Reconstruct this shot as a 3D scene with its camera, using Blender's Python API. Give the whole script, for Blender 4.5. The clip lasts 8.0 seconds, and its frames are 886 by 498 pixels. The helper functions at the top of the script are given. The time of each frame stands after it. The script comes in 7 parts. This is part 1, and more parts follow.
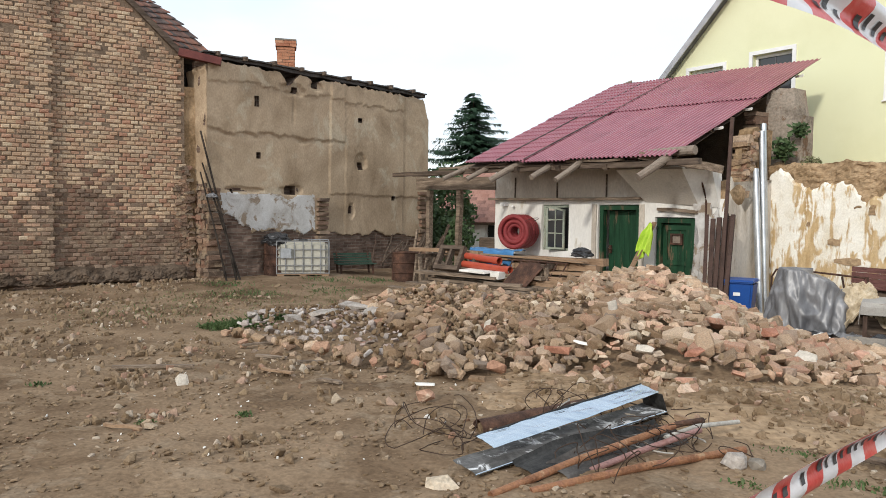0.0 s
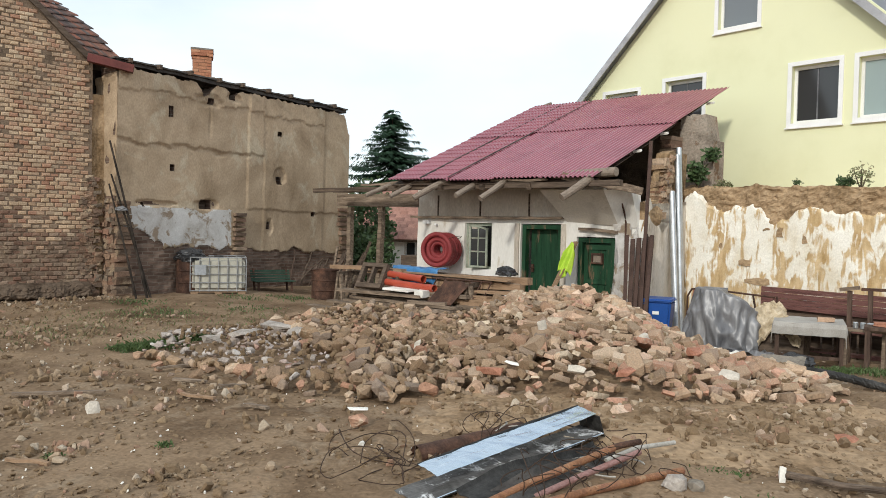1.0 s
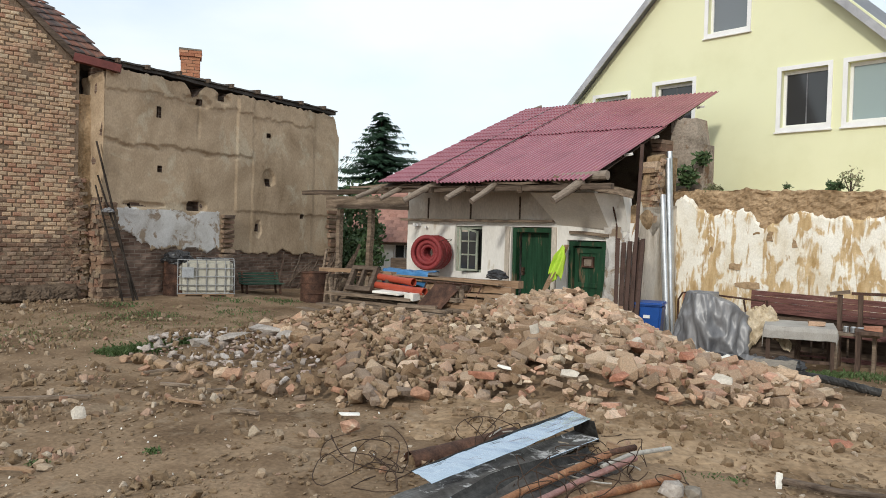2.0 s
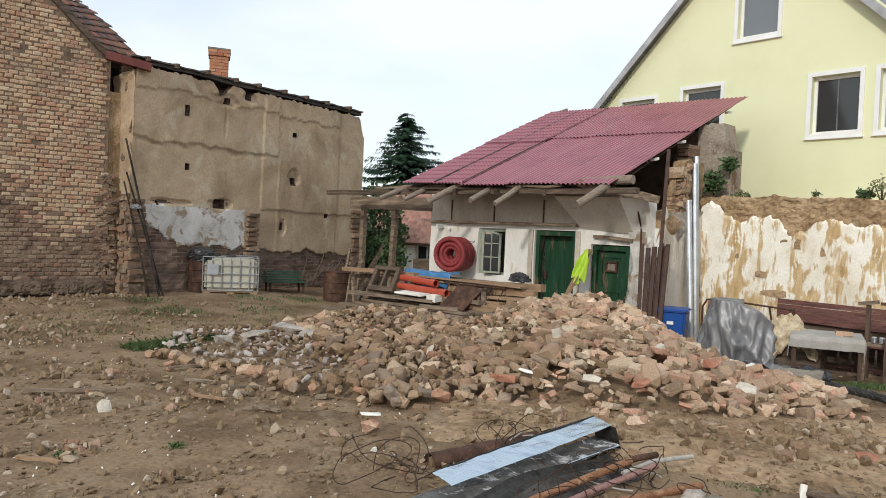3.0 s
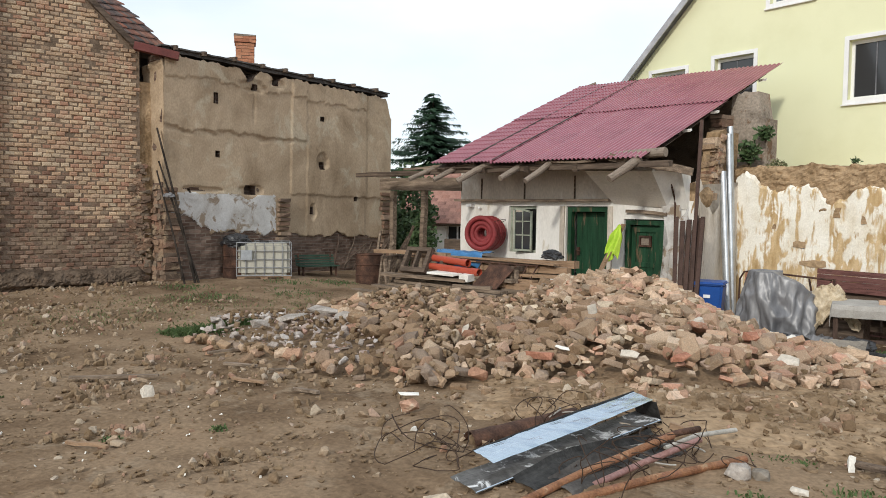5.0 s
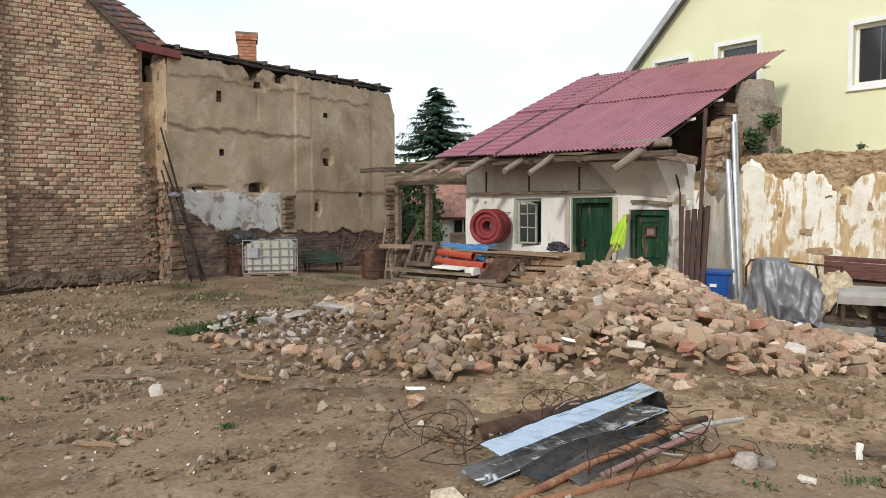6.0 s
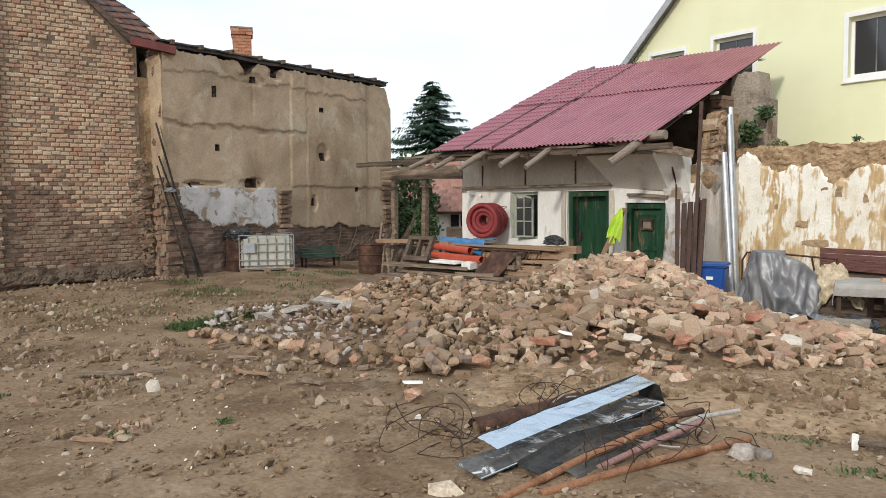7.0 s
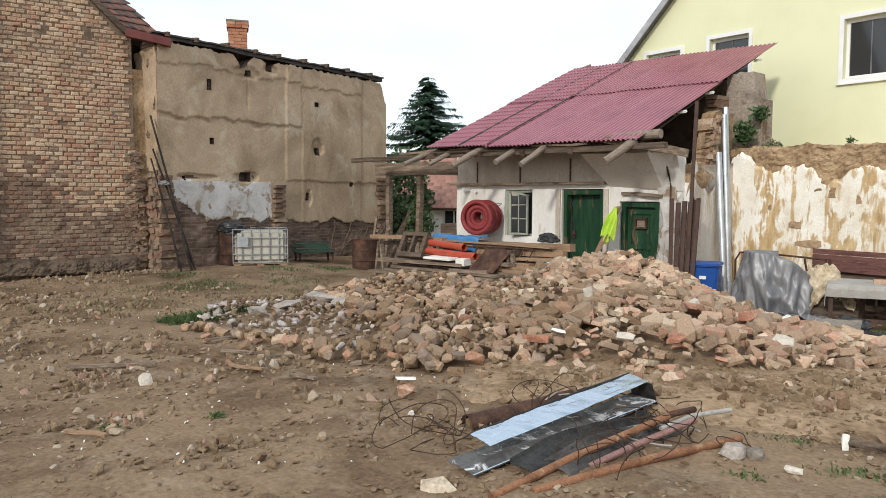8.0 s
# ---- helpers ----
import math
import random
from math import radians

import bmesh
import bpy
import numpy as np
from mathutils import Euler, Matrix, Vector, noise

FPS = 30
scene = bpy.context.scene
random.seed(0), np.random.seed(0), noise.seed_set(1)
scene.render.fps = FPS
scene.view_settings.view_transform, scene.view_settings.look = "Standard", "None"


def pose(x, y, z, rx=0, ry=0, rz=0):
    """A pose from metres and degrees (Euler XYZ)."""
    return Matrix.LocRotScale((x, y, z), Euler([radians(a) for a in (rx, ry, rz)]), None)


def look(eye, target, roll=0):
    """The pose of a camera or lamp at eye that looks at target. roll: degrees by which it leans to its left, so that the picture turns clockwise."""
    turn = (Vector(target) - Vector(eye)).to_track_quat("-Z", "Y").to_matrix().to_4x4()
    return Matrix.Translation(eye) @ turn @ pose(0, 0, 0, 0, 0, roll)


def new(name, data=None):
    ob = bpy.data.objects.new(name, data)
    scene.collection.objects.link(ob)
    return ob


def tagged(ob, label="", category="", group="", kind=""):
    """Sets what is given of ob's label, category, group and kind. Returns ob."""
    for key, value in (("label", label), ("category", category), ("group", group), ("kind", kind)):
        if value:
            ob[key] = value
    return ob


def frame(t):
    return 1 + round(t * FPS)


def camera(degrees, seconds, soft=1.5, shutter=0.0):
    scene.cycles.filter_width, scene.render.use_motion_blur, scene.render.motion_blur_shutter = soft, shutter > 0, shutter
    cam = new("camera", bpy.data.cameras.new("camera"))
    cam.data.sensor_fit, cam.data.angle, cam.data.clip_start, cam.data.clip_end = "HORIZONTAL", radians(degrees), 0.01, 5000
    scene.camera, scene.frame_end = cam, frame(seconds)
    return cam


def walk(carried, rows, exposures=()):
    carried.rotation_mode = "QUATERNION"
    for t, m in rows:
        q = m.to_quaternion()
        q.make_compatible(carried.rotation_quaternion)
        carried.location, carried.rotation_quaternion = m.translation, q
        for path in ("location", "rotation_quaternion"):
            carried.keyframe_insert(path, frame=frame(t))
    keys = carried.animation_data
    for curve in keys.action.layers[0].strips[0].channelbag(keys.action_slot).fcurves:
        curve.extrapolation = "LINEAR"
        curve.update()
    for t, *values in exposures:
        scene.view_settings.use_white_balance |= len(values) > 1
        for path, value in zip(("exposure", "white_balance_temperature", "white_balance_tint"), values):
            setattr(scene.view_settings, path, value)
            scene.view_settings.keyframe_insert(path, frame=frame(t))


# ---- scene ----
cam = camera(61.3, 8.0, soft=0.9)
PATH = [
    (0, (0.498, -0.876, 1.703), (0.256, 1.107, 1.602), 0.6),
    (0.5, (0.396, -0.843, 1.709), (0.276, 1.152, 1.638), 0.4),
    (1, (0.308, -0.74, 1.719), (0.295, 1.259, 1.666), 1.3),
    (1.2, (0.275, -0.715, 1.714), (0.284, 1.284, 1.662), 1.2),
    (2.3, (0.265, -0.669, 1.724), (0.284, 1.331, 1.685), 1.5),
    (2.5, (0.268, -0.687, 1.726), (0.273, 1.312, 1.69), 1.7),
    (3, (0.255, -0.677, 1.724), (0.214, 1.322, 1.681), 2.5),
    (3.5, (0.25, -0.672, 1.718), (0.181, 1.326, 1.662), 2.7),
    (4, (0.243, -0.671, 1.719), (0.153, 1.325, 1.644), 2.7),
    (4.5, (0.235, -0.661, 1.717), (0.127, 1.334, 1.63), 2.4),
    (4.7, (0.227, -0.649, 1.708), (0.115, 1.345, 1.617), 1.6),
    (5.8, (0.215, -0.651, 1.713), (0.085, 1.342, 1.601), -0.0),
    (6, (0.24, -0.652, 1.713), (0.105, 1.34, 1.599), -0.3),
    (6.5, (0.245, -0.643, 1.709), (0.112, 1.349, 1.589), -0.8),
    (7, (0.245, -0.652, 1.71), (0.118, 1.34, 1.581), -0.6),
    (7.5, (0.243, -0.648, 1.711), (0.124, 1.343, 1.576), -0.4),
    (8, (0.236, -0.652, 1.712), (0.126, 1.34, 1.573), 0.1),
]
walk(cam, [(t, look(e, g, r)) for t, e, g, r in PATH], [(0, 0.23, 6310, 9), (0.5, 0.23, 6320, 8), (1.0, 0.17, 6330, 7), (3.5, 0.06, 6340, 8), (4.5, 0.1, 6340, 8), (6.0, 0.19, 6310, 9), (8.0, 0.21, 6310, 9)])

# ---- light ----
SUN_AZ, SUN_EL = (-0.40, -0.917), 27.0
world = bpy.data.worlds.new("sky")
scene.world = world
world.use_nodes = True
wn, wl = world.node_tree.nodes, world.node_tree.links
sky = wn.new("ShaderNodeTexSky")
sky.sky_type, sky.sun_disc = "NISHITA", False
sky.sun_elevation, sky.sun_rotation = radians(SUN_EL), math.atan2(SUN_AZ[0], SUN_AZ[1])
sky_gain = wn.new("ShaderNodeVectorMath")
sky_gain.operation = "SCALE"
sky_gain.inputs[3].default_value = 0.16
wl.new(sky.outputs[0], sky_gain.inputs[0])
cloud_at = wn.new("ShaderNodeTexCoord")
cloud_map = wn.new("ShaderNodeMapping")
cloud_map.inputs["Scale"].default_value = (1.6, 1.6, 4.0)
wl.new(cloud_at.outputs["Generated"], cloud_map.inputs[0])
cloud = wn.new("ShaderNodeTexNoise")
cloud.inputs["Scale"].default_value, cloud.inputs["Detail"].default_value = 1.5, 6
wl.new(cloud_map.outputs[0], cloud.inputs["Vector"])
cloud_ramp = wn.new("ShaderNodeMapRange")
cloud_ramp.inputs[1].default_value, cloud_ramp.inputs[2].default_value = 0.35, 0.62
cloud_ramp.inputs[3].default_value, cloud_ramp.inputs[4].default_value = 0.62, 0.99
wl.new(cloud.outputs[0], cloud_ramp.inputs[0])
sky_mix = wn.new("ShaderNodeMix")
sky_mix.data_type = "RGBA"
sky_mix.inputs[7].default_value = (0.94, 0.975, 1.0, 1)
wl.new(cloud_ramp.outputs[0], sky_mix.inputs[0])
wl.new(sky_gain.outputs[0], sky_mix.inputs[6])
wl.new(sky_mix.outputs[2], wn["Background"].inputs[0])
wn["Background"].inputs[1].default_value = 1.02
sun = new("sun", bpy.data.lights.new("sun", "SUN"))
sun.data.energy, sun.data.angle, sun.data.color = 1.7, radians(5), (1.0, 0.93, 0.82)
sun.matrix_world = look((SUN_AZ[0] * 40, SUN_AZ[1] * 40, 40 * math.tan(radians(SUN_EL))), (0, 0, 0))
scene.view_settings.exposure = 0.0

# ---- materials ----
def surface(name, cols, scale=3.0, rough=0.85, bump=0.3, grain=60.0, stretch=(1, 1, 1), metal=0.0, rand="", tint=0.25, spots=None, spec=0.3, warp=0.0):
    """Two-scale noise colour with fine relief. rand: 'object' or 'island' picks the colour for each piece. spots: colour, scale, threshold."""
    m = bpy.data.materials.new(name)
    m.use_nodes = True
    n, l = m.node_tree.nodes, m.node_tree.links
    p = n["Principled BSDF"]
    p.inputs["Roughness"].default_value, p.inputs["Metallic"].default_value = rough, metal
    p.inputs["Specular IOR Level"].default_value = spec
    tc, mp = n.new("ShaderNodeTexCoord"), n.new("ShaderNodeMapping")
    mp.inputs["Scale"].default_value = stretch
    l.new(tc.outputs["Object"], mp.inputs[0])
    big, fine = n.new("ShaderNodeTexNoise"), n.new("ShaderNodeTexNoise")
    big.inputs["Scale"].default_value, big.inputs["Detail"].default_value, big.inputs["Roughness"].default_value = scale, 7, 0.62
    fine.inputs["Scale"].default_value, fine.inputs["Detail"].default_value = grain, 4
    big.inputs["Distortion"].default_value = warp
    l.new(mp.outputs[0], big.inputs["Vector"])
    l.new(mp.outputs[0], fine.inputs["Vector"])
    ramp = n.new("ShaderNodeValToRGB")
    while len(ramp.color_ramp.elements) < len(cols):
        ramp.color_ramp.elements.new(0.5)
    for i, c in enumerate(cols):
        e = ramp.color_ramp.elements[i]
        e.position = i / max(1, len(cols) - 1) if rand else 0.3 + 0.4 * i / max(1, len(cols) - 1)
        e.color = (*c, 1)
    if rand:
        src = n.new("ShaderNodeObjectInfo" if rand == "object" else "ShaderNodeNewGeometry")
        l.new(src.outputs["Random" if rand == "object" else "Random Per Island"], ramp.inputs[0])
    else:
        l.new(big.outputs[0], ramp.inputs[0])
    col = ramp.outputs[0]
    if spots:
        sn = n.new("ShaderNodeTexNoise")
        sn.inputs["Scale"].default_value, sn.inputs["Detail"].default_value, sn.inputs["Roughness"].default_value = spots[1], 6, 0.65
        sn.inputs["Distortion"].default_value = warp
        l.new(mp.outputs[0], sn.inputs["Vector"])
        mr = n.new("ShaderNodeMapRange")
        mr.inputs[1].default_value, mr.inputs[2].default_value = spots[2], spots[2] + 0.07
        l.new(sn.outputs[0], mr.inputs[0])
        mx = n.new("ShaderNodeMix")
        mx.data_type = "RGBA"
        l.new(mr.outputs[0], mx.inputs[0])
        l.new(col, mx.inputs[6])
        mx.inputs[7].default_value = (*spots[0], 1)
        col = mx.outputs[2]
    both = n.new("ShaderNodeMath")
    both.operation = "ADD"
    l.new(fine.outputs[0], both.inputs[0])
    l.new(big.outputs[0], both.inputs[1])
    val = n.new("ShaderNodeMapRange")
    val.inputs[1].default_value, val.inputs[2].default_value = 0.7, 1.3
    val.inputs[3].default_value, val.inputs[4].default_value = 1 - tint, 1 + tint
    l.new(both.outputs[0], val.inputs[0])
    hsv = n.new("ShaderNodeHueSaturation")
    l.new(col, hsv.inputs["Color"])
    l.new(val.outputs[0], hsv.inputs["Value"])
    l.new(hsv.outputs[0], p.inputs["Base Color"])
    if bump:
        bp = n.new("ShaderNodeBump")
        bp.inputs["Strength"].default_value, bp.inputs["Distance"].default_value = bump, 0.02
        l.new(both.outputs[0], bp.inputs["Height"])
        l.new(bp.outputs[0], p.inputs["Normal"])
    return m


def glass(name, tone):
    m = bpy.data.materials.new(name)
    m.use_nodes = True
    p = m.node_tree.nodes["Principled BSDF"]
    p.inputs["Base Color"].default_value, p.inputs["Roughness"].default_value = (*tone, 1), 0.06
    p.inputs["Specular IOR Level"].default_value = 0.7
    return m


SOIL = surface("soil", [(0.112, 0.072, 0.043), (0.18, 0.121, 0.075), (0.235, 0.167, 0.108), (0.2, 0.138, 0.088)], 0.8, 0.95, 0.5, 30, tint=0.34, spots=((0.25, 0.185, 0.125), 2.2, 0.56), spec=0.1, warp=0.5)
EARTH = surface("dry_earth", [(0.235, 0.153, 0.081), (0.343, 0.240, 0.144), (0.412, 0.297, 0.186)], 2.4, 0.95, 0.9, 22, tint=0.35, spec=0.1)
STONE_COLS = [(0.282, 0.175, 0.106), (0.399, 0.264, 0.167), (0.501, 0.345, 0.222), (0.322, 0.211, 0.128), (0.476, 0.246, 0.162), (0.592, 0.424, 0.287), (0.347, 0.246, 0.180), (0.438, 0.295, 0.185), (0.527, 0.289, 0.198), (0.681, 0.522, 0.378), (0.361, 0.239, 0.144), (0.565, 0.368, 0.251)]


def calm(cols, k, gain=1.0):
    """The same colours with part of their saturation taken out."""
    return [tuple(gain * (c + (sum(q) / 3 - c) * k) for c in q) for q in cols]


STONE_COLS = calm(STONE_COLS, 0.12, 1.0) + [(0.22, 0.16, 0.11), (0.6, 0.5, 0.38), (0.3, 0.21, 0.14), (0.34, 0.25, 0.175)]
STONE = surface("rubble_stone", STONE_COLS, 9, 0.92, 0.6, 45, rand="object", tint=0.3, spots=((0.47, 0.38, 0.285), 5, 0.57), spec=0.1)
DARK_COLS = [(0.168, 0.110, 0.068), (0.235, 0.163, 0.106), (0.292, 0.206, 0.137), (0.191, 0.131, 0.088), (0.214, 0.169, 0.137), (0.337, 0.246, 0.171), (0.281, 0.159, 0.110), (0.404, 0.312, 0.230), (0.225, 0.154, 0.099)]
DARK_COLS = calm(DARK_COLS, -0.05, 1.2)
STONEDARK = surface("dusty_stone", DARK_COLS, 9, 0.92, 0.6, 45, rand="object", tint=0.3, spots=((0.3, 0.23, 0.155), 7, 0.6), spec=0.1)
STONESDARK = surface("dusty_stones", DARK_COLS, 9, 0.92, 0.6, 45, rand="island", tint=0.3, spots=((0.3, 0.23, 0.155), 7, 0.6), spec=0.1)
STONES = surface("rubble_stones", STONE_COLS, 9, 0.92, 0.6, 45, rand="island", tint=0.3, spots=((0.47, 0.38, 0.285), 5, 0.57), spec=0.1)
GREYS = surface("grey_rubble", [(0.26, 0.22, 0.19), (0.38, 0.335, 0.305), (0.34, 0.215, 0.17), (0.44, 0.395, 0.365), (0.27, 0.205, 0.16), (0.6, 0.56, 0.53), (0.22, 0.17, 0.138), (0.33, 0.28, 0.24)], 8, 0.92, 0.5, 45, rand="island", tint=0.3, spec=0.1)
CLOD = surface("soil_clods", [(0.15, 0.10, 0.06), (0.2, 0.14, 0.085), (0.25, 0.18, 0.115), (0.18, 0.125, 0.078), (0.23, 0.165, 0.105), (0.29, 0.215, 0.145)], 12, 0.95, 0.5, 60, rand="island", tint=0.25, spec=0.1)
PEBBLE = surface("pebbles", [(0.22, 0.155, 0.1), (0.3, 0.22, 0.15), (0.37, 0.29, 0.21), (0.2, 0.14, 0.088), (0.33, 0.2, 0.14), (0.45, 0.38, 0.3), (0.26, 0.19, 0.12)], 12, 0.92, 0.4, 60, rand="island", tint=0.25, spec=0.1)
BRICK_COLS = [(0.43, 0.295, 0.195), (0.5, 0.36, 0.24), (0.385, 0.215, 0.147), (0.53, 0.4, 0.28), (0.42, 0.25, 0.172), (0.53, 0.395, 0.265), (0.36, 0.26, 0.182), (0.57, 0.45, 0.32), (0.46, 0.318, 0.212), (0.37, 0.205, 0.14)]
BRICK = surface("old_brick", BRICK_COLS, 5, 0.9, 0.5, 70, rand="object", tint=0.34, spots=((0.35, 0.25, 0.175), 1.6, 0.53), spec=0.12)
BRICKS = surface("old_bricks", BRICK_COLS, 1.3, 0.9, 0.5, 70, rand="island", tint=0.34, spots=((0.35, 0.25, 0.175), 1.6, 0.53), spec=0.12)
LOW_COLS = [(0.15, 0.101, 0.073), (0.195, 0.128, 0.092), (0.25, 0.158, 0.112), (0.155, 0.113, 0.087), (0.22, 0.124, 0.088), (0.31, 0.228, 0.168), (0.18, 0.128, 0.096)]
LOWBRICKS = surface("damp_bricks", LOW_COLS, 5, 0.92, 0.5, 70, rand="island", tint=0.3, spots=((0.27, 0.2, 0.14), 2.2, 0.52), spec=0.12)
LOWBRICK = surface("damp_brick", LOW_COLS, 5, 0.92, 0.5, 70, rand="object", tint=0.3, spots=((0.27, 0.2, 0.14), 2.2, 0.52), spec=0.12)
BRICKENDS = surface("broken_bricks", [(0.22, 0.137, 0.093), (0.3, 0.2, 0.138), (0.18, 0.122, 0.088), (0.25, 0.142, 0.1), (0.21, 0.167, 0.126), (0.15, 0.105, 0.078)], 4, 0.92, 0.6, 50, rand="island", tint=0.34, spots=((0.3, 0.225, 0.155), 3, 0.52), spec=0.1)
CHIMBRICK = surface("chimney_brick", [(0.40, 0.17, 0.10), (0.46, 0.22, 0.13), (0.36, 0.15, 0.09), (0.5, 0.27, 0.17)], 6, 0.9, 0.4, 60, rand="object", spec=0.12)
MORTAR = surface("mortar", [(0.11, 0.078, 0.055), (0.22, 0.162, 0.117), (0.165, 0.12, 0.085)], 2.2, 0.95, 0.6, 40, spec=0.1)
PLASTER = surface("ochre_plaster", [(0.3, 0.218, 0.14), (0.385, 0.29, 0.197), (0.45, 0.347, 0.243), (0.36, 0.27, 0.183)], 0.9, 0.95, 0.3, 32, (1, 1, 0.7), tint=0.2, spots=((0.48, 0.4, 0.295), 1.1, 0.56), spec=0.1, warp=0.6)
ENDPLASTER = surface("streaked_end_plaster", [(0.46, 0.385, 0.295), (0.66, 0.6, 0.52), (0.56, 0.49, 0.4)], 1.6, 0.93, 0.4, 30, (3, 3, 0.5), tint=0.22, spots=((0.36, 0.27, 0.18), 2.4, 0.57), spec=0.1)
LIME = surface("limewash", [(0.4, 0.36, 0.32), (0.56, 0.54, 0.52), (0.63, 0.62, 0.61)], 1.8, 0.9, 0.4, 30, tint=0.12, spots=((0.30, 0.235, 0.175), 3.2, 0.525), spec=0.1, warp=0.6)
WHITEWALL = surface("whitewashed_plaster", [(0.66, 0.63, 0.58), (0.78, 0.76, 0.72), (0.82, 0.80, 0.77)], 1.5, 0.9, 0.25, 30, (1, 1, 0.4), tint=0.08, spots=((0.56, 0.50, 0.41), 1.9, 0.62), spec=0.1)
# weathered plaster, its grey also holding the shade cast by the eaves
SOFFIT = surface("weathered_shaded_plaster", [(0.42, 0.36, 0.3), (0.58, 0.52, 0.45), (0.48, 0.42, 0.35)], 1.1, 0.92, 0.25, 30, (1, 1, 0.5), tint=0.18, spots=((0.66, 0.62, 0.56), 1.5, 0.58), spec=0.1, warp=0.5)
YELLOW = surface("yellow_render", [(0.741, 0.745, 0.487), (0.777, 0.783, 0.534), (0.760, 0.764, 0.508)], 0.5, 0.9, 0.12, 120, tint=0.05, spec=0.15)
WHITE = surface("white_paint", [(0.78, 0.78, 0.78), (0.84, 0.84, 0.84)], 2, 0.5, 0.05, 40, tint=0.05)
WOOD = surface("grey_wood", [(0.125, 0.093, 0.068), (0.21, 0.158, 0.116), (0.3, 0.235, 0.178)], 4, 0.85, 0.5, 30, (0.5, 5, 5), rand="", tint=0.3)
WOODDARK = surface("dark_wood", [(0.06, 0.043, 0.032), (0.11, 0.08, 0.06), (0.16, 0.12, 0.09)], 4, 0.85, 0.5, 30, (0.5, 5, 5), tint=0.3)
BROWNWOOD = surface("brown_wood", [(0.055, 0.034, 0.025), (0.085, 0.054, 0.04), (0.125, 0.083, 0.062)], 4, 0.8, 0.4, 30, (5, 5, 0.6), tint=0.3)
WOODPALE = surface("pale_wood", [(0.24, 0.15, 0.09), (0.33, 0.22, 0.14), (0.28, 0.18, 0.11)], 4, 0.8, 0.4, 30, (0.5, 5, 5), tint=0.25)
LOG = surface("bare_log", [(0.172, 0.135, 0.105), (0.254, 0.205, 0.164), (0.205, 0.164, 0.130)], 5, 0.8, 0.4, 30, (4, 0.6, 4), tint=0.25)
RUST = surface("rust", [(0.05, 0.029, 0.022), (0.085, 0.046, 0.033), (0.14, 0.072, 0.047)], 6, 0.8, 0.5, 60, metal=0.15, tint=0.35)
RUSTBAR = surface("rusty_bar", [(0.05, 0.031, 0.025), (0.085, 0.052, 0.042), (0.065, 0.038, 0.03)], 6, 0.8, 0.4, 60, metal=0.1, tint=0.3)
CAGE = surface("dull_cage_steel", [(0.24, 0.245, 0.25), (0.36, 0.365, 0.37)], 6, 0.5, 0.08, 50, metal=0.4, tint=0.15)
RUSTPIPE = surface("rusty_pipe", [(0.23, 0.10, 0.05), (0.33, 0.16, 0.08), (0.20, 0.09, 0.06)], 7, 0.6, 0.4, 60, metal=0.3, tint=0.3, spots=((0.42, 0.27, 0.16), 9, 0.6), spec=0.4)
PINKPIPE = surface("oxide_pipe", [(0.26, 0.13, 0.11), (0.35, 0.2, 0.18), (0.2, 0.09, 0.07)], 7, 0.5, 0.3, 60, metal=0.3, spec=0.4)
ZINC = surface("zinc_sheet", [(0.386, 0.479, 0.594), (0.521, 0.609, 0.702), (0.437, 0.531, 0.639)], 3, 0.16, 0.05, 40, (1, 4, 1), metal=0.9, tint=0.06, spots=((0.36, 0.37, 0.38), 9, 0.66))
# tar black, deepened further to carry the shade beneath the scrap strip
TIN = surface("tarred_shaded_tin", [(0.012, 0.012, 0.012), (0.026, 0.025, 0.024), (0.05, 0.048, 0.046)], 5, 0.6, 0.35, 40, metal=0.1, tint=0.3, spots=((0.4, 0.4, 0.39), 4.6, 0.68))
TINGREY = surface("weathered_tin", [(0.06, 0.057, 0.053), (0.11, 0.105, 0.1), (0.16, 0.155, 0.148)], 4, 0.45, 0.25, 40, metal=0.25, tint=0.3, spots=((0.7, 0.7, 0.7), 7, 0.555), warp=0.8)
GALV = surface("galvanised_steel", [(0.480, 0.504, 0.528), (0.576, 0.600, 0.624)], 6, 0.35, 0.06, 50, metal=0.9, tint=0.12)
LOOSE = surface("loose_soil", [(0.17, 0.11, 0.063), (0.26, 0.178, 0.108), (0.325, 0.232, 0.147), (0.23, 0.157, 0.094)], 1.6, 0.95, 0.7, 20, tint=0.36, spots=((0.32, 0.235, 0.155), 4.5, 0.57), spec=0.1)
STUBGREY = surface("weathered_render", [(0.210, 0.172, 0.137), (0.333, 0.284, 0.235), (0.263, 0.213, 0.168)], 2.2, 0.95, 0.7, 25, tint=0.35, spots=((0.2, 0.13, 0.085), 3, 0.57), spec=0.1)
ROOFRED = surface("red_roof_sheet", [(0.254, 0.082, 0.110), (0.313, 0.108, 0.140), (0.284, 0.098, 0.117)], 1.2, 0.33, 0.06, 50, tint=0.12, spots=((0.34, 0.15, 0.12), 2.4, 0.62), spec=0.5)
TILE = surface("clay_roof_tile", [(0.17, 0.10, 0.08), (0.10, 0.085, 0.08), (0.28, 0.12, 0.08), (0.13, 0.11, 0.10), (0.33, 0.15, 0.1)], 7, 0.9, 0.5, 50, rand="object", tint=0.3, spec=0.15)
TILEFAR = surface("old_red_tiles", [(0.26, 0.13, 0.10), (0.34, 0.19, 0.15), (0.22, 0.12, 0.10)], 6, 0.9, 0.5, 30, rand="object", tint=0.25, spec=0.15)
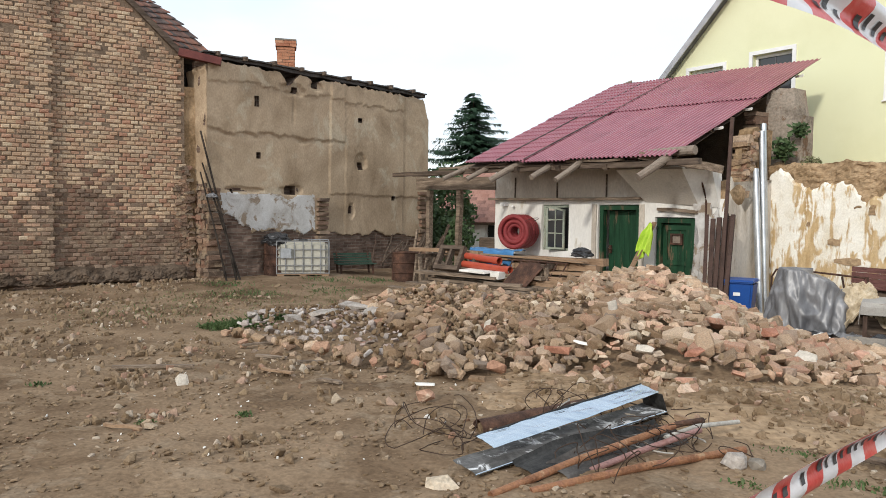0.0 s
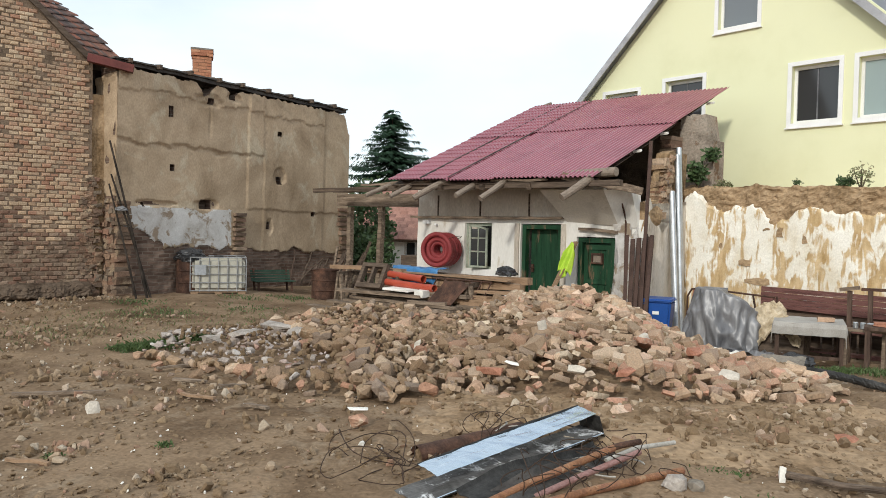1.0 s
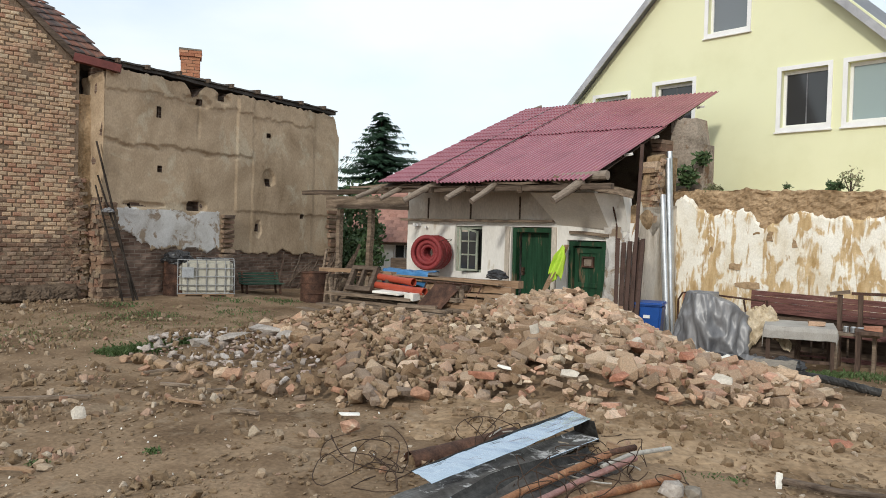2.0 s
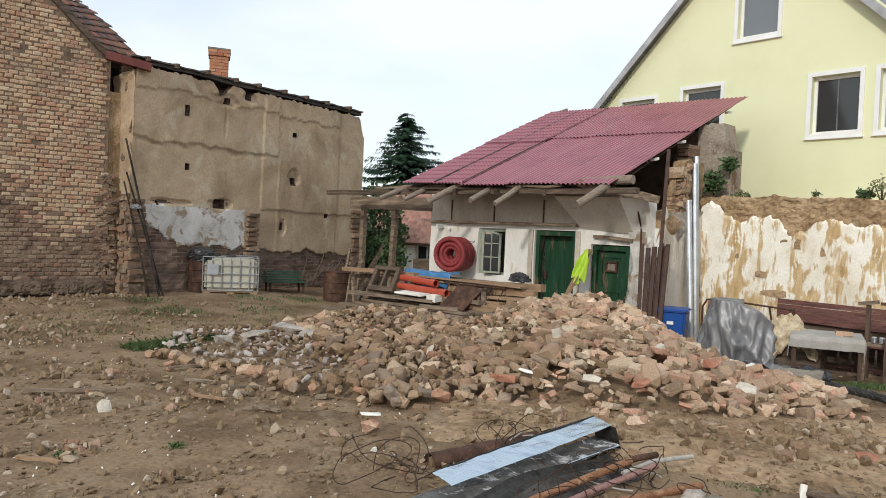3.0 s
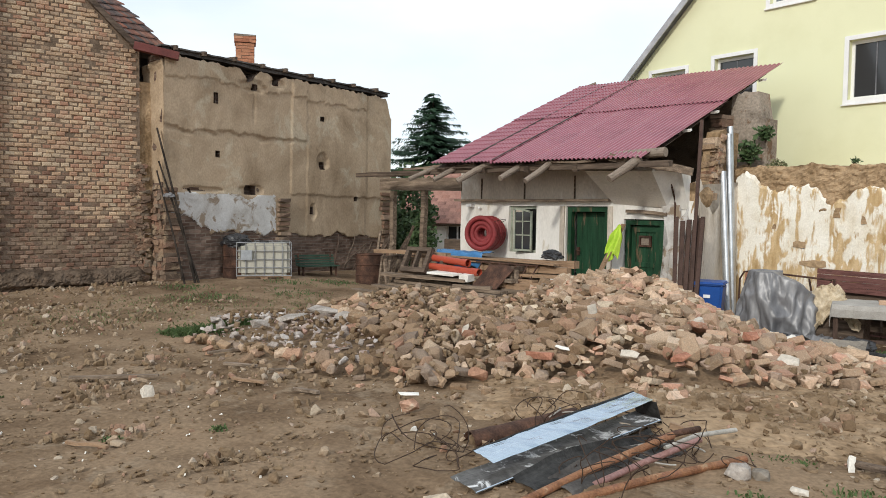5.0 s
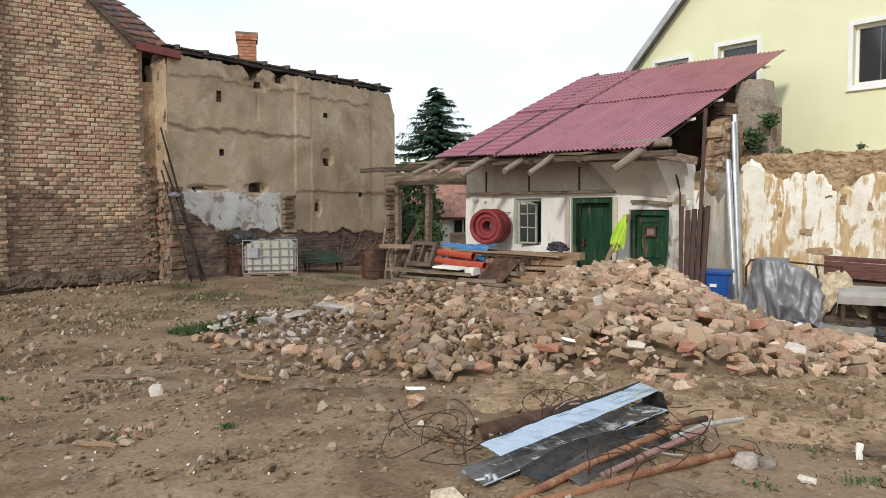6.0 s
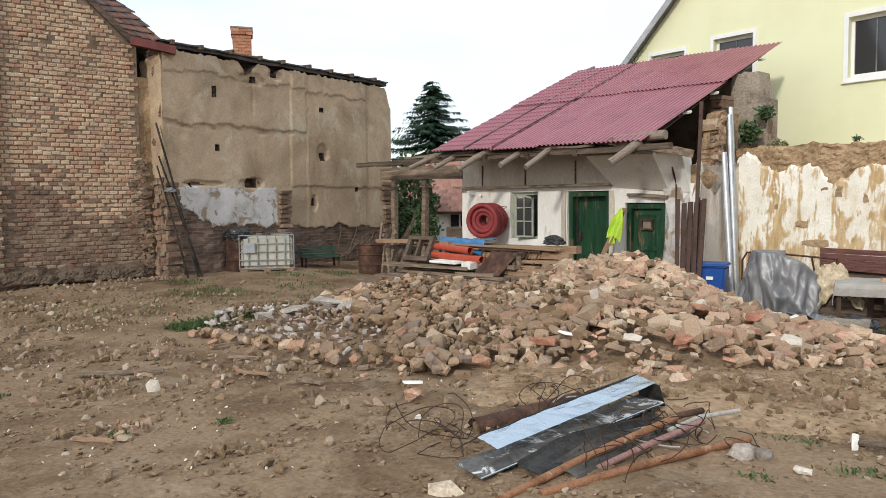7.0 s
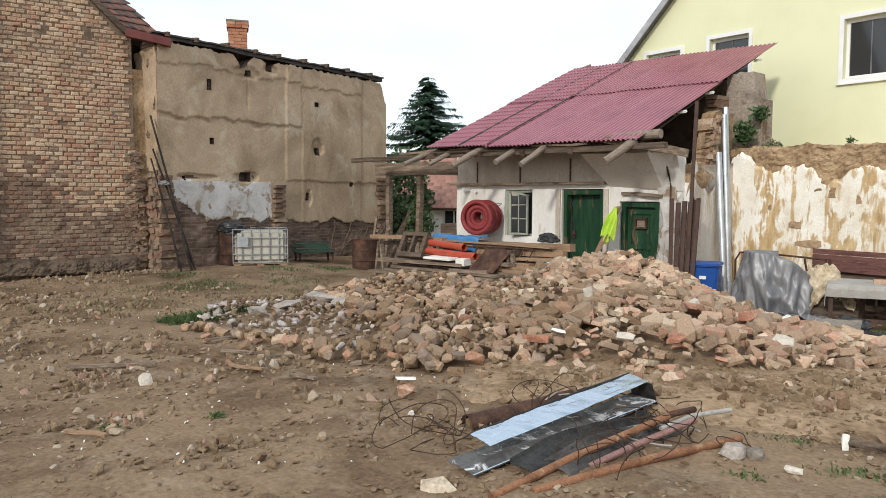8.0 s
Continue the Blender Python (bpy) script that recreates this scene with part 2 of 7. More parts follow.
# tarred roof edge; the same dark tone stands for shade in seams and hollows
TARSHADE = surface("dark_roof_edge_and_shade", [(0.05, 0.046, 0.043), (0.085, 0.078, 0.073), (0.12, 0.11, 0.1)], 4, 0.9, 0.4, 50, tint=0.3)
GUTTER = surface("red_gutter_paint", [(0.11, 0.028, 0.025), (0.15, 0.042, 0.035)], 4, 0.5, 0.15, 40, tint=0.2)
GREEN = surface("green_door_paint", [(0.008, 0.037, 0.017), (0.012, 0.053, 0.024), (0.018, 0.063, 0.032)], 2, 0.6, 0.25, 40, (4, 4, 0.7), tint=0.3, spots=((0.15, 0.105, 0.065), 2.2, 0.575))
GREENSLAT = surface("green_bench_paint", [(0.026, 0.059, 0.041), (0.045, 0.091, 0.064)], 4, 0.6, 0.2, 40, tint=0.2)
FRAMEPAINT = surface("old_frame_paint", [(0.240, 0.288, 0.232), (0.336, 0.368, 0.304), (0.272, 0.272, 0.208)], 4, 0.7, 0.3, 40, tint=0.2)
HOSE = surface("red_corrugated_pipe", [(0.212, 0.027, 0.030), (0.272, 0.042, 0.044)], 4, 0.5, 0.1, 40, tint=0.15, spec=0.4)
HOODPLASTER = surface("grey_white_plaster", [(0.54, 0.49, 0.43), (0.66, 0.61, 0.55), (0.6, 0.55, 0.48)], 1.3, 0.92, 0.2, 30, tint=0.12, spots=((0.5, 0.44, 0.37), 2.0, 0.6), spec=0.1)
ORANGE = surface("orange_drain_pipe", [(0.37, 0.06, 0.033), (0.42, 0.08, 0.043)], 3, 0.42, 0.04, 40, tint=0.12, spec=0.4)
BLUETARP = surface("blue_tarpaulin", [(0.045, 0.16, 0.36), (0.07, 0.22, 0.45)], 3, 0.45, 0.3, 30, tint=0.15, spec=0.4)
BLUEBIN = surface("blue_plastic", [(0.012, 0.07, 0.30), (0.018, 0.09, 0.36)], 3, 0.42, 0.05, 60, tint=0.1, spec=0.4)
GREYTARP = surface("grey_sheeting", [(0.11, 0.11, 0.118), (0.165, 0.165, 0.174), (0.24, 0.24, 0.25)], 2.2, 0.4, 0.25, 9, (2.0, 2.0, 0.8), metal=0.1, tint=0.2, spec=0.6, warp=0.4)
BLACKBAG = surface("black_sheeting", [(0.018, 0.018, 0.02), (0.04, 0.04, 0.043)], 3, 0.3, 0.3, 30, spec=0.55)
TANKWHITE = surface("cloudy_plastic", [(0.42, 0.4, 0.335), (0.52, 0.5, 0.43)], 2, 0.5, 0.05, 40, tint=0.1, spec=0.3)
CLOTH = surface("grey_cloth", [(0.33, 0.31, 0.285), (0.43, 0.41, 0.38)], 3, 0.95, 0.3, 90, tint=0.15, spec=0.05)
CREASED = surface("creased_sacking", [(0.3, 0.22, 0.125), (0.47, 0.38, 0.26), (0.6, 0.52, 0.4)], 5, 0.9, 0.5, 18, tint=0.3, warp=1.0)
REDWOOD = surface("dark_red_boards", [(0.11, 0.048, 0.042), (0.17, 0.078, 0.068), (0.14, 0.068, 0.056)], 5, 0.8, 0.4, 40, (0.6, 5, 5), tint=0.35, spots=((0.26, 0.17, 0.14), 2.2, 0.6))
VEST = surface("hi_vis_fabric", [(0.40, 0.60, 0.05), (0.50, 0.70, 0.08)], 6, 0.8, 0.2, 60, tint=0.12)

FOAM = surface("white_foam", [(0.74, 0.72, 0.66), (0.82, 0.80, 0.75)], 6, 0.9, 0.3, 60, tint=0.1)
CONCRETE = surface("grey_concrete", [(0.17, 0.15, 0.125), (0.25, 0.22, 0.185), (0.2, 0.175, 0.145)], 2.2, 0.95, 0.5, 35, tint=0.25, spec=0.1)
WIRE = surface("rusty_wire", [(0.035, 0.022, 0.016), (0.065, 0.04, 0.027)], 8, 0.8, 0.2, 60)
CABLE = surface("grey_cable", [(0.33, 0.31, 0.28), (0.42, 0.4, 0.36)], 8, 0.7, 0.2, 60)
TAPEWHITE = surface("white_tape_film", [(0.72, 0.72, 0.74), (0.80, 0.80, 0.82)], 4, 0.3, 0.12, 30, tint=0.06, spec=0.5)
TAPERED = surface("red_tape_film", [(0.56, 0.055, 0.05), (0.64, 0.085, 0.075)], 4, 0.3, 0.12, 30, tint=0.08, spec=0.5)
TAPEBLACK = surface("black_print", [(0.025, 0.025, 0.03), (0.05, 0.05, 0.055)], 4, 0.4, 0.05, 30)
DARKPOLE = surface("blackened_wood", [(0.02, 0.016, 0.013), (0.035, 0.028, 0.023), (0.055, 0.043, 0.035)], 5, 0.85, 0.4, 30, tint=0.3, spec=0.15)
LEAF = surface("leaf_green", [(0.035, 0.068, 0.022), (0.055, 0.092, 0.032), (0.08, 0.115, 0.048)], 6, 0.7, 0.1, 30, rand="island", tint=0.2)
WEED = surface("weed_green", [(0.06, 0.1, 0.032), (0.085, 0.13, 0.045), (0.12, 0.155, 0.07)], 6, 0.75, 0.1, 30, rand="island", tint=0.2)
DRYGRASS = surface("dry_grass", [(0.10, 0.13, 0.05), (0.17, 0.17, 0.08), (0.24, 0.2, 0.12)], 6, 0.85, 0.1, 30, rand="island", tint=0.2)
NEEDLE = surface("spruce_needles", [(0.012, 0.032, 0.017), (0.02, 0.05, 0.025), (0.032, 0.068, 0.036)], 6, 0.8, 0.1, 30, rand="island", tint=0.25)
BARK = surface("bark", [(0.05, 0.036, 0.026), (0.1, 0.075, 0.055)], 6, 0.95, 0.5, 40)
DARKGLASS = glass("dark_window_glass", (0.035, 0.037, 0.04))
PALEGLASS = glass("curtained_glass", (0.28, 0.35, 0.35))
PLINTH = surface("muddy_plinth", [(0.046, 0.030, 0.022), (0.092, 0.066, 0.047), (0.135, 0.1, 0.074), (0.07, 0.047, 0.033)], 2.6, 0.95, 0.8, 22, (1, 1, 2.0), tint=0.35, spec=0.1)
VERGETRIM = surface("pale_verge_metal", [(0.34, 0.34, 0.36), (0.44, 0.44, 0.46)], 3, 0.5, 0.08, 40, metal=0.2)
SLATE = surface("grey_verge_metal", [(0.13, 0.13, 0.14), (0.2, 0.2, 0.215)], 3, 0.5, 0.1, 40, metal=0.3)
REDBRICK = surface("broken_red_tile", [(0.33, 0.14, 0.088), (0.4, 0.2, 0.135)], 6, 0.9, 0.4, 50)
WHITESTONE = surface("white_plaster_lump", [(0.5, 0.45, 0.38), (0.62, 0.57, 0.5)], 6, 0.9, 0.4, 50, tint=0.15)
GREYSTONE = surface("grey_stone", [(0.3, 0.265, 0.235), (0.4, 0.36, 0.325)], 6, 0.9, 0.5, 50, tint=0.25)


# brick relief for stretches whose bricks are too small to tell apart
def coursed(name, a, b, joint, scale=(1, 1, 1), bump=0.6):
    m = bpy.data.materials.new(name)
    m.use_nodes = True
    n, l = m.node_tree.nodes, m.node_tree.links
    p = n["Principled BSDF"]
    p.inputs["Roughness"].default_value, p.inputs["Specular IOR Level"].default_value = 0.92, 0.1
    tc, sep, com = n.new("ShaderNodeTexCoord"), n.new("ShaderNodeSeparateXYZ"), n.new("ShaderNodeCombineXYZ")
    wob = n.new("ShaderNodeTexNoise")
    wob.inputs["Scale"].default_value = 3.0
    l.new(tc.outputs["Object"], wob.inputs["Vector"])
    add = n.new("ShaderNodeVectorMath")
    add.operation = "MULTIPLY_ADD"
    add.inputs[1].default_value = (0.06, 0.06, 0.06)
    l.new(wob.outputs["Color"], add.inputs[0])
    l.new(tc.outputs["Object"], add.inputs[2])
    l.new(add.outputs[0], sep.inputs[0])
    l.new(sep.outputs[0], com.inputs[0])
    l.new(sep.outputs[2], com.inputs[1])
    br = n.new("ShaderNodeTexBrick")
    br.inputs["Scale"].default_value = 1.0
    br.inputs["Brick Width"].default_value, br.inputs["Row Height"].default_value, br.inputs["Mortar Size"].default_value = 0.29 * scale[0], 0.078 * scale[1], 0.008
    br.inputs["Color1"].default_value, br.inputs["Color2"].default_value, br.inputs["Mortar"].default_value = (*a, 1), (*b, 1), (*joint, 1)
    l.new(com.outputs[0], br.inputs["Vector"])
    big = n.new("ShaderNodeTexNoise")
    big.inputs["Scale"].default_value, big.inputs["Detail"].default_value = 2.5, 8
    l.new(tc.outputs["Object"], big.inputs["Vector"])
    mr = n.new("ShaderNodeMapRange")
    mr.inputs[1].default_value, mr.inputs[2].default_value, mr.inputs[3].default_value, mr.inputs[4].default_value = 0.3, 0.7, 0.6, 1.4
    l.new(big.outputs[0], mr.inputs[0])
    hsv = n.new("ShaderNodeHueSaturation")
    l.new(br.outputs[0], hsv.inputs["Color"])
    l.new(mr.outputs[0], hsv.inputs["Value"])
    l.new(hsv.outputs[0], p.inputs["Base Color"])
    bp = n.new("ShaderNodeBump")
    bp.inputs["Strength"].default_value, bp.inputs["Distance"].default_value = bump, 0.02
    s = n.new("ShaderNodeMath")
    s.operation = "SUBTRACT"
    l.new(big.outputs[0], s.inputs[0])
    l.new(br.outputs["Fac"], s.inputs[1])
    l.new(s.outputs[0], bp.inputs["Height"])
    l.new(bp.outputs[0], p.inputs["Normal"])
    return m


def peeling(name):
    """Cream limewash over which ochre mud has run down in streaks."""
    m = surface(name, [(0.74, 0.66, 0.52), (0.83, 0.79, 0.7), (0.88, 0.86, 0.8)], 1.3, 0.92, 0.5, 30, (1.5, 1, 0.8), tint=0.1, spec=0.1, warp=0.4)
    n, l = m.node_tree.nodes, m.node_tree.links
    hsv = n["Hue/Saturation/Value"]
    old = hsv.inputs["Color"].links[0].from_socket

    def node(kind, *vals, op=None):
        k = n.new(kind)
        if op:
            k.operation = op
        for i, v in enumerate(vals):
            if isinstance(v, (int, float)):
                k.inputs[i].default_value = v
            elif v is not None:
                l.new(v, k.inputs[i])
        return k.outputs[0]

    tc = n.new("ShaderNodeTexCoord")
    sep = n.new("ShaderNodeSeparateXYZ")
    l.new(tc.outputs["Object"], sep.inputs[0])
    x, z = sep.outputs[0], sep.outputs[2]

    def noise_at(scale, stretch, detail=6, warp=0.0):
        mp, t = n.new("ShaderNodeMapping"), n.new("ShaderNodeTexNoise")
        mp.inputs["Scale"].default_value = stretch
        l.new(tc.outputs["Object"], mp.inputs[0])
        l.new(mp.outputs[0], t.inputs["Vector"])
        t.inputs["Scale"].default_value, t.inputs["Detail"].default_value, t.inputs["Distortion"].default_value = scale, detail, warp
        return t.outputs[0]

    area = None
    for c, w, gain in ((-0.42, 0.26, 1.0), (0.02, 0.05, 0.75), (0.66, 0.17, 1.0), (0.28, 0.06, 0.7), (1.25, 0.2, 0.85), (1.95, 0.3, 1.0), (2.9, 0.4, 0.9), (-0.95, 0.06, 0.6)):
        d = node("ShaderNodeMath", x, c, op="SUBTRACT")
        d = node("ShaderNodeMath", d, w, op="DIVIDE")
        d = node("ShaderNodeMath", d, d, op="MULTIPLY")
        d = node("ShaderNodeMath", d, -1.0, op="MULTIPLY")
        d = node("ShaderNodeMath", d, op="EXPONENT")
        d = node("ShaderNodeMath", d, gain, op="MULTIPLY")
        area = d if area is None else node("ShaderNodeMath", area, d, op="MAXIMUM")
    foot = n.new("ShaderNodeMapRange")
    l.new(z, foot.inputs[0])
    foot.inputs[1].default_value, foot.inputs[2].default_value, foot.inputs[3].default_value, foot.inputs[4].default_value = 0.95, 1.3, 0.85, 0.12
    area = node("ShaderNodeMath", area, foot.outputs[0], op="MAXIMUM")
    streak = noise_at(1.0, (13, 1, 2.2), 7, 1.1)
    blot = noise_at(3.4, (1.5, 1, 0.8), 9, 1.0)
    mix = node("ShaderNodeMath", streak, 0.5, op="MULTIPLY")
    mix = node("ShaderNodeMath", blot, 0.7, mix, op="MULTIPLY_ADD")
    mix = node("ShaderNodeMath", area, 0.2, mix, op="MULTIPLY_ADD")
    cov = n.new("ShaderNodeMapRange")
    l.new(mix, cov.inputs[0])
    cov.inputs[1].default_value, cov.inputs[2].default_value = 0.7, 0.79
    mud = n.new("ShaderNodeValToRGB")
    l.new(noise_at(3.0, (4, 1, 1)), mud.inputs[0])
    mud.color_ramp.elements[0].color, mud.color_ramp.elements[1].color = (0.42, 0.28, 0.13, 1), (0.66, 0.5, 0.3, 1)
    mud.color_ramp.elements[0].position, mud.color_ramp.elements[1].position = 0.3, 0.7
    mx = n.new("ShaderNodeMix")
    mx.data_type = "RGBA"
    l.new(cov.outputs[0], mx.inputs[0])
    l.new(old, mx.inputs[6])
    l.new(mud.outputs[0], mx.inputs[7])
    l.new(mx.outputs[2], hsv.inputs["Color"])
    return m


PEEL = peeling("peeling_plaster")
WALLBRICK = coursed("bared_brickwork", (0.105, 0.066, 0.051), (0.205, 0.145, 0.114), (0.215, 0.172, 0.138), scale=(0.86, 0.9), bump=1.0)

# ---- mesh helpers ----
rng = random.Random(7)


def holder(name, m=None, **tags):
    ob = new(name)
    ob.empty_display_size = 0.2
    if m is not None:
        ob.matrix_world = m
    return tagged(ob, **tags)


def mesh_from(name, bm, material):
    me = bpy.data.meshes.new(name)
    bmesh.ops.recalc_face_normals(bm, faces=bm.faces)
    bm.to_mesh(me)
    bm.free()
    me.materials.append(material)
    return me


def part(name, bm, material, parent, label="", smooth=False):
    me = mesh_from(name, bm, material)
    if smooth:
        for f in me.polygons:
            f.use_smooth = True
    ob = new(name, me)
    ob.parent = parent
    if label:
        ob["label"] = label
    return ob


def single(name, bm, material, m=None, smooth=False, **tags):
    ob = part(name, bm, material, None, "", smooth)
    if m is not None:
        ob.matrix_world = m
    return tagged(ob, **tags)


def box(bm, x0, x1, y0, y1, z0, z1, m=None, jit=0.0):
    co = [(x0, y0, z0), (x1, y0, z0), (x1, y1, z0), (x0, y1, z0), (x0, y0, z1), (x1, y0, z1), (x1, y1, z1), (x0, y1, z1)]
    vs = []
    for c in co:
        v = Vector(c) + Vector((rng.uniform(-jit, jit), rng.uniform(-jit, jit), rng.uniform(-jit, jit)))
        vs.append(bm.verts.new(m @ v if m is not None else v))
    for f in ((3, 2, 1, 0), (4, 5, 6, 7), (0, 1, 5, 4), (1, 2, 6, 5), (2, 3, 7, 6), (3, 0, 4, 7)):
        bm.faces.new([vs[i] for i in f])
    return vs


def bar(bm, p, q, w, h, jit=0.0, segs=3, twist=0.0):
    """A squared timber from p to q, slightly uneven along its length."""
    p, q = Vector(p), Vector(q)
    d = (q - p).normalized()
    side = d.cross(Vector((0, 0, 1)))
    side = side.normalized() if side.length > 1e-4 else Vector((1, 0, 0))
    up = side.cross(d)
    if twist:
        r = Matrix.Rotation(twist, 3, d)
        side, up = r @ side, r @ up
    rings = []
    for i in range(segs + 1):
        c = p.lerp(q, i / segs) + (side * rng.uniform(-jit, jit) + up * rng.uniform(-jit, jit))
        rings.append([bm.verts.new(c + side * a * w / 2 + up * b * h / 2) for a, b in ((-1, -1), (1, -1), (1, 1), (-1, 1))])
    for a, b in zip(rings, rings[1:]):
        for k in range(4):
            bm.faces.new((a[k], a[(k + 1) % 4], b[(k + 1) % 4], b[k]))
    bm.faces.new(rings[0][::-1])
    bm.faces.new(rings[-1])


def rod(bm, pts, r, seg=10, r1=None, caps=True, wob=0.0):
    """A round bar or tube along pts, tapering from r to r1."""
    pts = [Vector(p) for p in pts]
    r1 = r if r1 is None else r1
    rings = []
    side = None
    for i, c in enumerate(pts):
        d = (pts[min(i + 1, len(pts) - 1)] - pts[max(i - 1, 0)]).normalized()
        if side is None:
            side = d.orthogonal().normalized()
        side = (side - d * side.dot(d)).normalized()
        up = d.cross(side)
        rr = r + (r1 - r) * i / max(1, len(pts) - 1)
        rings.append([bm.verts.new(c + (side * math.cos(a) + up * math.sin(a)) * rr * (1 + rng.uniform(-wob, wob))) for a in [2 * math.pi * k / seg for k in range(seg)]])
    for a, b in zip(rings, rings[1:]):
        for k in range(seg):
            bm.faces.new((a[k], a[(k + 1) % seg], b[(k + 1) % seg], b[k]))
    if caps:
        bm.faces.new(rings[0][::-1])
        bm.faces.new(rings[-1])


def lathe(bm, prof, seg=28, c=(0, 0, 0)):
    """Turned shape about z from (radius, height) pairs."""
    rings = []
    for r, z in prof:
        rings.append([bm.verts.new((c[0] + r * math.cos(2 * math.pi * k / seg), c[1] + r * math.sin(2 * math.pi * k / seg), c[2] + z)) for k in range(seg)])
    for a, b in zip(rings, rings[1:]):
        for k in range(seg):
            bm.faces.new((a[k], a[(k + 1) % seg], b[(k + 1) % seg], b[k]))
    bm.faces.new(rings[0][::-1])
    bm.faces.new(rings[-1])


def sheet(bm, fn, nu, nv, thick=0.0):
    """A surface fn(u, v) over the unit square, given thickness along -y of nothing: both sides when thick > 0."""
    g = [[bm.verts.new(fn(i / nu, j / nv)) for j in range(nv + 1)] for i in range(nu + 1)]
    fs = [bm.faces.new((g[i][j], g[i + 1][j], g[i + 1][j + 1], g[i][j + 1])) for i in range(nu) for j in range(nv)]
    if thick:
        bmesh.ops.recalc_face_normals(bm, faces=fs)
        bmesh.ops.solidify(bm, geom=fs, thickness=thick)
    return g


def wall_cells(bm, ss, zs, th, holes=(), top=None, rough=0.0):
    """A wall in its own frame (x along, y into the wall, z up) with openings through it. holes: (s0, s1, z0, z1). top: height by s."""
    ss = sorted(set(ss) | {h[0] for h in holes} | {h[1] for h in holes})
    zs = sorted(set(zs) | {h[2] for h in holes} | {h[3] for h in holes})

    def solid(i, j):
        if not (0 <= i < len(ss) - 1 and 0 <= j < len(zs) - 1):
            return False
        a, b = (ss[i] + ss[i + 1]) / 2, (zs[j] + zs[j + 1]) / 2
        return not any(h[0] < a < h[1] and h[2] < b < h[3] for h in holes)

    def at(i, j, y, cache={}):
        key = (id(bm), i, j, y)
        if key not in cache:
            z = zs[j]
            if top is not None:
                z = min(z, top(ss[i]))
            off = rough * noise.noise(Vector((ss[i] * 1.7, z * 1.7, y + 3))) if y == 0 else 0
            cache[key] = bm.verts.new((ss[i], y + off, z))
        return cache[key]

    for i in range(len(ss) - 1):
        for j in range(len(zs) - 1):
            if not solid(i, j) or (top is not None and zs[j] >= max(top(ss[i]), top(ss[i + 1]))):
                continue
            q = [(i, j), (i + 1, j), (i + 1, j + 1), (i, j + 1)]
            for y in (0, th):
                vs = [at(a, b, y) for a, b in q]
                if len({v.co[:] for v in vs}) > 2:
                    try:
                        bm.faces.new(vs)
                    except ValueError:
                        pass
            for (da, db), (e0, e1) in (((0, -1), (0, 1)), ((1, 0), (1, 2)), ((0, 1), (2, 3)), ((-1, 0), (3, 0))):
                open_side = not solid(i + da, j + db) or (top is not None and db == 1 and zs[j + 1] >= max(top(ss[i]), top(ss[i + 1])))
                if open_side:
                    a, b = q[e0], q[e1]
                    try:
                        bm.faces.new((at(*a, 0), at(*b, 0), at(*b, th), at(*a, th)))
                    except ValueError:
                        pass
    bmesh.ops.remove_doubles(bm, verts=bm.verts, dist=0.0005)


def flake(bm, outline, y, th, ragged=0.06, step=0.12):
    """A sheet of plaster with a ragged edge in a wall's frame; outline: corners (s, z)."""
    pts = []
    for a, b in zip(outline, outline[1:] + outline[:1]):
        a, b = Vector(a), Vector(b)
        k = max(1, int((b - a).length / step))
        for i in range(k):
            c = a.lerp(b, i / k)
            w = Vector((noise.noise(Vector((c.x * 4, c.y * 4, 1))), noise.noise(Vector((c.x * 4, c.y * 4, 9))))) * ragged * 2
            w += Vector((rng.uniform(-1, 1), rng.uniform(-1, 1))) * ragged * 0.3
            pts.append(c + w)
    front = [bm.verts.new((p.x, y - th, p.y)) for p in pts]
    back = [bm.verts.new((p.x, y, p.y)) for p in pts]
    f = bm.faces.new(front)
    for i in range(len(pts)):
        j = (i + 1) % len(pts)
        bm.faces.new((front[i], front[j], back[j], back[i]))
    bmesh.ops.triangulate(bm, faces=[f])


def span(a, b, step):
    n = max(1, round((b - a) / step))
    return [a + (b - a) * i / n for i in range(n + 1)]


def smooth(x):
    x = max(0.0, min(1.0, x))
    return x * x * (3 - 2 * x)


def ground_z(x, y):
    z = 0.1 + 0.2 * smooth((y - 8) / 5) * smooth((-x - 1) / 3.5) - 0.1 * smooth((y - 7.5) / 3) * smooth((x + 1.5) / 3)
    z += 0.06 * noise.noise(Vector((x * 0.35, y * 0.35, 0))) + 0.03 * noise.noise(Vector((x * 1.3, y * 1.3, 4)))
    z += 0.09 * math.exp(-((x - 1.9) / 1.3) ** 2 - ((y - 5.6) / 0.8) ** 2)
    if y > 22:
        z *= max(0.0, 1 - (y - 22) / 10)
    return z

# ---- ground ----
xs = [-900, -300, -120, -60, -36, -24, -17, -13] + span(-11, 9, 0.085) + [10.5, 13, 17, 24, 36, 60, 120, 300, 900]
ys = [-900, -300, -100, -40, -18, -9, -5, -3, -1.5, 0, 1.2] + span(2.0, 17, 0.085) + [18, 19.5, 21.5, 24, 28, 34, 45, 70, 120, 300, 900]
gv, gf = [], []
for x in xs:
    for y in ys:
        z = ground_z(x, y) if abs(x) < 40 and -20 < y < 40 else 0.0
        if -11 < x < 9 and 1.5 < y < 17:
            z += 0.022 * noise.fractal(Vector((x * 3.1, y * 3.1, 2)), 0.7, 2.1, 4) + 0.012 * noise.noise(Vector((x * 9, y * 9, 7)))
        gv.append((x, y, z))
ny = len(ys)
for i in range(len(xs) - 1):
    for j in range(ny - 1):
        gf.append((i * ny + j, (i + 1) * ny + j, (i + 1) * ny + j + 1, i * ny + j + 1))
gme = bpy.data.meshes.new("ground")
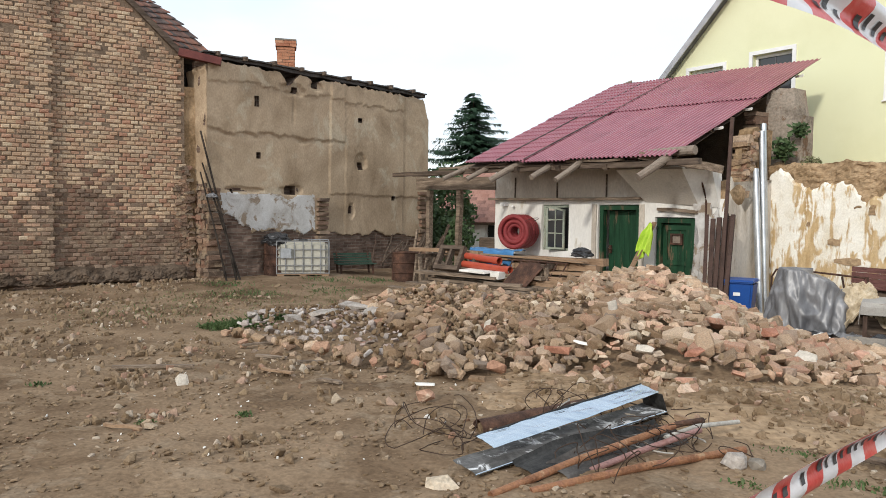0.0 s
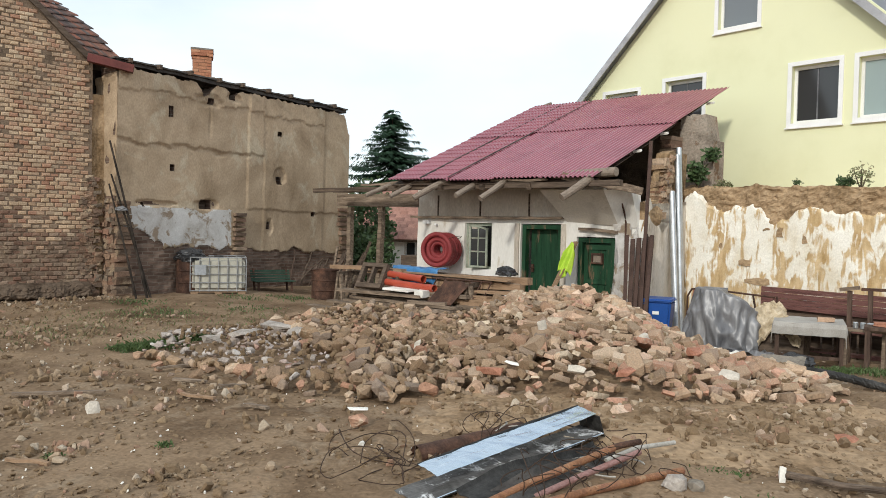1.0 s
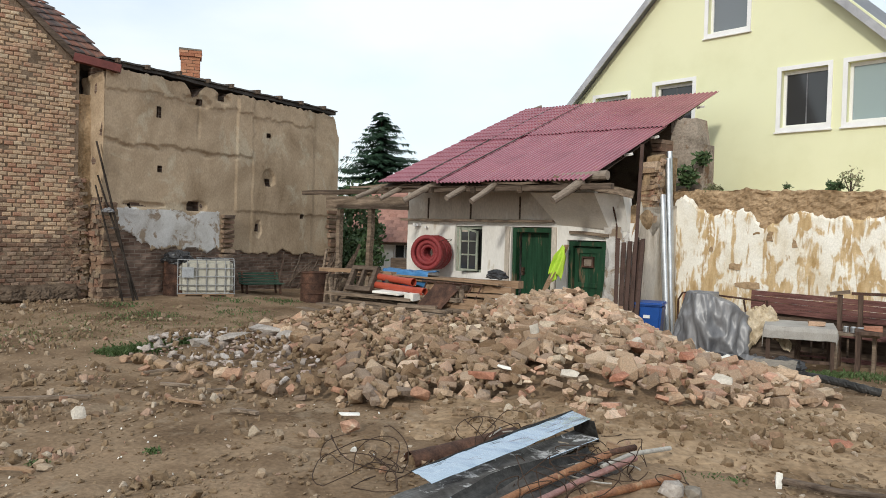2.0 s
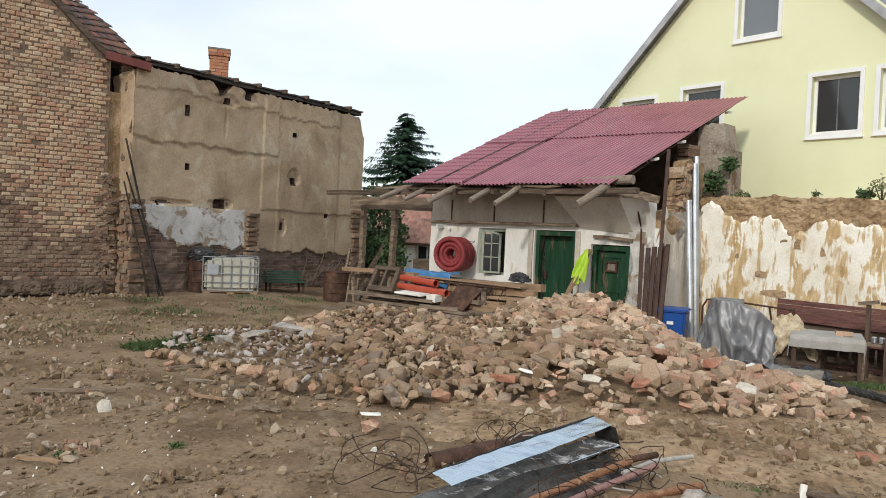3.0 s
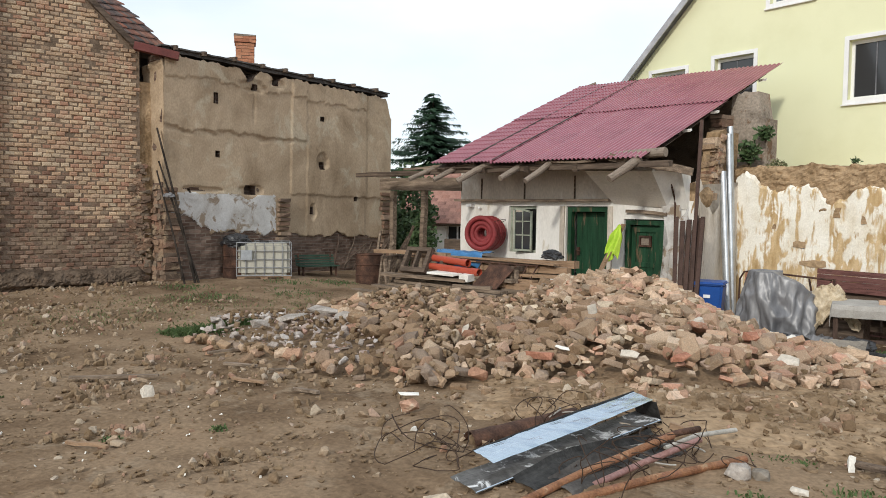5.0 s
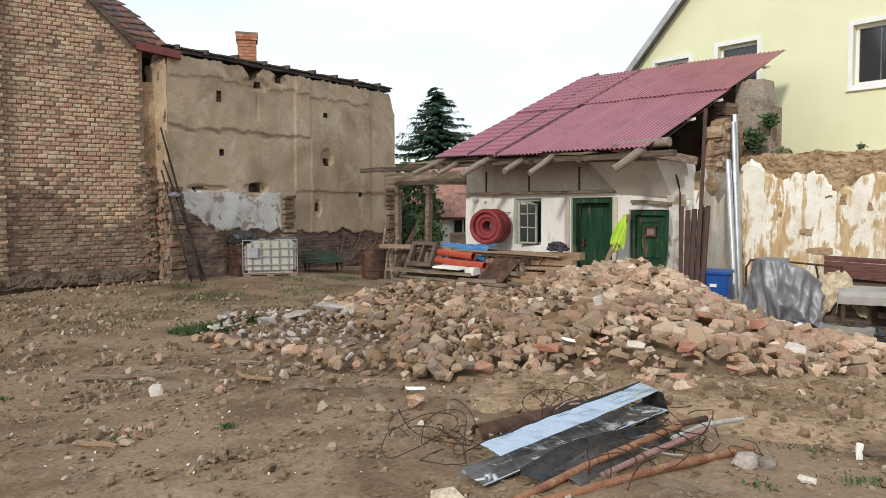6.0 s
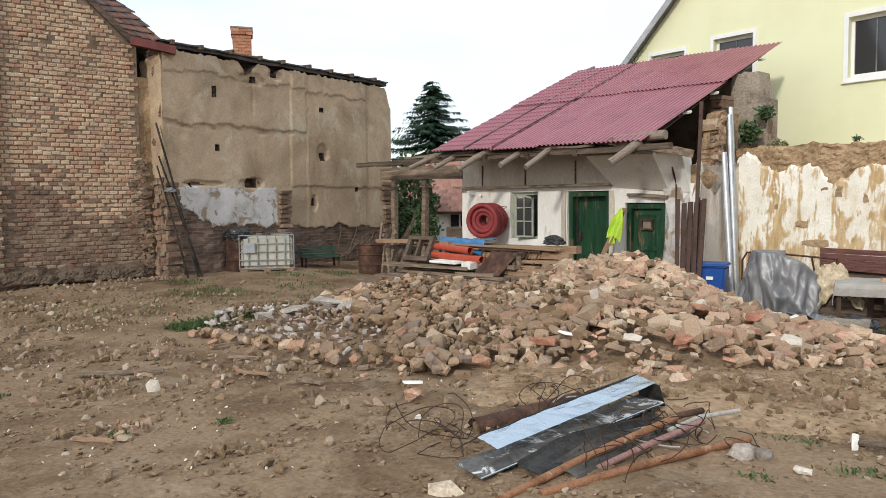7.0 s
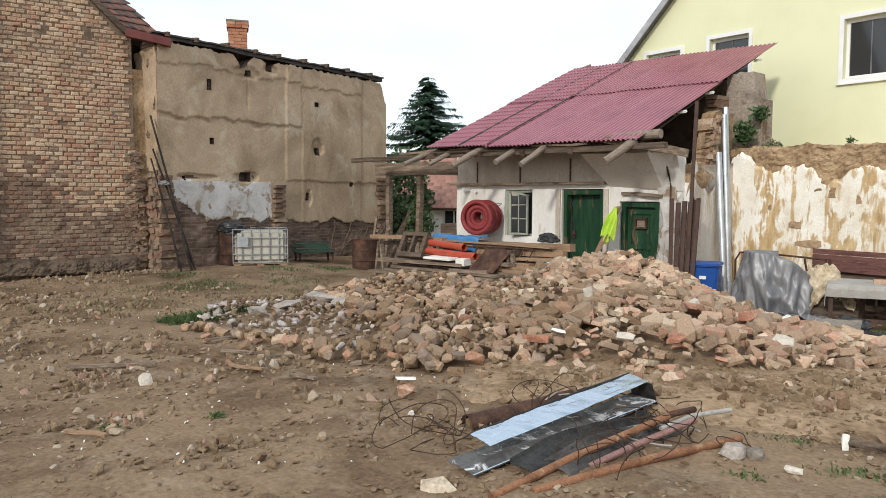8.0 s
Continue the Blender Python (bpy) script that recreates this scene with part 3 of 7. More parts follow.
gme.from_pydata(gv, [], gf)
gme.materials.append(SOIL)
for f in gme.polygons:
    f.use_smooth = True
ground = tagged(new("ground", gme), "bare trampled brown soil of a cleared yard", "ground", kind="structure")

# ---- brick gable of the neighbouring house ----
GM = pose(-6.37, 13.2, 0, 0, 0, 43)
gable = holder("brick_house", GM, label="old brick gable end of a neighbouring house, mortar worn", category="house")


def verge(s):
    return 4.72 + 0.9 * max(0.0, -0.11 - s) if s < -0.11 else 4.72


bm = bmesh.new()
wall_cells(bm, span(-11, 0.0, 0.5), [0, 1.5, 3, 4.5] + span(4.7, 12, 0.45), 0.45, top=lambda s: min(verge(s), 11 - 0.0 * s) if s > -7 else verge(-14 - s))
part("wall_core", bm, MORTAR, gable)
bm = bmesh.new()
box(bm, -11, -0.05, 0.5, 7.5, 0, 4.4)
part("house_body", bm, MORTAR, gable)
bm = bmesh.new()
box(bm, -11, -2.36, -0.11, 0.02, 0, 6.6)
part("pier", bm, MORTAR, gable, "slightly projecting brick pier")
bm = bmesh.new()
wall_cells(bm, span(-0.1, 0.5, 0.12), span(0, 4.1, 0.2), 0.8, rough=0.05)
part("corner_masonry", bm, EARTH, gable, "rough masonry in the corner between two walls").location.y = 0.05
bm = bmesh.new()
for z in span(0.15, 2.5, 0.06):
    for k in range(3):
        x, w, h = rng.uniform(-0.16, 0.14), rng.uniform(0.07, 0.16), rng.uniform(0.045, 0.075)
        box(bm, x - w / 2, x + w / 2, -0.005 - rng.uniform(0.0, 0.035) - 0.2 * max(0.0, x), 0.4, z - h / 2, z + h / 2, jit=0.018)
tagged(part("joint_rubble", bm, BRICKENDS, gable, "eroded brick and stone in the joint between two walls"), kind="stuff")
# tiles over the end of the roof, a skew slope that turns to the yard
def skew(u, v):
    front = Vector((-1.45, 0.0, 5.98)).lerp(Vector((-0.12, -0.02, 4.78)), v)
    b0, b1, b2 = Vector((-0.95, 0.85, 6.05)), Vector((0.05, 0.85, 5.82)), Vector((0.82, 0.6, 4.80))
    back = b0.lerp(b1, v).lerp(b1.lerp(b2, v), v)
    return front.lerp(back, u)


roof = holder("tile_roof")
roof.parent = gable
roof["label"] = "sagging roof end of dark and red clay tiles"
bm = bmesh.new()
sheet(bm, lambda u, v: skew(u, v) - Vector((0, 0, 0.06)), 4, 4, 0.04)
part("roof_boards", bm, WOODDARK, roof)
rows = 13
for r in range(rows):
    for c in range(8):
        u0, u1 = c / 8 + (0.06 if r % 2 else 0) - 0.06, (c + 1) / 8 + (0.06 if r % 2 else 0) - 0.06
        u0, u1 = max(0, u0), min(1.0, u1)
        v0, v1 = r / rows, min(1.03, (r + 1.35) / rows)
        bm = bmesh.new()
        a, b, cc, d = skew(u0, v0), skew(u1 - 0.006, v0), skew(u1 - 0.006, v1), skew(u0, v1)
        lift = Vector((0, 0, 0.045 + rng.uniform(0, 0.015)))
        vs = [bm.verts.new(q) for q in (a, b, cc + lift, d + lift)] + [bm.verts.new(q + Vector((0.01, -0.01, -0.028))) for q in (a, b, cc + lift, d + lift)]
        for f in ((0, 1, 2, 3), (7, 6, 5, 4), (0, 4, 5, 1), (1, 5, 6, 2), (2, 6, 7, 3), (3, 7, 4, 0)):
            bm.faces.new([vs[i] for i in f])
        part("roof_tile", bm, TILE, roof)
bm = bmesh.new()
bar(bm, (-1.6, -0.03, 6.1), (-0.1, -0.03, 4.76), 0.06, 0.1, 0.01, 6)
part("verge_board", bm, WOODDARK, gable)
bm = bmesh.new()
bar(bm, (-0.14, -0.17, 4.71), (0.58, -0.46, 4.57), 0.2, 0.14)
part("gutter_box", bm, GUTTER, gable, "dark red eaves box")
# dark plate set back in the hollow to give its shade
bm = bmesh.new()
box(bm, -0.1, 0.3, 0.42, 0.47, 4.0, 4.62, jit=0.02)
part("hollow_shade_plate", bm, TARSHADE, gable, "dark plate for the shade in the hollow under the eaves box")
bm = bmesh.new()
rod(bm, [(0.42, 0.02, 4.52), (0.62, 0.12, 4.52)], 0.07, 12)
part("rafter_stub", bm, LOG, gable)

# ---- tall ochre plastered wall ----
AM = pose(-4.72, 15.1, 0, 0, 0, 58)
wall_a = holder("wall_west", AM, label="tall crumbling ochre-plastered wall with bared brick foot", category="wall", kind="structure")
HOLES = [(-1.14, -1.03, 3.83, 4.05), (-1.06, -0.95, 2.75, 2.9), (1.84, 1.98, 3.78, 3.9), (1.86, 2.02, 2.68, 2.86), (-0.3, 0.0, 2.03, 2.22), (-0.14, 0.0, 4.22, 4.36), (0.42, 0.6, 4.4, 4.55), (3.05, 3.16, 1.96, 2.06), (1.6, 1.7, 1.62, 1.8), (-1.7, -1.62, 2.02, 2.12), (4.1, 4.2, 1.98, 2.08)]


def a_top(s):
    return 4.62 + 0.05 * noise.noise(Vector((s * 3, 0, 0))) + 0.05 * noise.noise(Vector((s * 9, 0, 3))) - 0.22 * math.exp(-((s + 0.25) / 0.16) ** 2) - 0.16 * math.exp(-((s - 0.5) / 0.12) ** 2) - 0.5 * smooth((s - 4.22) / 0.25)




def a_foot(s):
    """Height down to which plaster still clings to the brick foot."""
    base = 1.22 - 0.1 * smooth((s - 0.9) / 0.8) - 0.12 * smooth((s - 3.0) / 1.0)
    if s < -1.2:
        base = 1.3 + 0.3 * smooth((-1.2 - s) / 0.6)
    return base + 0.1 * noise.fractal(Vector((s * 2.2, 0, 1)), 0.8, 2.1, 5)


def a_relief(s, z):
    """Depth of the plaster face: coats laid over one another, each ending in a broken edge."""
    wob = 0.075 * noise.fractal(Vector((s * 2.2, z * 2.2, 5)), 0.65, 2.2, 7)
    d = 0.012 * noise.fractal(Vector((s * 1.2, z * 1.2, 2)), 1.2, 2.1, 4) + 0.004 * noise.fractal(Vector((s * 7, z * 7, 8)), 0.8, 2.1, 3)
    d -= 0.03 * smooth((z - 3.26 - wob) / 0.035) * smooth((1.46 + wob - s) / 0.04)
    d += 0.035 * smooth(1 - abs(z - 3.23 - wob) / 0.06) * smooth((1.4 - s) / 0.06) * max(0.0, 0.5 + noise.noise(Vector((s * 3, 1, 4))))
    d -= 0.028 * smooth((z - 4.24 + 0.05 * (s > 1.4) - 1.4 * wob) / 0.035) * (1 - smooth((s - 3.45) / 0.05))
    d -= 0.016 * smooth((s - 1.44 - 0.4 * wob) / 0.03) * smooth((3.5 - s) / 0.035)
    d += 0.022 * smooth(1 - abs(s - 3.53) / 0.05) * smooth((z - 2.1) / 0.1)
    d -= 0.028 * smooth((z - 2.05 - 0.8 * wob) / 0.035) * smooth((s - 0.95) / 0.05)
    d += 0.03 * smooth(1 - abs(s + 0.1 - 0.6 * wob) / 0.05) * smooth((z - 3.5) / 0.1) * max(0.0, 0.6 + noise.noise(Vector((4, z * 4, 1))))
    for cs, cz, rs, rz_ in ((1.96, 2.84, 0.2, 0.2), (-0.14, 4.3, 0.34, 0.14), (0.55, 4.46, 0.26, 0.1), (-0.15, 2.13, 0.32, 0.12), (1.66, 1.72, 0.12, 0.2), (-1.3, 2.1, 0.5, 0.05)):
        r = math.hypot((s - cs) / rs, (z - cz) / rz_) + 6 * wob
        d += 0.05 * smooth((1.1 - r) / 0.5)
    return d


def a_zone(s, z):
    """Which coat shows at a spot of the wall."""
    edge = 0.12 * noise.fractal(Vector((s * 2.6, z * 2.6, 11)), 0.8, 2.1, 6)
    if z < a_foot(s) + 0.3 * edge:
        return "brick"
    top = 2.03 + 0.3 * edge - 0.12 * smooth(1 - abs(s + 0.2) / 0.3)
    low = max(1.24, 1.6 - 0.45 * smooth((s + 2.1) / 1.3)) + edge
    if -2.12 - edge < s < 0.53 + 0.5 * edge and low < z < top:
        return "lime"
    return "plaster"


bm = bmesh.new()
wall_cells(bm, span(-2.24, 4.45, 0.11), span(0.0, 4.4, 0.16) + span(4.45, 4.8, 0.06), 0.45, HOLES, top=lambda s: a_top(s) - 0.01, rough=0.0)
part("wall_core", bm, WALLBRICK, wall_a).location.y = 0.05
face_v, face_f = [], {"plaster": [], "lime": [], "brick": []}
ns, nz = 300, 212
for i in range(ns + 1):
    u = -2.25 + 6.71 * i / ns
    for j in range(nz + 1):
        z = 4.72 * j / nz
        zone = a_zone(u, z)
        d = a_relief(u, z)
        if zone == "brick":
            d = 0.028 + 0.02 * noise.fractal(Vector((u * 5, z * 8, 6)), 0.8, 2.1, 4)
        elif zone == "lime":
            d = 0.5 * d - 0.004
        face_v.append((u, d, min(z, a_top(u))))
for i in range(ns):
    for j in range(nz):
        u, z = -2.25 + 6.71 * (i + 0.5) / ns, 4.72 * (j + 0.5) / nz
        if z > a_top(u) or any(h[0] < u < h[1] and h[2] < z < h[3] for h in HOLES):
            continue
        a, b = i * (nz + 1) + j, (i + 1) * (nz + 1) + j
        face_f[a_zone(u, z)].append((a, b, b + 1, a + 1))
for zone, nm, mat, lab in (("plaster", "plaster_coat", PLASTER, "weathered ochre plaster laid in several coats"), ("lime", "limewash_patch", LIME, "flaking white limewash patch"), ("brick", "bared_brickwork", WALLBRICK, "dark brick foot where plaster has fallen")):
    used = sorted({k for f in face_f[zone] for k in f})
    at_ = {k: n for n, k in enumerate(used)}
    me = bpy.data.meshes.new(nm)
    me.from_pydata([face_v[k] for k in used], [], [tuple(at_[k] for k in f) for f in face_f[zone]])
    me.materials.append(mat)
    for f in me.polygons:
        f.use_smooth = True
    ob = new(nm, me)
    ob.parent = wall_a
    ob["label"] = lab
# plastered return of the wall towards the house corner
bm = bmesh.new()
sheet(bm, lambda u, v: Vector((-2.25 - 0.02 * noise.fractal(Vector((u * 3, v * 6, 3)), 0.8, 2.1, 5) - 0.03 * smooth((v - 0.93) / 0.05), -0.01 + 0.66 * u, 2.2 + (2.32 - 0.1 * u) * v + 0.03 * noise.noise(Vector((u * 5, v * 9, 3))))), 16, 60, 0.05)
part("plaster_return", bm, PLASTER, wall_a)
# dark plates closing the holes, coloured for the shade at their depth
bm = bmesh.new()
for h in HOLES:
    box(bm, h[0] - 0.05, h[1] + 0.05, 0.22, 0.26, h[2] - 0.05, h[3] + 0.05)
part("hole_back", bm, WOODDARK, wall_a, "dark plates for the shade deep in the put-log holes")
bm = bmesh.new()
for z in span(0.1, 2.15, 0.085)[:-1]:
    y = -0.05 + rng.uniform(-0.03, 0.03)
    while y < 0.5:
        w = rng.uniform(0.07, 0.2)
        d = rng.choice((0.0, 0.015, 0.03, 0.06)) + 0.06 * smooth((1.0 - z) / 1.0) * rng.random()
        dz = rng.uniform(-0.03, 0.02)
        box(bm, -2.24 - d, -2.0 + (rng.uniform(0.0, 0.12) if y < 0 else 0), y, min(y + w, 0.6), z + dz, z + dz + rng.uniform(0.075, 0.11), jit=0.02)
        y += w + 0.012
tagged(part("broken_brickwork", bm, BRICKENDS, wall_a, "broken toothed brickwork at the wall end"), kind="stuff")
for z in span(1.05, 2.0, 0.1)[:-1]:
    bm = bmesh.new()
    w = rng.uniform(-0.03, 0.03)
    box(bm, 0.58 + w, 0.88 + w, -0.07 - rng.uniform(0, 0.04), 0.1, z, z + 0.07, jit=0.012)
    part("brick", bm, LOWBRICK, wall_a)
bm = bmesh.new()
for k in range(14):
    z = 0.55 + k * 0.12
    box(bm, 4.12 + rng.uniform(-0.08, 0.05), 4.47, -0.07 - rng.uniform(0, 0.05), 0.3, z, z + rng.uniform(0.07, 0.11), jit=0.02)
tagged(part("ragged_quoin", bm, LOWBRICKS, wall_a, "ragged brick end of the wall"), kind="stuff")
bm = bmesh.new()


def bank_at(u, v):
    s = -4.4 + 4.36 * u
    ledge = smooth((v - 0.42) / 0.1) * smooth((0.98 - v) / 0.12)
    out = 0.07 + 0.1 * (1 - v) ** 2.2 + 0.14 * ledge * (0.8 + 0.6 * noise.noise(Vector((s * 2.4, 0, 2)))) + 0.1 * noise.fractal(Vector((s * 3.5, v * 2.5, 3)), 0.6, 2.1, 6)
    return Vector((s, -out * (1 - v ** 6), 0.05 + v * (0.56 + 0.1 * noise.noise(Vector((s * 1.3, 0, 6))))))


sheet(bm, bank_at, 150, 26)
part("plinth", bm, PLINTH, gable, "rough stone plinth smeared with mud, hollow below")
# eaves of the roof that stands behind the wall
eaves = holder("eaves_edge", AM, label="dark bituminous eaves edge above a plastered wall", category="roof edge")
bm = bmesh.new()
bar(bm, (-2.3, 0.1, 4.70), (4.3, 0.1, 4.70), 0.3, 0.07, 0.014, 22)
part("eaves_board", bm, TARSHADE, eaves)
bm = bmesh.new()
sheet(bm, lambda u, v: Vector((-2.36 + 6.66 * u, -0.1 + 0.03 * noise.noise(Vector((u * 40, 3, 0))) + 3.6 * v, 4.765 + 0.006 * u - 0.25 * v + 0.02 * noise.noise(Vector((u * 26, v * 8, 0))))), 40, 4, 0.03)
part("roof_slope", bm, TARSHADE, eaves)
for k in range(9):
    s = -2.1 + k * 0.72 + rng.uniform(-0.1, 0.1)
    bm = bmesh.new()
    bar(bm, (s, -0.16 - rng.uniform(0, 0.05), 4.735 + rng.uniform(0, 0.03)), (s, 0.35, 4.78), 0.06, 0.085)
    part("rafter_end", bm, WOODDARK, eaves)
# chimney behind the wall
CM = pose(-5.58, 16.95, 0, 0, 0, 17)
chimney = holder("chimney", CM, label="square red brick chimney stack with projecting cap", category="chimney")
bm = bmesh.new()
box(bm, -0.2, 0.2, -0.2, 0.2, 3.0, 5.68)
part("flue", bm, MORTAR, chimney)
bm = bmesh.new()
box(bm, -0.3, 0.3, -0.3, 0.3, 5.02, 5.13, jit=0.01)
part("flashing", bm, CONCRETE, chimney, "grey mortar flashing")
for k in range(9):
    z = 5.1 + k * 0.075
    half = 0.245 if k >= 7 else 0.21
    for side in range(4):
        m = Matrix.Rotation(side * math.pi / 2, 4, "Z")
        cut = rng.uniform(-0.05, 0.05) + (0.07 if k % 2 else -0.07)
        for a, b in ((-half, cut - 0.006), (cut + 0.006, half - 0.012)):
            bm = bmesh.new()
            box(bm, a, b, -half, -half + 0.1, z, z + 0.064, m, 0.006)
            part("brick", bm, CHIMBRICK, chimney)
bm = bmesh.new()
box(bm, -0.25, 0.25, -0.25, 0.25, 5.765, 5.8, jit=0.008)
part("cap_slab", bm, CONCRETE, chimney)

# ---- shed ----
SM = pose(2.37, 12.75, 0, 0, 0, -43)
shed = holder("shed", SM, label="tumbledown whitewashed shed with red sheet roof", category="shed")
D1, D2, WIN = (-0.95, -0.02, 0.0, 1.86), (0.3, 1.08, 0.0, 1.64), (-2.36, -1.66, 0.95, 1.86)
bm = bmesh.new()
wall_cells(bm, span(-3.73, 1.6, 0.2), span(0, 1.95, 0.15), 0.35, [D1, D2, WIN], rough=0.03)
part("front_wall", bm, WHITEWALL, shed, "whitewashed front wall, stained near the ground")
# band above the ledge: eaves' shade is put into its grey colour
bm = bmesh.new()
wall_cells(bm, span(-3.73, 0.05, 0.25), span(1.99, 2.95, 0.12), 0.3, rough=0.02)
part("upper_band", bm, SOFFIT, shed, "plaster band greyed for the shade under the eaves")
bm = bmesh.new()
bar(bm, (-3.8, -0.06, 1.97), (0.06, -0.06, 1.965), 0.16, 0.045, 0.006, 10)
part("ledge_board", bm, WOOD, shed)
for s in (-3.1, -1.95, -0.75):
    bm = bmesh.new()
    bar(bm, (s, -0.02, 1.98), (s, -0.02, 2.42), 0.02, 0.03)
    part("batten", bm, WOODDARK, shed)
# sloping hood over the second door
bm = bmesh.new()
hood = [bm.verts.new(c) for c in ((0.1, -0.02, 1.9), (1.14, -0.02, 1.84), (1.19, -0.62, 2.42), (-0.1, -0.62, 2.45), (0.1, 0.05, 1.95), (1.14, 0.05, 1.9), (1.19, -0.56, 2.48), (-0.1, -0.56, 2.5))]
for f in ((0, 1, 2, 3), (7, 6, 5, 4), (0, 4, 5, 1), (1, 5, 6, 2), (2, 6, 7, 3), (3, 7, 4, 0)):
    bm.faces.new([hood[i] for i in f])
part("sloping_hood", bm, HOODPLASTER, shed, "sloping plastered soffit over the door")
bm = bmesh.new()
cheek = [bm.verts.new(c) for c in ((1.14, -0.02, 1.84), (1.52, -0.02, 1.8), (1.52, -0.3, 2.44), (1.19, -0.62, 2.42), (1.14, 0.1, 1.84), (1.52, 0.1, 1.8), (1.52, 0.0, 2.44), (1.19, -0.1, 2.42))]
for f in ((0, 1, 2, 3), (7, 6, 5, 4), (0, 4, 5, 1), (1, 5, 6, 2), (2, 6, 7, 3), (3, 7, 4, 0)):
    bm.faces.new([cheek[i] for i in f])
part("white_cheek", bm, WHITEWALL, shed)
bm = bmesh.new()
box(bm, -3.73, -3.4, 0.35, 3.3, 0, 2.4)
part("left_wall", bm, WHITEWALL, shed)
bm = bmesh.new()
box(bm, -3.7, 0.6, 3.3, 3.6, 0, 4.5)
part("back_wall", bm, MORTAR, shed)
bm = bmesh.new()
box(bm, -3.7, 1.5, 0.36, 3.3, 2.1, 2.18)
part("loft_floor", bm, WOODDARK, shed)
# broken right-hand end wall


def end_top(s):
    return 2.24 + 0.9 * smooth((s - 0.42) / 0.3) + 0.08 * noise.noise(Vector((s * 5, 2, 0)))


em = bmesh.new()
wall_cells(em, span(0.0, 2.0, 0.1), span(0, 3.4, 0.12), 0.16, top=lambda s: end_top(s) if s < 1.5 else 2.5 + (s - 1.5) * 0.3, rough=0.2)
bmesh.ops.triangulate(em, faces=em.faces)
end = part("end_wall", em, EARTH, shed, "crumbling earth and rubble end wall")
end.matrix_local = pose(1.56, 0.0, 0, 0, 0, 88)
bm = bmesh.new()
for _ in range(170):
    s = rng.uniform(0.36, 0.88)
    z = rng.uniform(1.75, min(3.1, end_top(s) + 0.02))
    k = rng.uniform(0.03, 0.09)
    box(bm, s - k, s + k, -0.03 - rng.uniform(0, 0.06), 0.2, z - k * 0.6, z + k * 0.6, jit=k * 0.35)
rub = tagged(part("wall_rubble", bm, STONESDARK, shed, "rubble stones bared in the end wall"), kind="stuff")
rub.matrix_local = pose(1.56, 0.0, 0, 0, 0, 88)
bm = bmesh.new()
flake(bm, [(0.02, 2.25), (0.15, 2.3), (0.25, 1.95), (0.4, 2.05), (0.5, 1.75), (0.75, 1.9), (0.95, 2.05), (1.38, 2.3), (1.4, 0.0), (0.02, 0.0)], -0.05, 0.05, 0.05, 0.1)
fl = part("end_plaster", bm, ENDPLASTER, shed, "grey-white plaster hanging on the end wall")
fl.matrix_local = pose(1.56, 0.0, 0, 0, 0, 88)
bm = bmesh.new()
flake(bm, [(1.1, 1.95), (1.3, 2.05), (1.36, 1.7), (1.5, 1.85), (1.6, 1.5), (1.56, 0.4), (1.3, 0.0), (1.12, 0.0)], -0.03, 0.02, 0.05, 0.1)
part("corner_plaster", bm, LIME, shed)


def door(parent, o, planks, back, lab):
    d = holder("door")
    d.parent = parent
    d["label"] = lab
    for a, b, c, e in ((o[0] + 0.02, o[0] + 0.1, 0, o[3] - 0.02), (o[1] - 0.1, o[1] - 0.02, 0, o[3] - 0.02), (o[0] + 0.1, o[1] - 0.1, o[3] - 0.1, o[3] - 0.02)):
        bm = bmesh.new()
        box(bm, a, b, 0.03, 0.15, c, e)
        part("door_frame", bm, GREEN, d)
    x0, x1, n = o[0] + 0.11, o[1] - 0.11, planks
    for i in range(n):
        bm = bmesh.new()
        w = (x1 - x0) / n
        box(bm, x0 + i * w + 0.002, x0 + (i + 1) * w - 0.002, 0.1 + back + rng.uniform(0, 0.004), 0.135 + back, 0.02, o[3] - 0.115)
        part("plank", bm, GREEN, d)
    return d


d1 = door(shed, D1, 6, 0.1, "weathered green boarded door, paint worn to wood")
bm = bmesh.new()
box(bm, -0.8, -0.76, 0.15, 0.2, 0.95, 1.1)
rod(bm, [(-0.78, 0.16, 1.04), (-0.78, 0.12, 1.04), (-0.7, 0.12, 1.03)], 0.01, 8)
part("door_handle", bm, RUST, d1, "dark iron handle and plate")
d2 = door(shed, D2, 4, 0, "green panelled door with a small barred opening")
for a, b, c, e in ((0.42, 0.5, 0.1, 1.5), (0.88, 0.96, 0.1, 1.5), (0.5, 0.88, 1.42, 1.5), (0.5, 0.88, 0.82, 0.9), (0.5, 0.88, 0.1, 0.2)):
    bm = bmesh.new()
    box(bm, a, b, 0.075, 0.1, c, e)
    part("door_rail", bm, GREEN, d2)
bm = bmesh.new()
for a, b, c, e in ((0.57, 0.8, 1.17, 1.2), (0.57, 0.8, 1.33, 1.36), (0.57, 0.6, 1.2, 1.33), (0.77, 0.8, 1.2, 1.33)):
    box(bm, a, b, 0.05, 0.1, c, e)
part("hatch_frame", bm, RUST, d2, "rusty frame of a small hatch")
bm = bmesh.new()
box(bm, 0.6, 0.77, 0.085, 0.098, 1.2, 1.33)
part("hatch_pane", bm, LOG, d2)
bm = bmesh.new()
bar(bm, (0.38, -0.04, 1.78), (1.16, -0.04, 1.74), 0.1, 0.05, 0.01)
part("door_lintel", bm, WOOD, shed)
for a in (-1.02, 0.03):
    bm = bmesh.new()
    bar(bm, (a, 0.0, 0.0), (a, 0.0, 1.86), 0.1, 0.06, 0.004)
    part("door_jamb", bm, SOFFIT, shed)
# arched window with an open casement
win = holder("window")
win.parent = shed
win["label"] = "small arched window with one casement standing open"


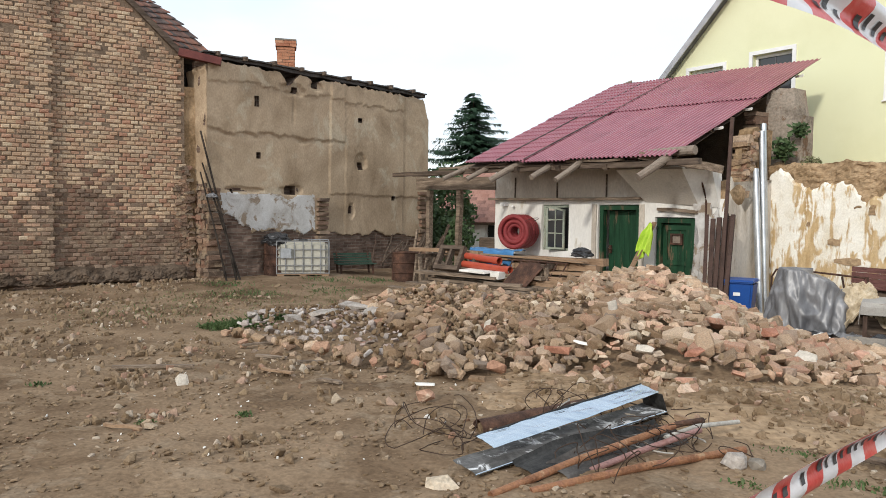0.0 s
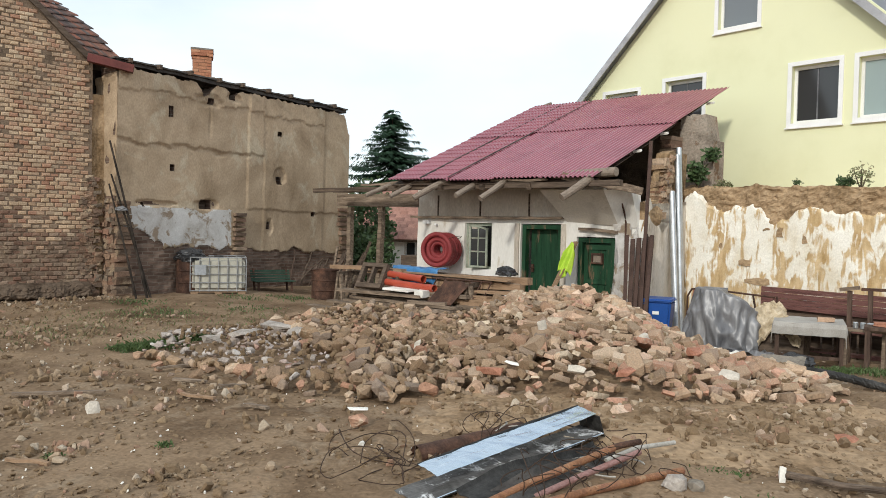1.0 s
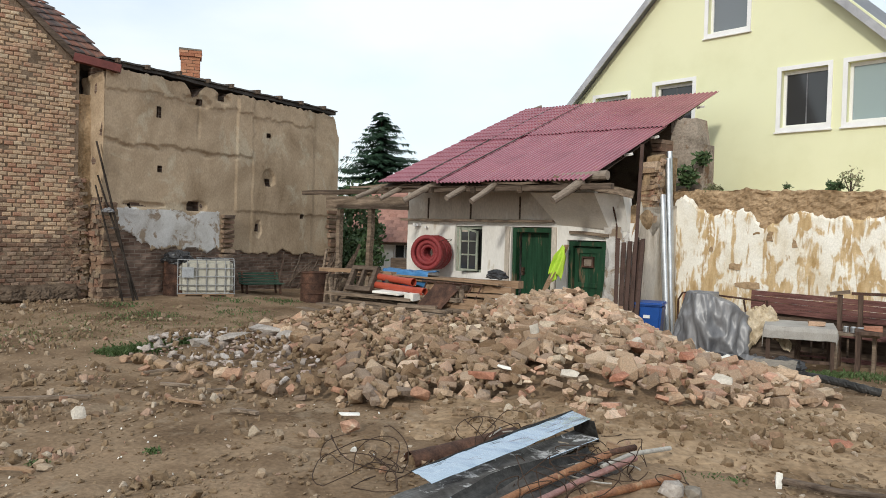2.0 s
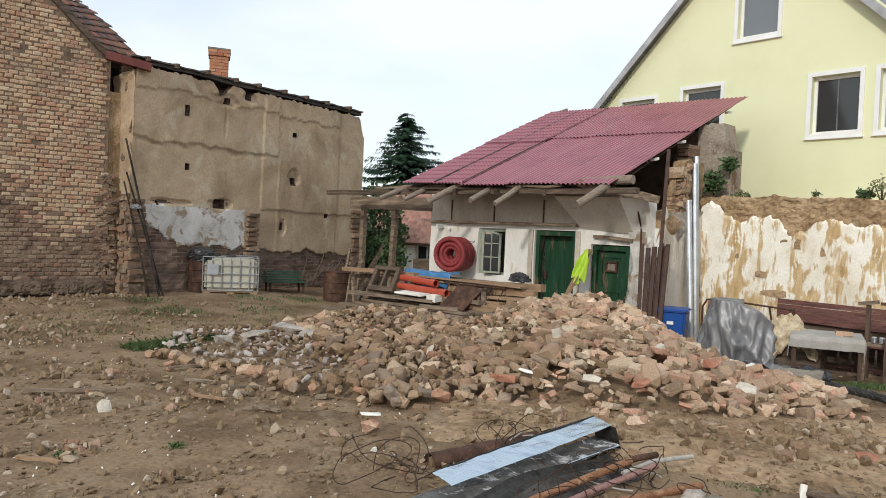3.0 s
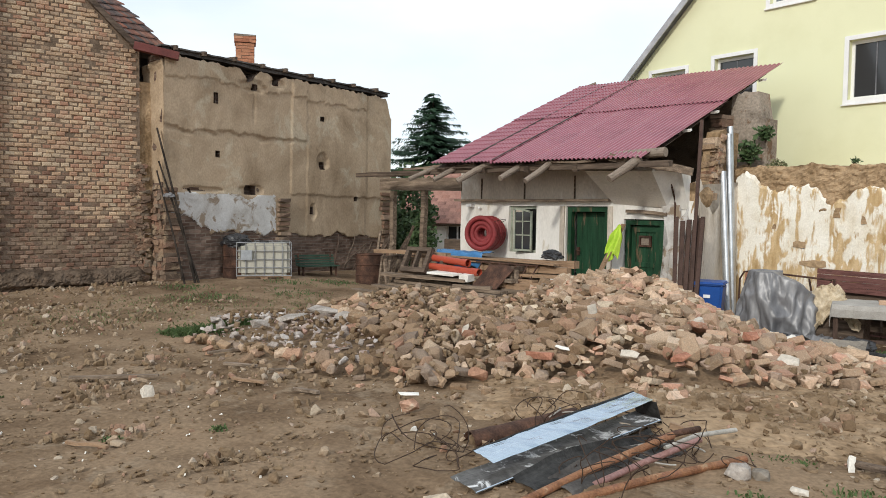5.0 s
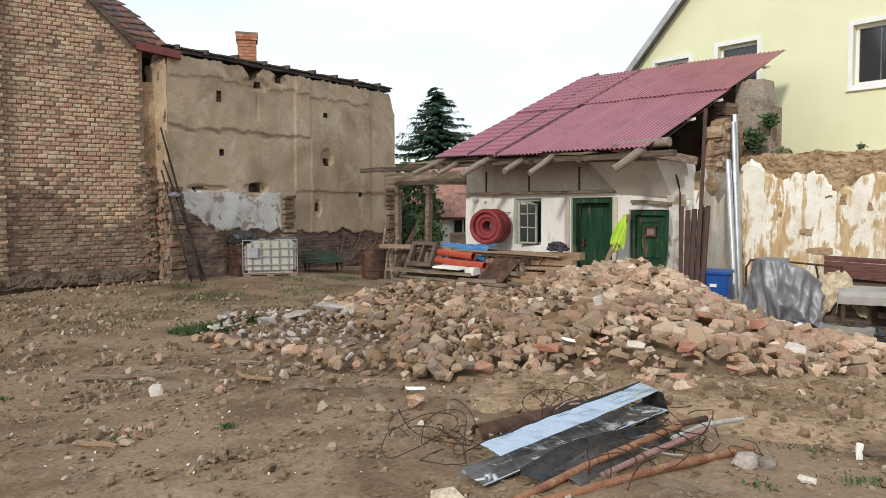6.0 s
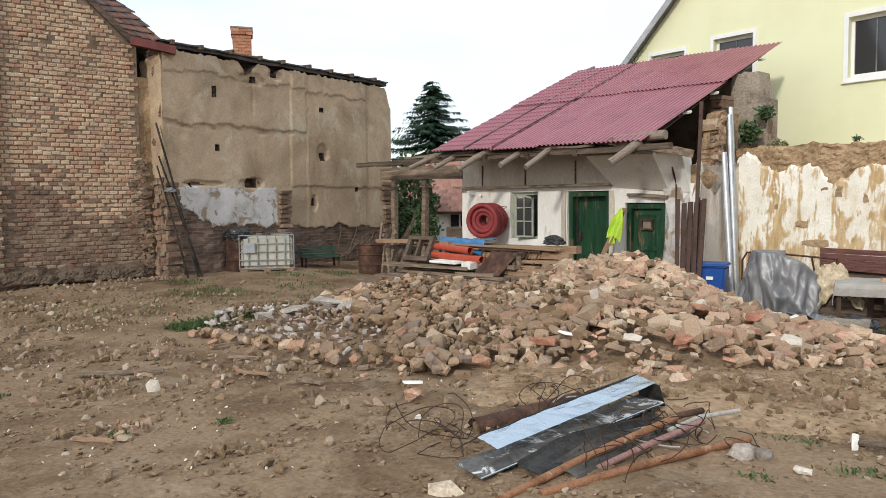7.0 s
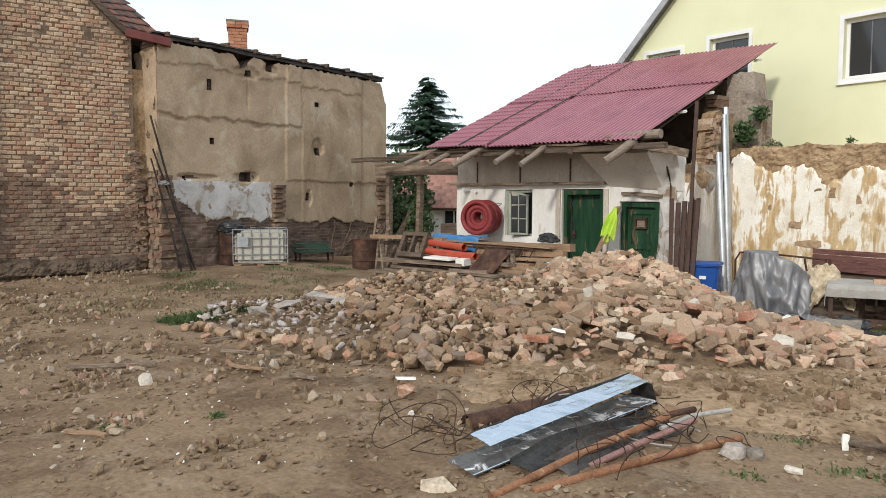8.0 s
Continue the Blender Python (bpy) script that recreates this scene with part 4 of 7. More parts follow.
def casement(bm, w, h, t=0.035):
    for a, b, c, e in ((0, t, 0, h), (w - t, w, 0, h - 0.06), (t, w - t, 0, t), (t, w - t, h * 0.36, h * 0.36 + 0.02), (t, w - t, h * 0.68, h * 0.68 + 0.02), (w / 2 - 0.01, w / 2 + 0.01, t, h - 0.06)):
        box(bm, a, b, -0.02, 0.02, c, e)
    top = [Vector((w * u, 0, h - 0.02 - 0.07 * u * u)) for u in span(0, 1, 0.2)]
    for p, q in zip(top, top[1:]):
        bar(bm, p, q, 0.04, t)


bm = bmesh.new()
for a, b, c, e in ((WIN[0], WIN[0] + 0.05, WIN[2], WIN[3]), (WIN[1] - 0.05, WIN[1], WIN[2], WIN[3]), (WIN[0] + 0.05, WIN[1] - 0.05, WIN[3] - 0.06, WIN[3]), (WIN[0], WIN[1], WIN[2], WIN[2] + 0.05)):
    box(bm, a, b, 0.06, 0.14, c, e)
part("window_frame", bm, FRAMEPAINT, win)
bm = bmesh.new()
casement(bm, 0.4, 0.84)
cas = part("casement", bm, FRAMEPAINT, win, "open casement with flaking pale paint")
cas.matrix_local = pose(WIN[1] - 0.46, -0.12, 0.98, 0, 0, 12)
for k, (z0, z1) in enumerate(((0.04, 0.3), (0.33, 0.56), (0.59, 0.76))):
    for x0, x1 in ((0.04, 0.185), (0.21, 0.36)):
        bm = bmesh.new()
        box(bm, x0, x1, -0.003, 0.003, z0, z1)
        part("pane", bm, DARKGLASS, cas)
bm = bmesh.new()
box(bm, WIN[0] + 0.05, WIN[1] - 0.05, 0.12, 0.126, WIN[2] + 0.05, WIN[3] - 0.06)
part("inner_pane", bm, DARKGLASS, win)
bm = bmesh.new()
box(bm, WIN[0] + 0.05, WIN[0] + 0.27, 0.07, 0.11, WIN[2] + 0.05, WIN[3] - 0.06)
part("shutter", bm, SOFFIT, win, "faded grey-green shutter leaf")

# timber of the porch and eaves
for s, lean in ((-6.07, 0.03), (-5.0, 0.04)):
    bm = bmesh.new()
    bar(bm, (s - lean, 0.08, 0.0), (s + lean, 0.08, 2.2), 0.115, 0.12, 0.008, 5)
    part("porch_post", bm, WOOD, shed)
bm = bmesh.new()
bar(bm, (-6.45, 0.08, 2.36), (-3.7, 0.08, 2.32), 0.22, 0.28, 0.008, 6)
part("porch_beam", bm, WOOD, shed, "heavy weathered timber beam")
bm = bmesh.new()
bar(bm, (-6.1, -0.95, 2.53), (1.7, -0.95, 2.5), 0.12, 0.09, 0.012, 14)
part("eaves_purlin", bm, WOODDARK, shed)
bm = bmesh.new()
bar(bm, (0.62, -0.95, 2.64), (1.78, -0.4, 2.4), 0.14, 0.12, 0.01, 5)
part("wall_plate", bm, WOOD, shed)
for x0, z0, x1, y1, z1, r in ((-3.03, 2.33, -2.88, -0.9, 2.62, 0.045), (-2.38, 2.29, -2.0, -0.9, 2.66, 0.055), (-1.31, 2.32, -1.27, -0.9, 2.58, 0.05), (-0.73, 2.26, -0.58, -0.9, 2.63, 0.052), (0.95, 2.26, 1.16, -0.95, 2.6, 0.062), (-3.75, 2.36, -3.6, -0.9, 2.6, 0.045)):
    bm = bmesh.new()
    a, b = Vector((x0, -1.45, z0)), Vector((x1, y1, z1))
    rod(bm, [a, a.lerp(b, 0.5) + Vector((0, 0, rng.uniform(-0.015, 0.02))), b], r, 10, r * 1.15, wob=0.07)
    part("rafter", bm, LOG, shed, "peeled round rafter end")
for s0, s1, y, z in ((-4.7, -3.3, -0.7, 2.62), (-3.9, -2.4, -0.85, 2.6), (-2.9, -1.2, -0.75, 2.63), (-0.9, 0.3, -0.9, 2.6), (-1.9, -0.2, -0.6, 2.66), (-5.9, -4.4, -0.5, 2.5)):
    bm = bmesh.new()
    bar(bm, (s0, y, z), (s1, y - 0.08, z + rng.uniform(-0.04, 0.04)), 0.14, 0.04, 0.012, 4)
    part("roof_lath", bm, WOOD, shed)
bm = bmesh.new()
rod(bm, [(0.3, -0.8, 2.66), (1.52, -0.78, 2.69)], 0.075, 12, wob=0.05)
part("round_purlin", bm, LOG, shed, "sawn round log end")
bm = bmesh.new()
rod(bm, [(-3.6, 3.5, 4.62), (-3.05, 3.85, 4.86)], 0.035, 8)
part("ridge_pole", bm, LOG, shed)
bm = bmesh.new()
rod(bm, [(1.3, -0.04, 0.1), (1.3, -0.06, 1.95), (1.33, -0.33, 2.36)], 0.016, 8)
part("downpipe", bm, RUST, shed, "thin dark iron downpipe")
bm = bmesh.new()
box(bm, -3.45, -3.3, -0.12, 0.0, 1.83, 1.9)
rod(bm, [(-3.12, -0.02, 1.8), (-3.1, -0.1, 1.82)], 0.025, 8)
part("insulator", bm, WHITE, shed, "white porcelain insulator")

bm = bmesh.new()
gab = [bm.verts.new(c) for c in ((-3.72, 0.3, 2.3), (-3.72, 3.5, 2.3), (-3.72, 3.5, 4.5), (-3.72, 0.3, 3.1), (-3.5, 0.3, 2.3), (-3.5, 3.5, 2.3), (-3.5, 3.5, 4.5), (-3.5, 0.3, 3.1))]
for f in ((0, 1, 2, 3), (7, 6, 5, 4), (0, 4, 5, 1), (1, 5, 6, 2), (2, 6, 7, 3), (3, 7, 4, 0)):
    bm.faces.new([gab[i] for i in f])
part("left_gable", bm, MORTAR, shed)

# roof sheets; x along the eaves, y up the slope
RM = pose(-3.387, -1.187, 2.642, 23.4, 0.68, 1.85)
roofing = holder("sheet_roof")
roofing.parent = shed
roofing.matrix_local = RM
roofing["label"] = "dull red corrugated sheet roof, rows overlapping"


def corrugated(w, ln, steps, skew_=0.0, y0=0.0):
    bm = bmesh.new()
    nx = int(w / 0.088 * 8)
    rowsv = [0.0]
    if steps:
        y = 0.0
        while y < ln - 0.2:
            rowsv += [y + 0.26, y + 0.262]
            y += 0.262
        rowsv.append(ln)
    else:
        rowsv += [ln * 0.33, ln * 0.66, ln]
    g = []
    for i in range(nx + 1):
        x = w * i / nx
        col = []
        for k, y in enumerate(rowsv):
            lift = 0.0 if not steps else (0.017 if k % 2 == 0 else 0.0)
            col.append(bm.verts.new((x + skew_ * (y0 + y), y, 0.014 * max(-1.0, min(1.0, 1.5 * math.sin(2 * math.pi * x / 0.088))) + lift + 0.006 * noise.noise(Vector((x * 2, y, 5))))))
        g.append(col)
    for i in range(nx):
        for k in range(len(rowsv) - 1):
            bm.faces.new((g[i][k], g[i + 1][k], g[i + 1][k + 1], g[i][k + 1]))
    return bm


for x, w, y, ln, st, lift, sk in ((0.0, 0.86, 0.0, 2.75, 1, 0.03, 0.02), (0.8, 0.81, 0.01, 2.75, 1, 0.02, 0.036), (0.0, 0.86, 2.66, 2.68, 1, 0.04, 0.02), (0.8, 0.81, 2.66, 2.66, 1, 0.03, 0.036),
                                  (1.53, 1.1, -0.03, 2.95, 0, 0.02, 0.036), (2.57, 1.1, 0.02, 2.95, 0, 0.026, 0.036), (3.61, 1.08, -0.02, 2.95, 0, 0.032, 0.036),
                                  (1.53, 1.1, 2.84, 2.5, 0, 0.036, 0.036), (2.57, 1.1, 2.86, 2.5, 0, 0.044, 0.036), (3.61, 1.08, 2.84, 2.52, 0, 0.052, 0.036)):
    sh = part("roof_sheet", corrugated(w, ln, st, sk, y), ROOFRED, roofing)
    sh.matrix_local = pose(x, y, lift, rng.uniform(-0.25, 0.25), 0, 0)
# thin dark bars along the sheet seams, drawing their line of shade
for x, z in ((1.545, 0.006), (0.84, 0.018)):
    bm = bmesh.new()
    bar(bm, (x, 0.06, z), (x + (0.19 if x > 1 else 0.12), 5.25, z + (0.02 if x > 1 else 0.0)), 0.022 if x > 1 else 0.014, 0.08, 0.002, 6)
    part("batten_and_seam_shade", bm, TARSHADE, roofing)
bm = bmesh.new()
box(bm, 0.02, 4.6, 0.05, 5.2, -0.1, -0.087)
part("roof_boarding", bm, WOODDARK, roofing)
for k in range(5):
    bm = bmesh.new()
    bar(bm, (4.58 + 0.036 * (0.45 + k * 1.0), 0.45 + k * 1.0, -0.04), (4.72 + 0.036 * (0.45 + k), 0.45 + k * 1.0, -0.03), 0.06, 0.035)
    part("lath_end", bm, FOAM, roofing, "pale sawn lath end")
for k in range(5):
    bm = bmesh.new()
    bar(bm, (-0.02, 0.3 + k * 1.05, -0.05), (4.62, 0.3 + k * 1.05, -0.04), 0.05, 0.05, 0.004, 4)
    part("batten_and_seam_shade", bm, WOODDARK, roofing)
for k in range(5):
    bm = bmesh.new()
    bar(bm, (0.3 + k * 1.02, 0.0, -0.14), (0.3 + k * 1.02, 5.2, -0.14), 0.09, 0.11, 0.004, 4)
    part("roof_rafter", bm, WOODDARK, roofing)

# stub of masonry behind the shed's end
RW = pose(5.3, 11.9, 0, 0, 0, -45)
stub = holder("masonry_stub", RW, label="grey rendered masonry stub with broken brick top", category="pillar")
bm = bmesh.new()
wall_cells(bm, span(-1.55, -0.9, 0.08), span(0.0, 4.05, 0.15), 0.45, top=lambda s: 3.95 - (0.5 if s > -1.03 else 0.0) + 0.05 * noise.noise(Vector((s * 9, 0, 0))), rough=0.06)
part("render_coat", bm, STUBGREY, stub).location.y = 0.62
bm = bmesh.new()
for k in range(9):
    box(bm, -1.72 + rng.uniform(-0.02, 0.03), -1.5, 0.2, 0.65, 2.85 + k * 0.078, 2.92 + k * 0.078, jit=0.012)
tagged(part("brick_edge", bm, LOWBRICKS, stub), kind="stuff")

# ---- peeling retaining wall and the terrace behind it ----
rwall = holder("wall_east", RW, label="earth retaining wall with peeling white and ochre plaster", category="wall", kind="structure")


def r_top(s):
    return 2.56 + 0.04 * noise.noise(Vector((s * 2.5, 0, 0))) + 0.03 * noise.noise(Vector((s * 8, 0, 4))) - 0.03 * max(0, s)


bm = bmesh.new()
wall_cells(bm, span(-1.25, 8, 0.1), span(0, 1.6, 0.4) + span(1.7, 2.7, 0.08), 0.5, top=r_top, rough=0.07)
bmesh.ops.triangulate(bm, faces=bm.faces)
part("earth_wall", bm, EARTH, rwall)
bm = bmesh.new()


def bared_at(u, v):
    s = -1.24 + 5.6 * u
    z = 1.7 + (r_top(s) - 1.7) * v
    f = noise.fractal(Vector((s * 3.6, z * 4.6, 4)), 0.7, 2.1, 6)
    c = abs(noise.noise(Vector((s * 7, z * 9, 8))))
    return Vector((s, -0.035 - 0.05 * f - 0.06 * c + 0.06 * max(0, v - 0.8), z + 0.02 * noise.noise(Vector((s * 7, z * 7, 1)))))


sheet(bm, bared_at, 190, 34)
part("bared_earth", bm, EARTH, rwall, "crumbling earth bared above the plaster")
SKIN = [(-1.1, 2.38), (-0.86, 2.47), (-0.74, 2.42), (-0.62, 2.26), (-0.46, 2.17), (-0.24, 2.14), (-0.16, 2.24), (0.0, 2.2), (0.14, 2.27), (0.3, 2.18), (0.42, 2.0), (0.56, 1.96), (0.74, 2.0), (0.84, 2.15), (1.0, 2.2), (1.26, 2.18), (1.5, 2.12), (2.0, 2.1), (3.0, 2.15), (8.2, 2.1)]


def skin_top(s):
    for (a, za), (b, zb) in zip(SKIN, SKIN[1:]):
        if a <= s <= b:
            return za + (zb - za) * (s - a) / (b - a) + 0.05 * noise.fractal(Vector((s * 5, 0, 2)), 0.7, 2.1, 5)
    return 2.1


def skin_at(u, v):
    s = -1.05 + 9.05 * u
    z = skin_top(s) * v
    lip = 0.05 * smooth((v - 0.975) / 0.025)
    return Vector((s, -0.1 + lip + 0.012 * noise.fractal(Vector((s * 2, z * 2, 6)), 0.9, 2.1, 5), z))


bm = bmesh.new()
sheet(bm, skin_at, 300, 70)
part("plaster_skin", bm, PEEL, rwall, "white limewash streaked with ochre mud")
bm = bmesh.new()
for s, z, w, h in ((0.06, 1.29, 0.2, 0.12), (0.62, 1.78, 0.1, 0.16), (0.28, 0.98, 0.36, 0.1), (-0.35, 1.55, 0.05, 0.06), (1.0, 1.7, 0.08, 0.1)):
    flake(bm, [(s - w / 2, z - h / 2), (s + w / 2, z - h / 2), (s + w / 2, z + h / 3), (s, z + h / 2), (s - w / 2, z)], -0.1, 0.016, 0.03, 0.05)
tagged(part("bare_patch", bm, EARTH, rwall, "bare patches where plaster has dropped off"), kind="stuff")
bm = bmesh.new()


def terrace_at(u, v):
    s, y = -1.4 + 9.4 * u, 0.35 + 9 * v
    return Vector((s, y, r_top(s) - 0.03 + 0.12 * smooth(v * 4) + 0.04 * noise.noise(Vector((s * 2, y * 2, 1)))))


sheet(bm, terrace_at, 60, 30)
single("terrace_ground", bm, EARTH, RW, label="raised dry earth terrace behind the wall", category="ground", kind="structure")

# ---- yellow house ----
YM = pose(7.05, 14.9, 0, 0, 0, -48)
house = holder("yellow_house", YM, label="pale yellow rendered house with white window surrounds", category="house")
WINS = [(0.23, 1.31, 3.95, 5.28, 0), (1.5, 2.6, 3.95, 5.28, 1), (-1.43, -0.37, 6.15, 7.55, 2), (-2.69, -1.58, 4.03, 5.35, 0), (-4.38, -3.27, 4.03, 5.24, 0)]
IN = 0.085
holes = [(a + IN, b - IN, c + IN, d - IN) for a, b, c, d, _ in WINS]


def y_top(s):
    return min(5.14 + 0.987 * (s + 5.08), 6.4 - 0.987 * (s - 1.71)) - 0.14


bm = bmesh.new()
wall_cells(bm, span(-6.0, 3.9, 0.3) + [-1.05], span(1.5, 4.4, 0.5) + span(4.6, 9.2, 0.3), 0.4, holes, top=y_top)
part("wall", bm, YELLOW, house)
bm = bmesh.new()
box(bm, -6.0, 3.9, 0.41, 9, 1.5, 4.2)
part("house_body", bm, YELLOW, house)
for sgn in (-1, 1):
    bm = bmesh.new()
    a = Vector((-1.05, 0, 8.85))
    e = Vector((-1.05 + sgn * 5.4, 0, 8.85 - 5.4 * 0.987))
    vs = []
    for y in (-0.25, 9):
        for p in (a, e):
            for dz in (0.0, 0.09):
                vs.append(bm.verts.new((p.x, y, p.z + dz)))
    for f in ((0, 1, 3, 2), (4, 6, 7, 5), (0, 2, 6, 4), (1, 5, 7, 3), (0, 4, 5, 1), (2, 3, 7, 6)):
        bm.faces.new([vs[i] for i in f])
    rf = part("roof", bm, SLATE, house, "dark grey roof edge")
    bm = bmesh.new()
    bar(bm, a + Vector((0, -0.26, 0.0)), e + Vector((0, -0.26, 0.0)), 0.03, 0.14)
    part("verge_trim", bm, VERGETRIM, rf, "pale grey metal verge trim")
for a, b, c, d, kind in WINS:
    w = holder("window")
    w.parent = house
    for x0, x1, z0, z1 in ((a, b, d - IN, d), (a, b, c, c + IN), (a, a + IN, c + IN, d - IN), (b - IN, b, c + IN, d - IN)):
        bm = bmesh.new()
        box(bm, x0, x1, -0.025, 0.0, z0, z1)
        part("surround", bm, WHITE, w)
    for x0, x1, z0, z1 in ((a + IN, b - IN, d - IN - 0.07, d - IN), (a + IN, b - IN, c + IN, c + IN + 0.06), (a + IN, a + IN + 0.06, c + IN + 0.06, d - IN - 0.07), (b - IN - 0.05, b - IN, c + IN + 0.06, d - IN - 0.07)):
        bm = bmesh.new()
        box(bm, x0, x1, 0.12, 0.18, z0, z1)
        part("sash", bm, WHITE, w)
    bm = bmesh.new()
    box(bm, a + IN + 0.05, b - IN - 0.04, 0.15, 0.16, c + IN + 0.05, d - IN - 0.06)
    part("pane", bm, (DARKGLASS, PALEGLASS, glass("sky_glass", (0.16, 0.18, 0.2)))[kind], w)
    if kind == 0:
        bm = bmesh.new()
        box(bm, (a + b) / 2 - 0.012, (a + b) / 2 + 0.012, 0.14, 0.15, c + IN + 0.06, d - IN - 0.07)
        part("mullion", bm, SLATE, w)
    bm = bmesh.new()
    box(bm, a - 0.02, b + 0.02, -0.06, 0.1, c - 0.03, c - 0.005)
    part("window_sill", bm, WHITE, w)

# ---- things along the tall wall ----
ibc = holder("tank", pose(-4.43, 14.7, ground_z(-4.43, 14.7) - 0.05, 0, 0, 17), label="cloudy white plastic liquid tank in a steel cage on a pallet", category="tank")
ibc.matrix_world = ibc.matrix_world @ Matrix.Translation((0, 0, -0.03)) @ Matrix.Diagonal((1, 1, 0.93, 1))
W2, DP, H0, H1 = 0.54, 0.45, 0.14, 0.86
bm = bmesh.new()
box(bm, -W2 + 0.03, W2 - 0.03, -DP + 0.03, DP - 0.03, H0, H1 - 0.02)
bmesh.ops.bevel(bm, geom=bm.edges[:], offset=0.06, segments=3, affect="EDGES")
part("plastic_body", bm, TANKWHITE, ibc, smooth=False)
for k in range(7):
    x = -W2 + 2 * W2 * k / 6
    for y in (-DP, DP):
        bm = bmesh.new()
        rod(bm, [(x, y, H0 - 0.02), (x, y, H1)], 0.011, 8)
        part("cage_bar", bm, CAGE, ibc)
for k in range(5):
    z = H0 + (H1 - H0) * k / 4
    bm = bmesh.new()
    rod(bm, [(-W2, -DP - 0.012, z), (W2, -DP - 0.012, z), (W2, DP, z), (-W2, DP, z), (-W2, -DP - 0.012, z)], 0.011, 8)
    part("cage_hoop", bm, CAGE, ibc)
bm = bmesh.new()
box(bm, -W2 + 0.08, -W2 + 0.3, -DP - 0.035, -DP - 0.025, 0.48, 0.7)
part("label_plate", bm, GALV, ibc)
bm = bmesh.new()
lathe(bm, [(0.1, H1 - 0.03), (0.1, H1 + 0.02), (0.08, H1 + 0.03)], 20)
part("lid", bm, BLACKBAG, ibc)
for y in (-DP + 0.05, 0, DP - 0.05):
    for x in (-W2 + 0.08, 0, W2 - 0.08):
        bm = bmesh.new()
        box(bm, x - 0.07, x + 0.07, y - 0.05, y + 0.05, 0.02, 0.1)
        part("pallet_block", bm, WOODPALE, ibc)
for y in (-DP + 0.06, 0, DP - 0.06):
    for z in (0.0, 0.102):
        bm = bmesh.new()
        box(bm, -W2, W2, y - 0.06, y + 0.06, z, z + 0.02)
        part("pallet_board", bm, WOODPALE, ibc)


def drum(x, y, r, h, lab, mat=RUST):
    d = holder("barrel", pose(x, y, ground_z(x, y) - 0.02, 0, 0, rng.uniform(0, 90)), label=lab, category="barrel")
    bm = bmesh.new()
    prof = [(r * 0.97, 0), (r, 0.015), (r * 0.98, 0.03), (r * 0.98, h * 0.32), (r * 1.03, h * 0.34), (r * 0.98, h * 0.36), (r * 0.98, h * 0.65), (r * 1.03, h * 0.67), (r * 0.98, h * 0.69), (r * 0.98, h - 0.02), (r * 1.02, h), (r * 0.9, h), (r * 0.9, h - 0.25), (0.02, h - 0.25)]
    lathe(bm, prof, 28)
    part("shell", bm, mat, d, smooth=False)
    bm = bmesh.new()
    rod(bm, [(r * math.cos(a), r * math.sin(a), h) for a in [2 * math.pi * k / 24 for k in range(25)]], 0.012, 6, caps=False)
    part("rim", bm, mat, d)
    return d


drum(-4.95, 14.4, 0.24, 0.72, "rusty steel barrel beside the tank with a black bag on top")
drum(-2.3, 15.2, 0.29, 0.66, "rusty brown steel barrel by the plank pile")


def crumpled(name, c, r, mat, lab, cat, sx=1.0, sz=0.6, seed=3):
    bm = bmesh.new()
    bmesh.ops.create_icosphere(bm, subdivisions=4, radius=1)
    for v in bm.verts:
        k = 1 + 0.28 * noise.noise(v.co * 2.2 + Vector((seed, 0, 0))) - 0.22 * abs(noise.noise(v.co * 4 + Vector((0, seed, 0)))) - 0.1 * abs(noise.noise(v.co * 9 + Vector((0, 0, seed))))
        v.co = Vector((v.co.x * r * sx * k, v.co.y * r * k, max(-0.55, v.co.z) * r * sz * k))
    return single(name, bm, mat, pose(*c), label=lab, category=cat)


crumpled("plastic_bag", (-4.93, 14.36, ground_z(-5, 14.4) + 0.74), 0.26, BLACKBAG, "crumpled black plastic bag on a rusty barrel", "bag", 1.2, 0.7)

# green bench
bench = holder("garden_bench", pose(-3.5, 15.6, ground_z(-3.5, 15.6), 0, 0, 30), label="green slatted garden bench, paint faded", category="bench")
bench.matrix_world = bench.matrix_world @ Matrix.Diagonal((0.92, 1, 0.62, 1))
for k in range(5):
    bm = bmesh.new()
    bar(bm, (-0.48, -0.18 + k * 0.085, 0.36), (0.48, -0.18 + k * 0.085, 0.36), 0.07, 0.025)
    part("seat_slat", bm, GREENSLAT, bench)
for k in range(4):
    bm = bmesh.new()
    bar(bm, (-0.48, 0.2 + k * 0.03, 0.42 + k * 0.09), (0.48, 0.2 + k * 0.03, 0.42 + k * 0.09), 0.025, 0.065)
    part("back_slat", bm, GREENSLAT, bench)
for x in (-0.4, 0.4):
    bm = bmesh.new()
    bar(bm, (x, -0.16, 0.0), (x, -0.14, 0.35), 0.04, 0.04)
    bar(bm, (x, 0.16, 0.0), (x, 0.3, 0.78), 0.04, 0.04)
    bar(bm, (x, -0.17, 0.33), (x, 0.2, 0.33), 0.04, 0.03)
    part("bench_leg", bm, RUST, bench)

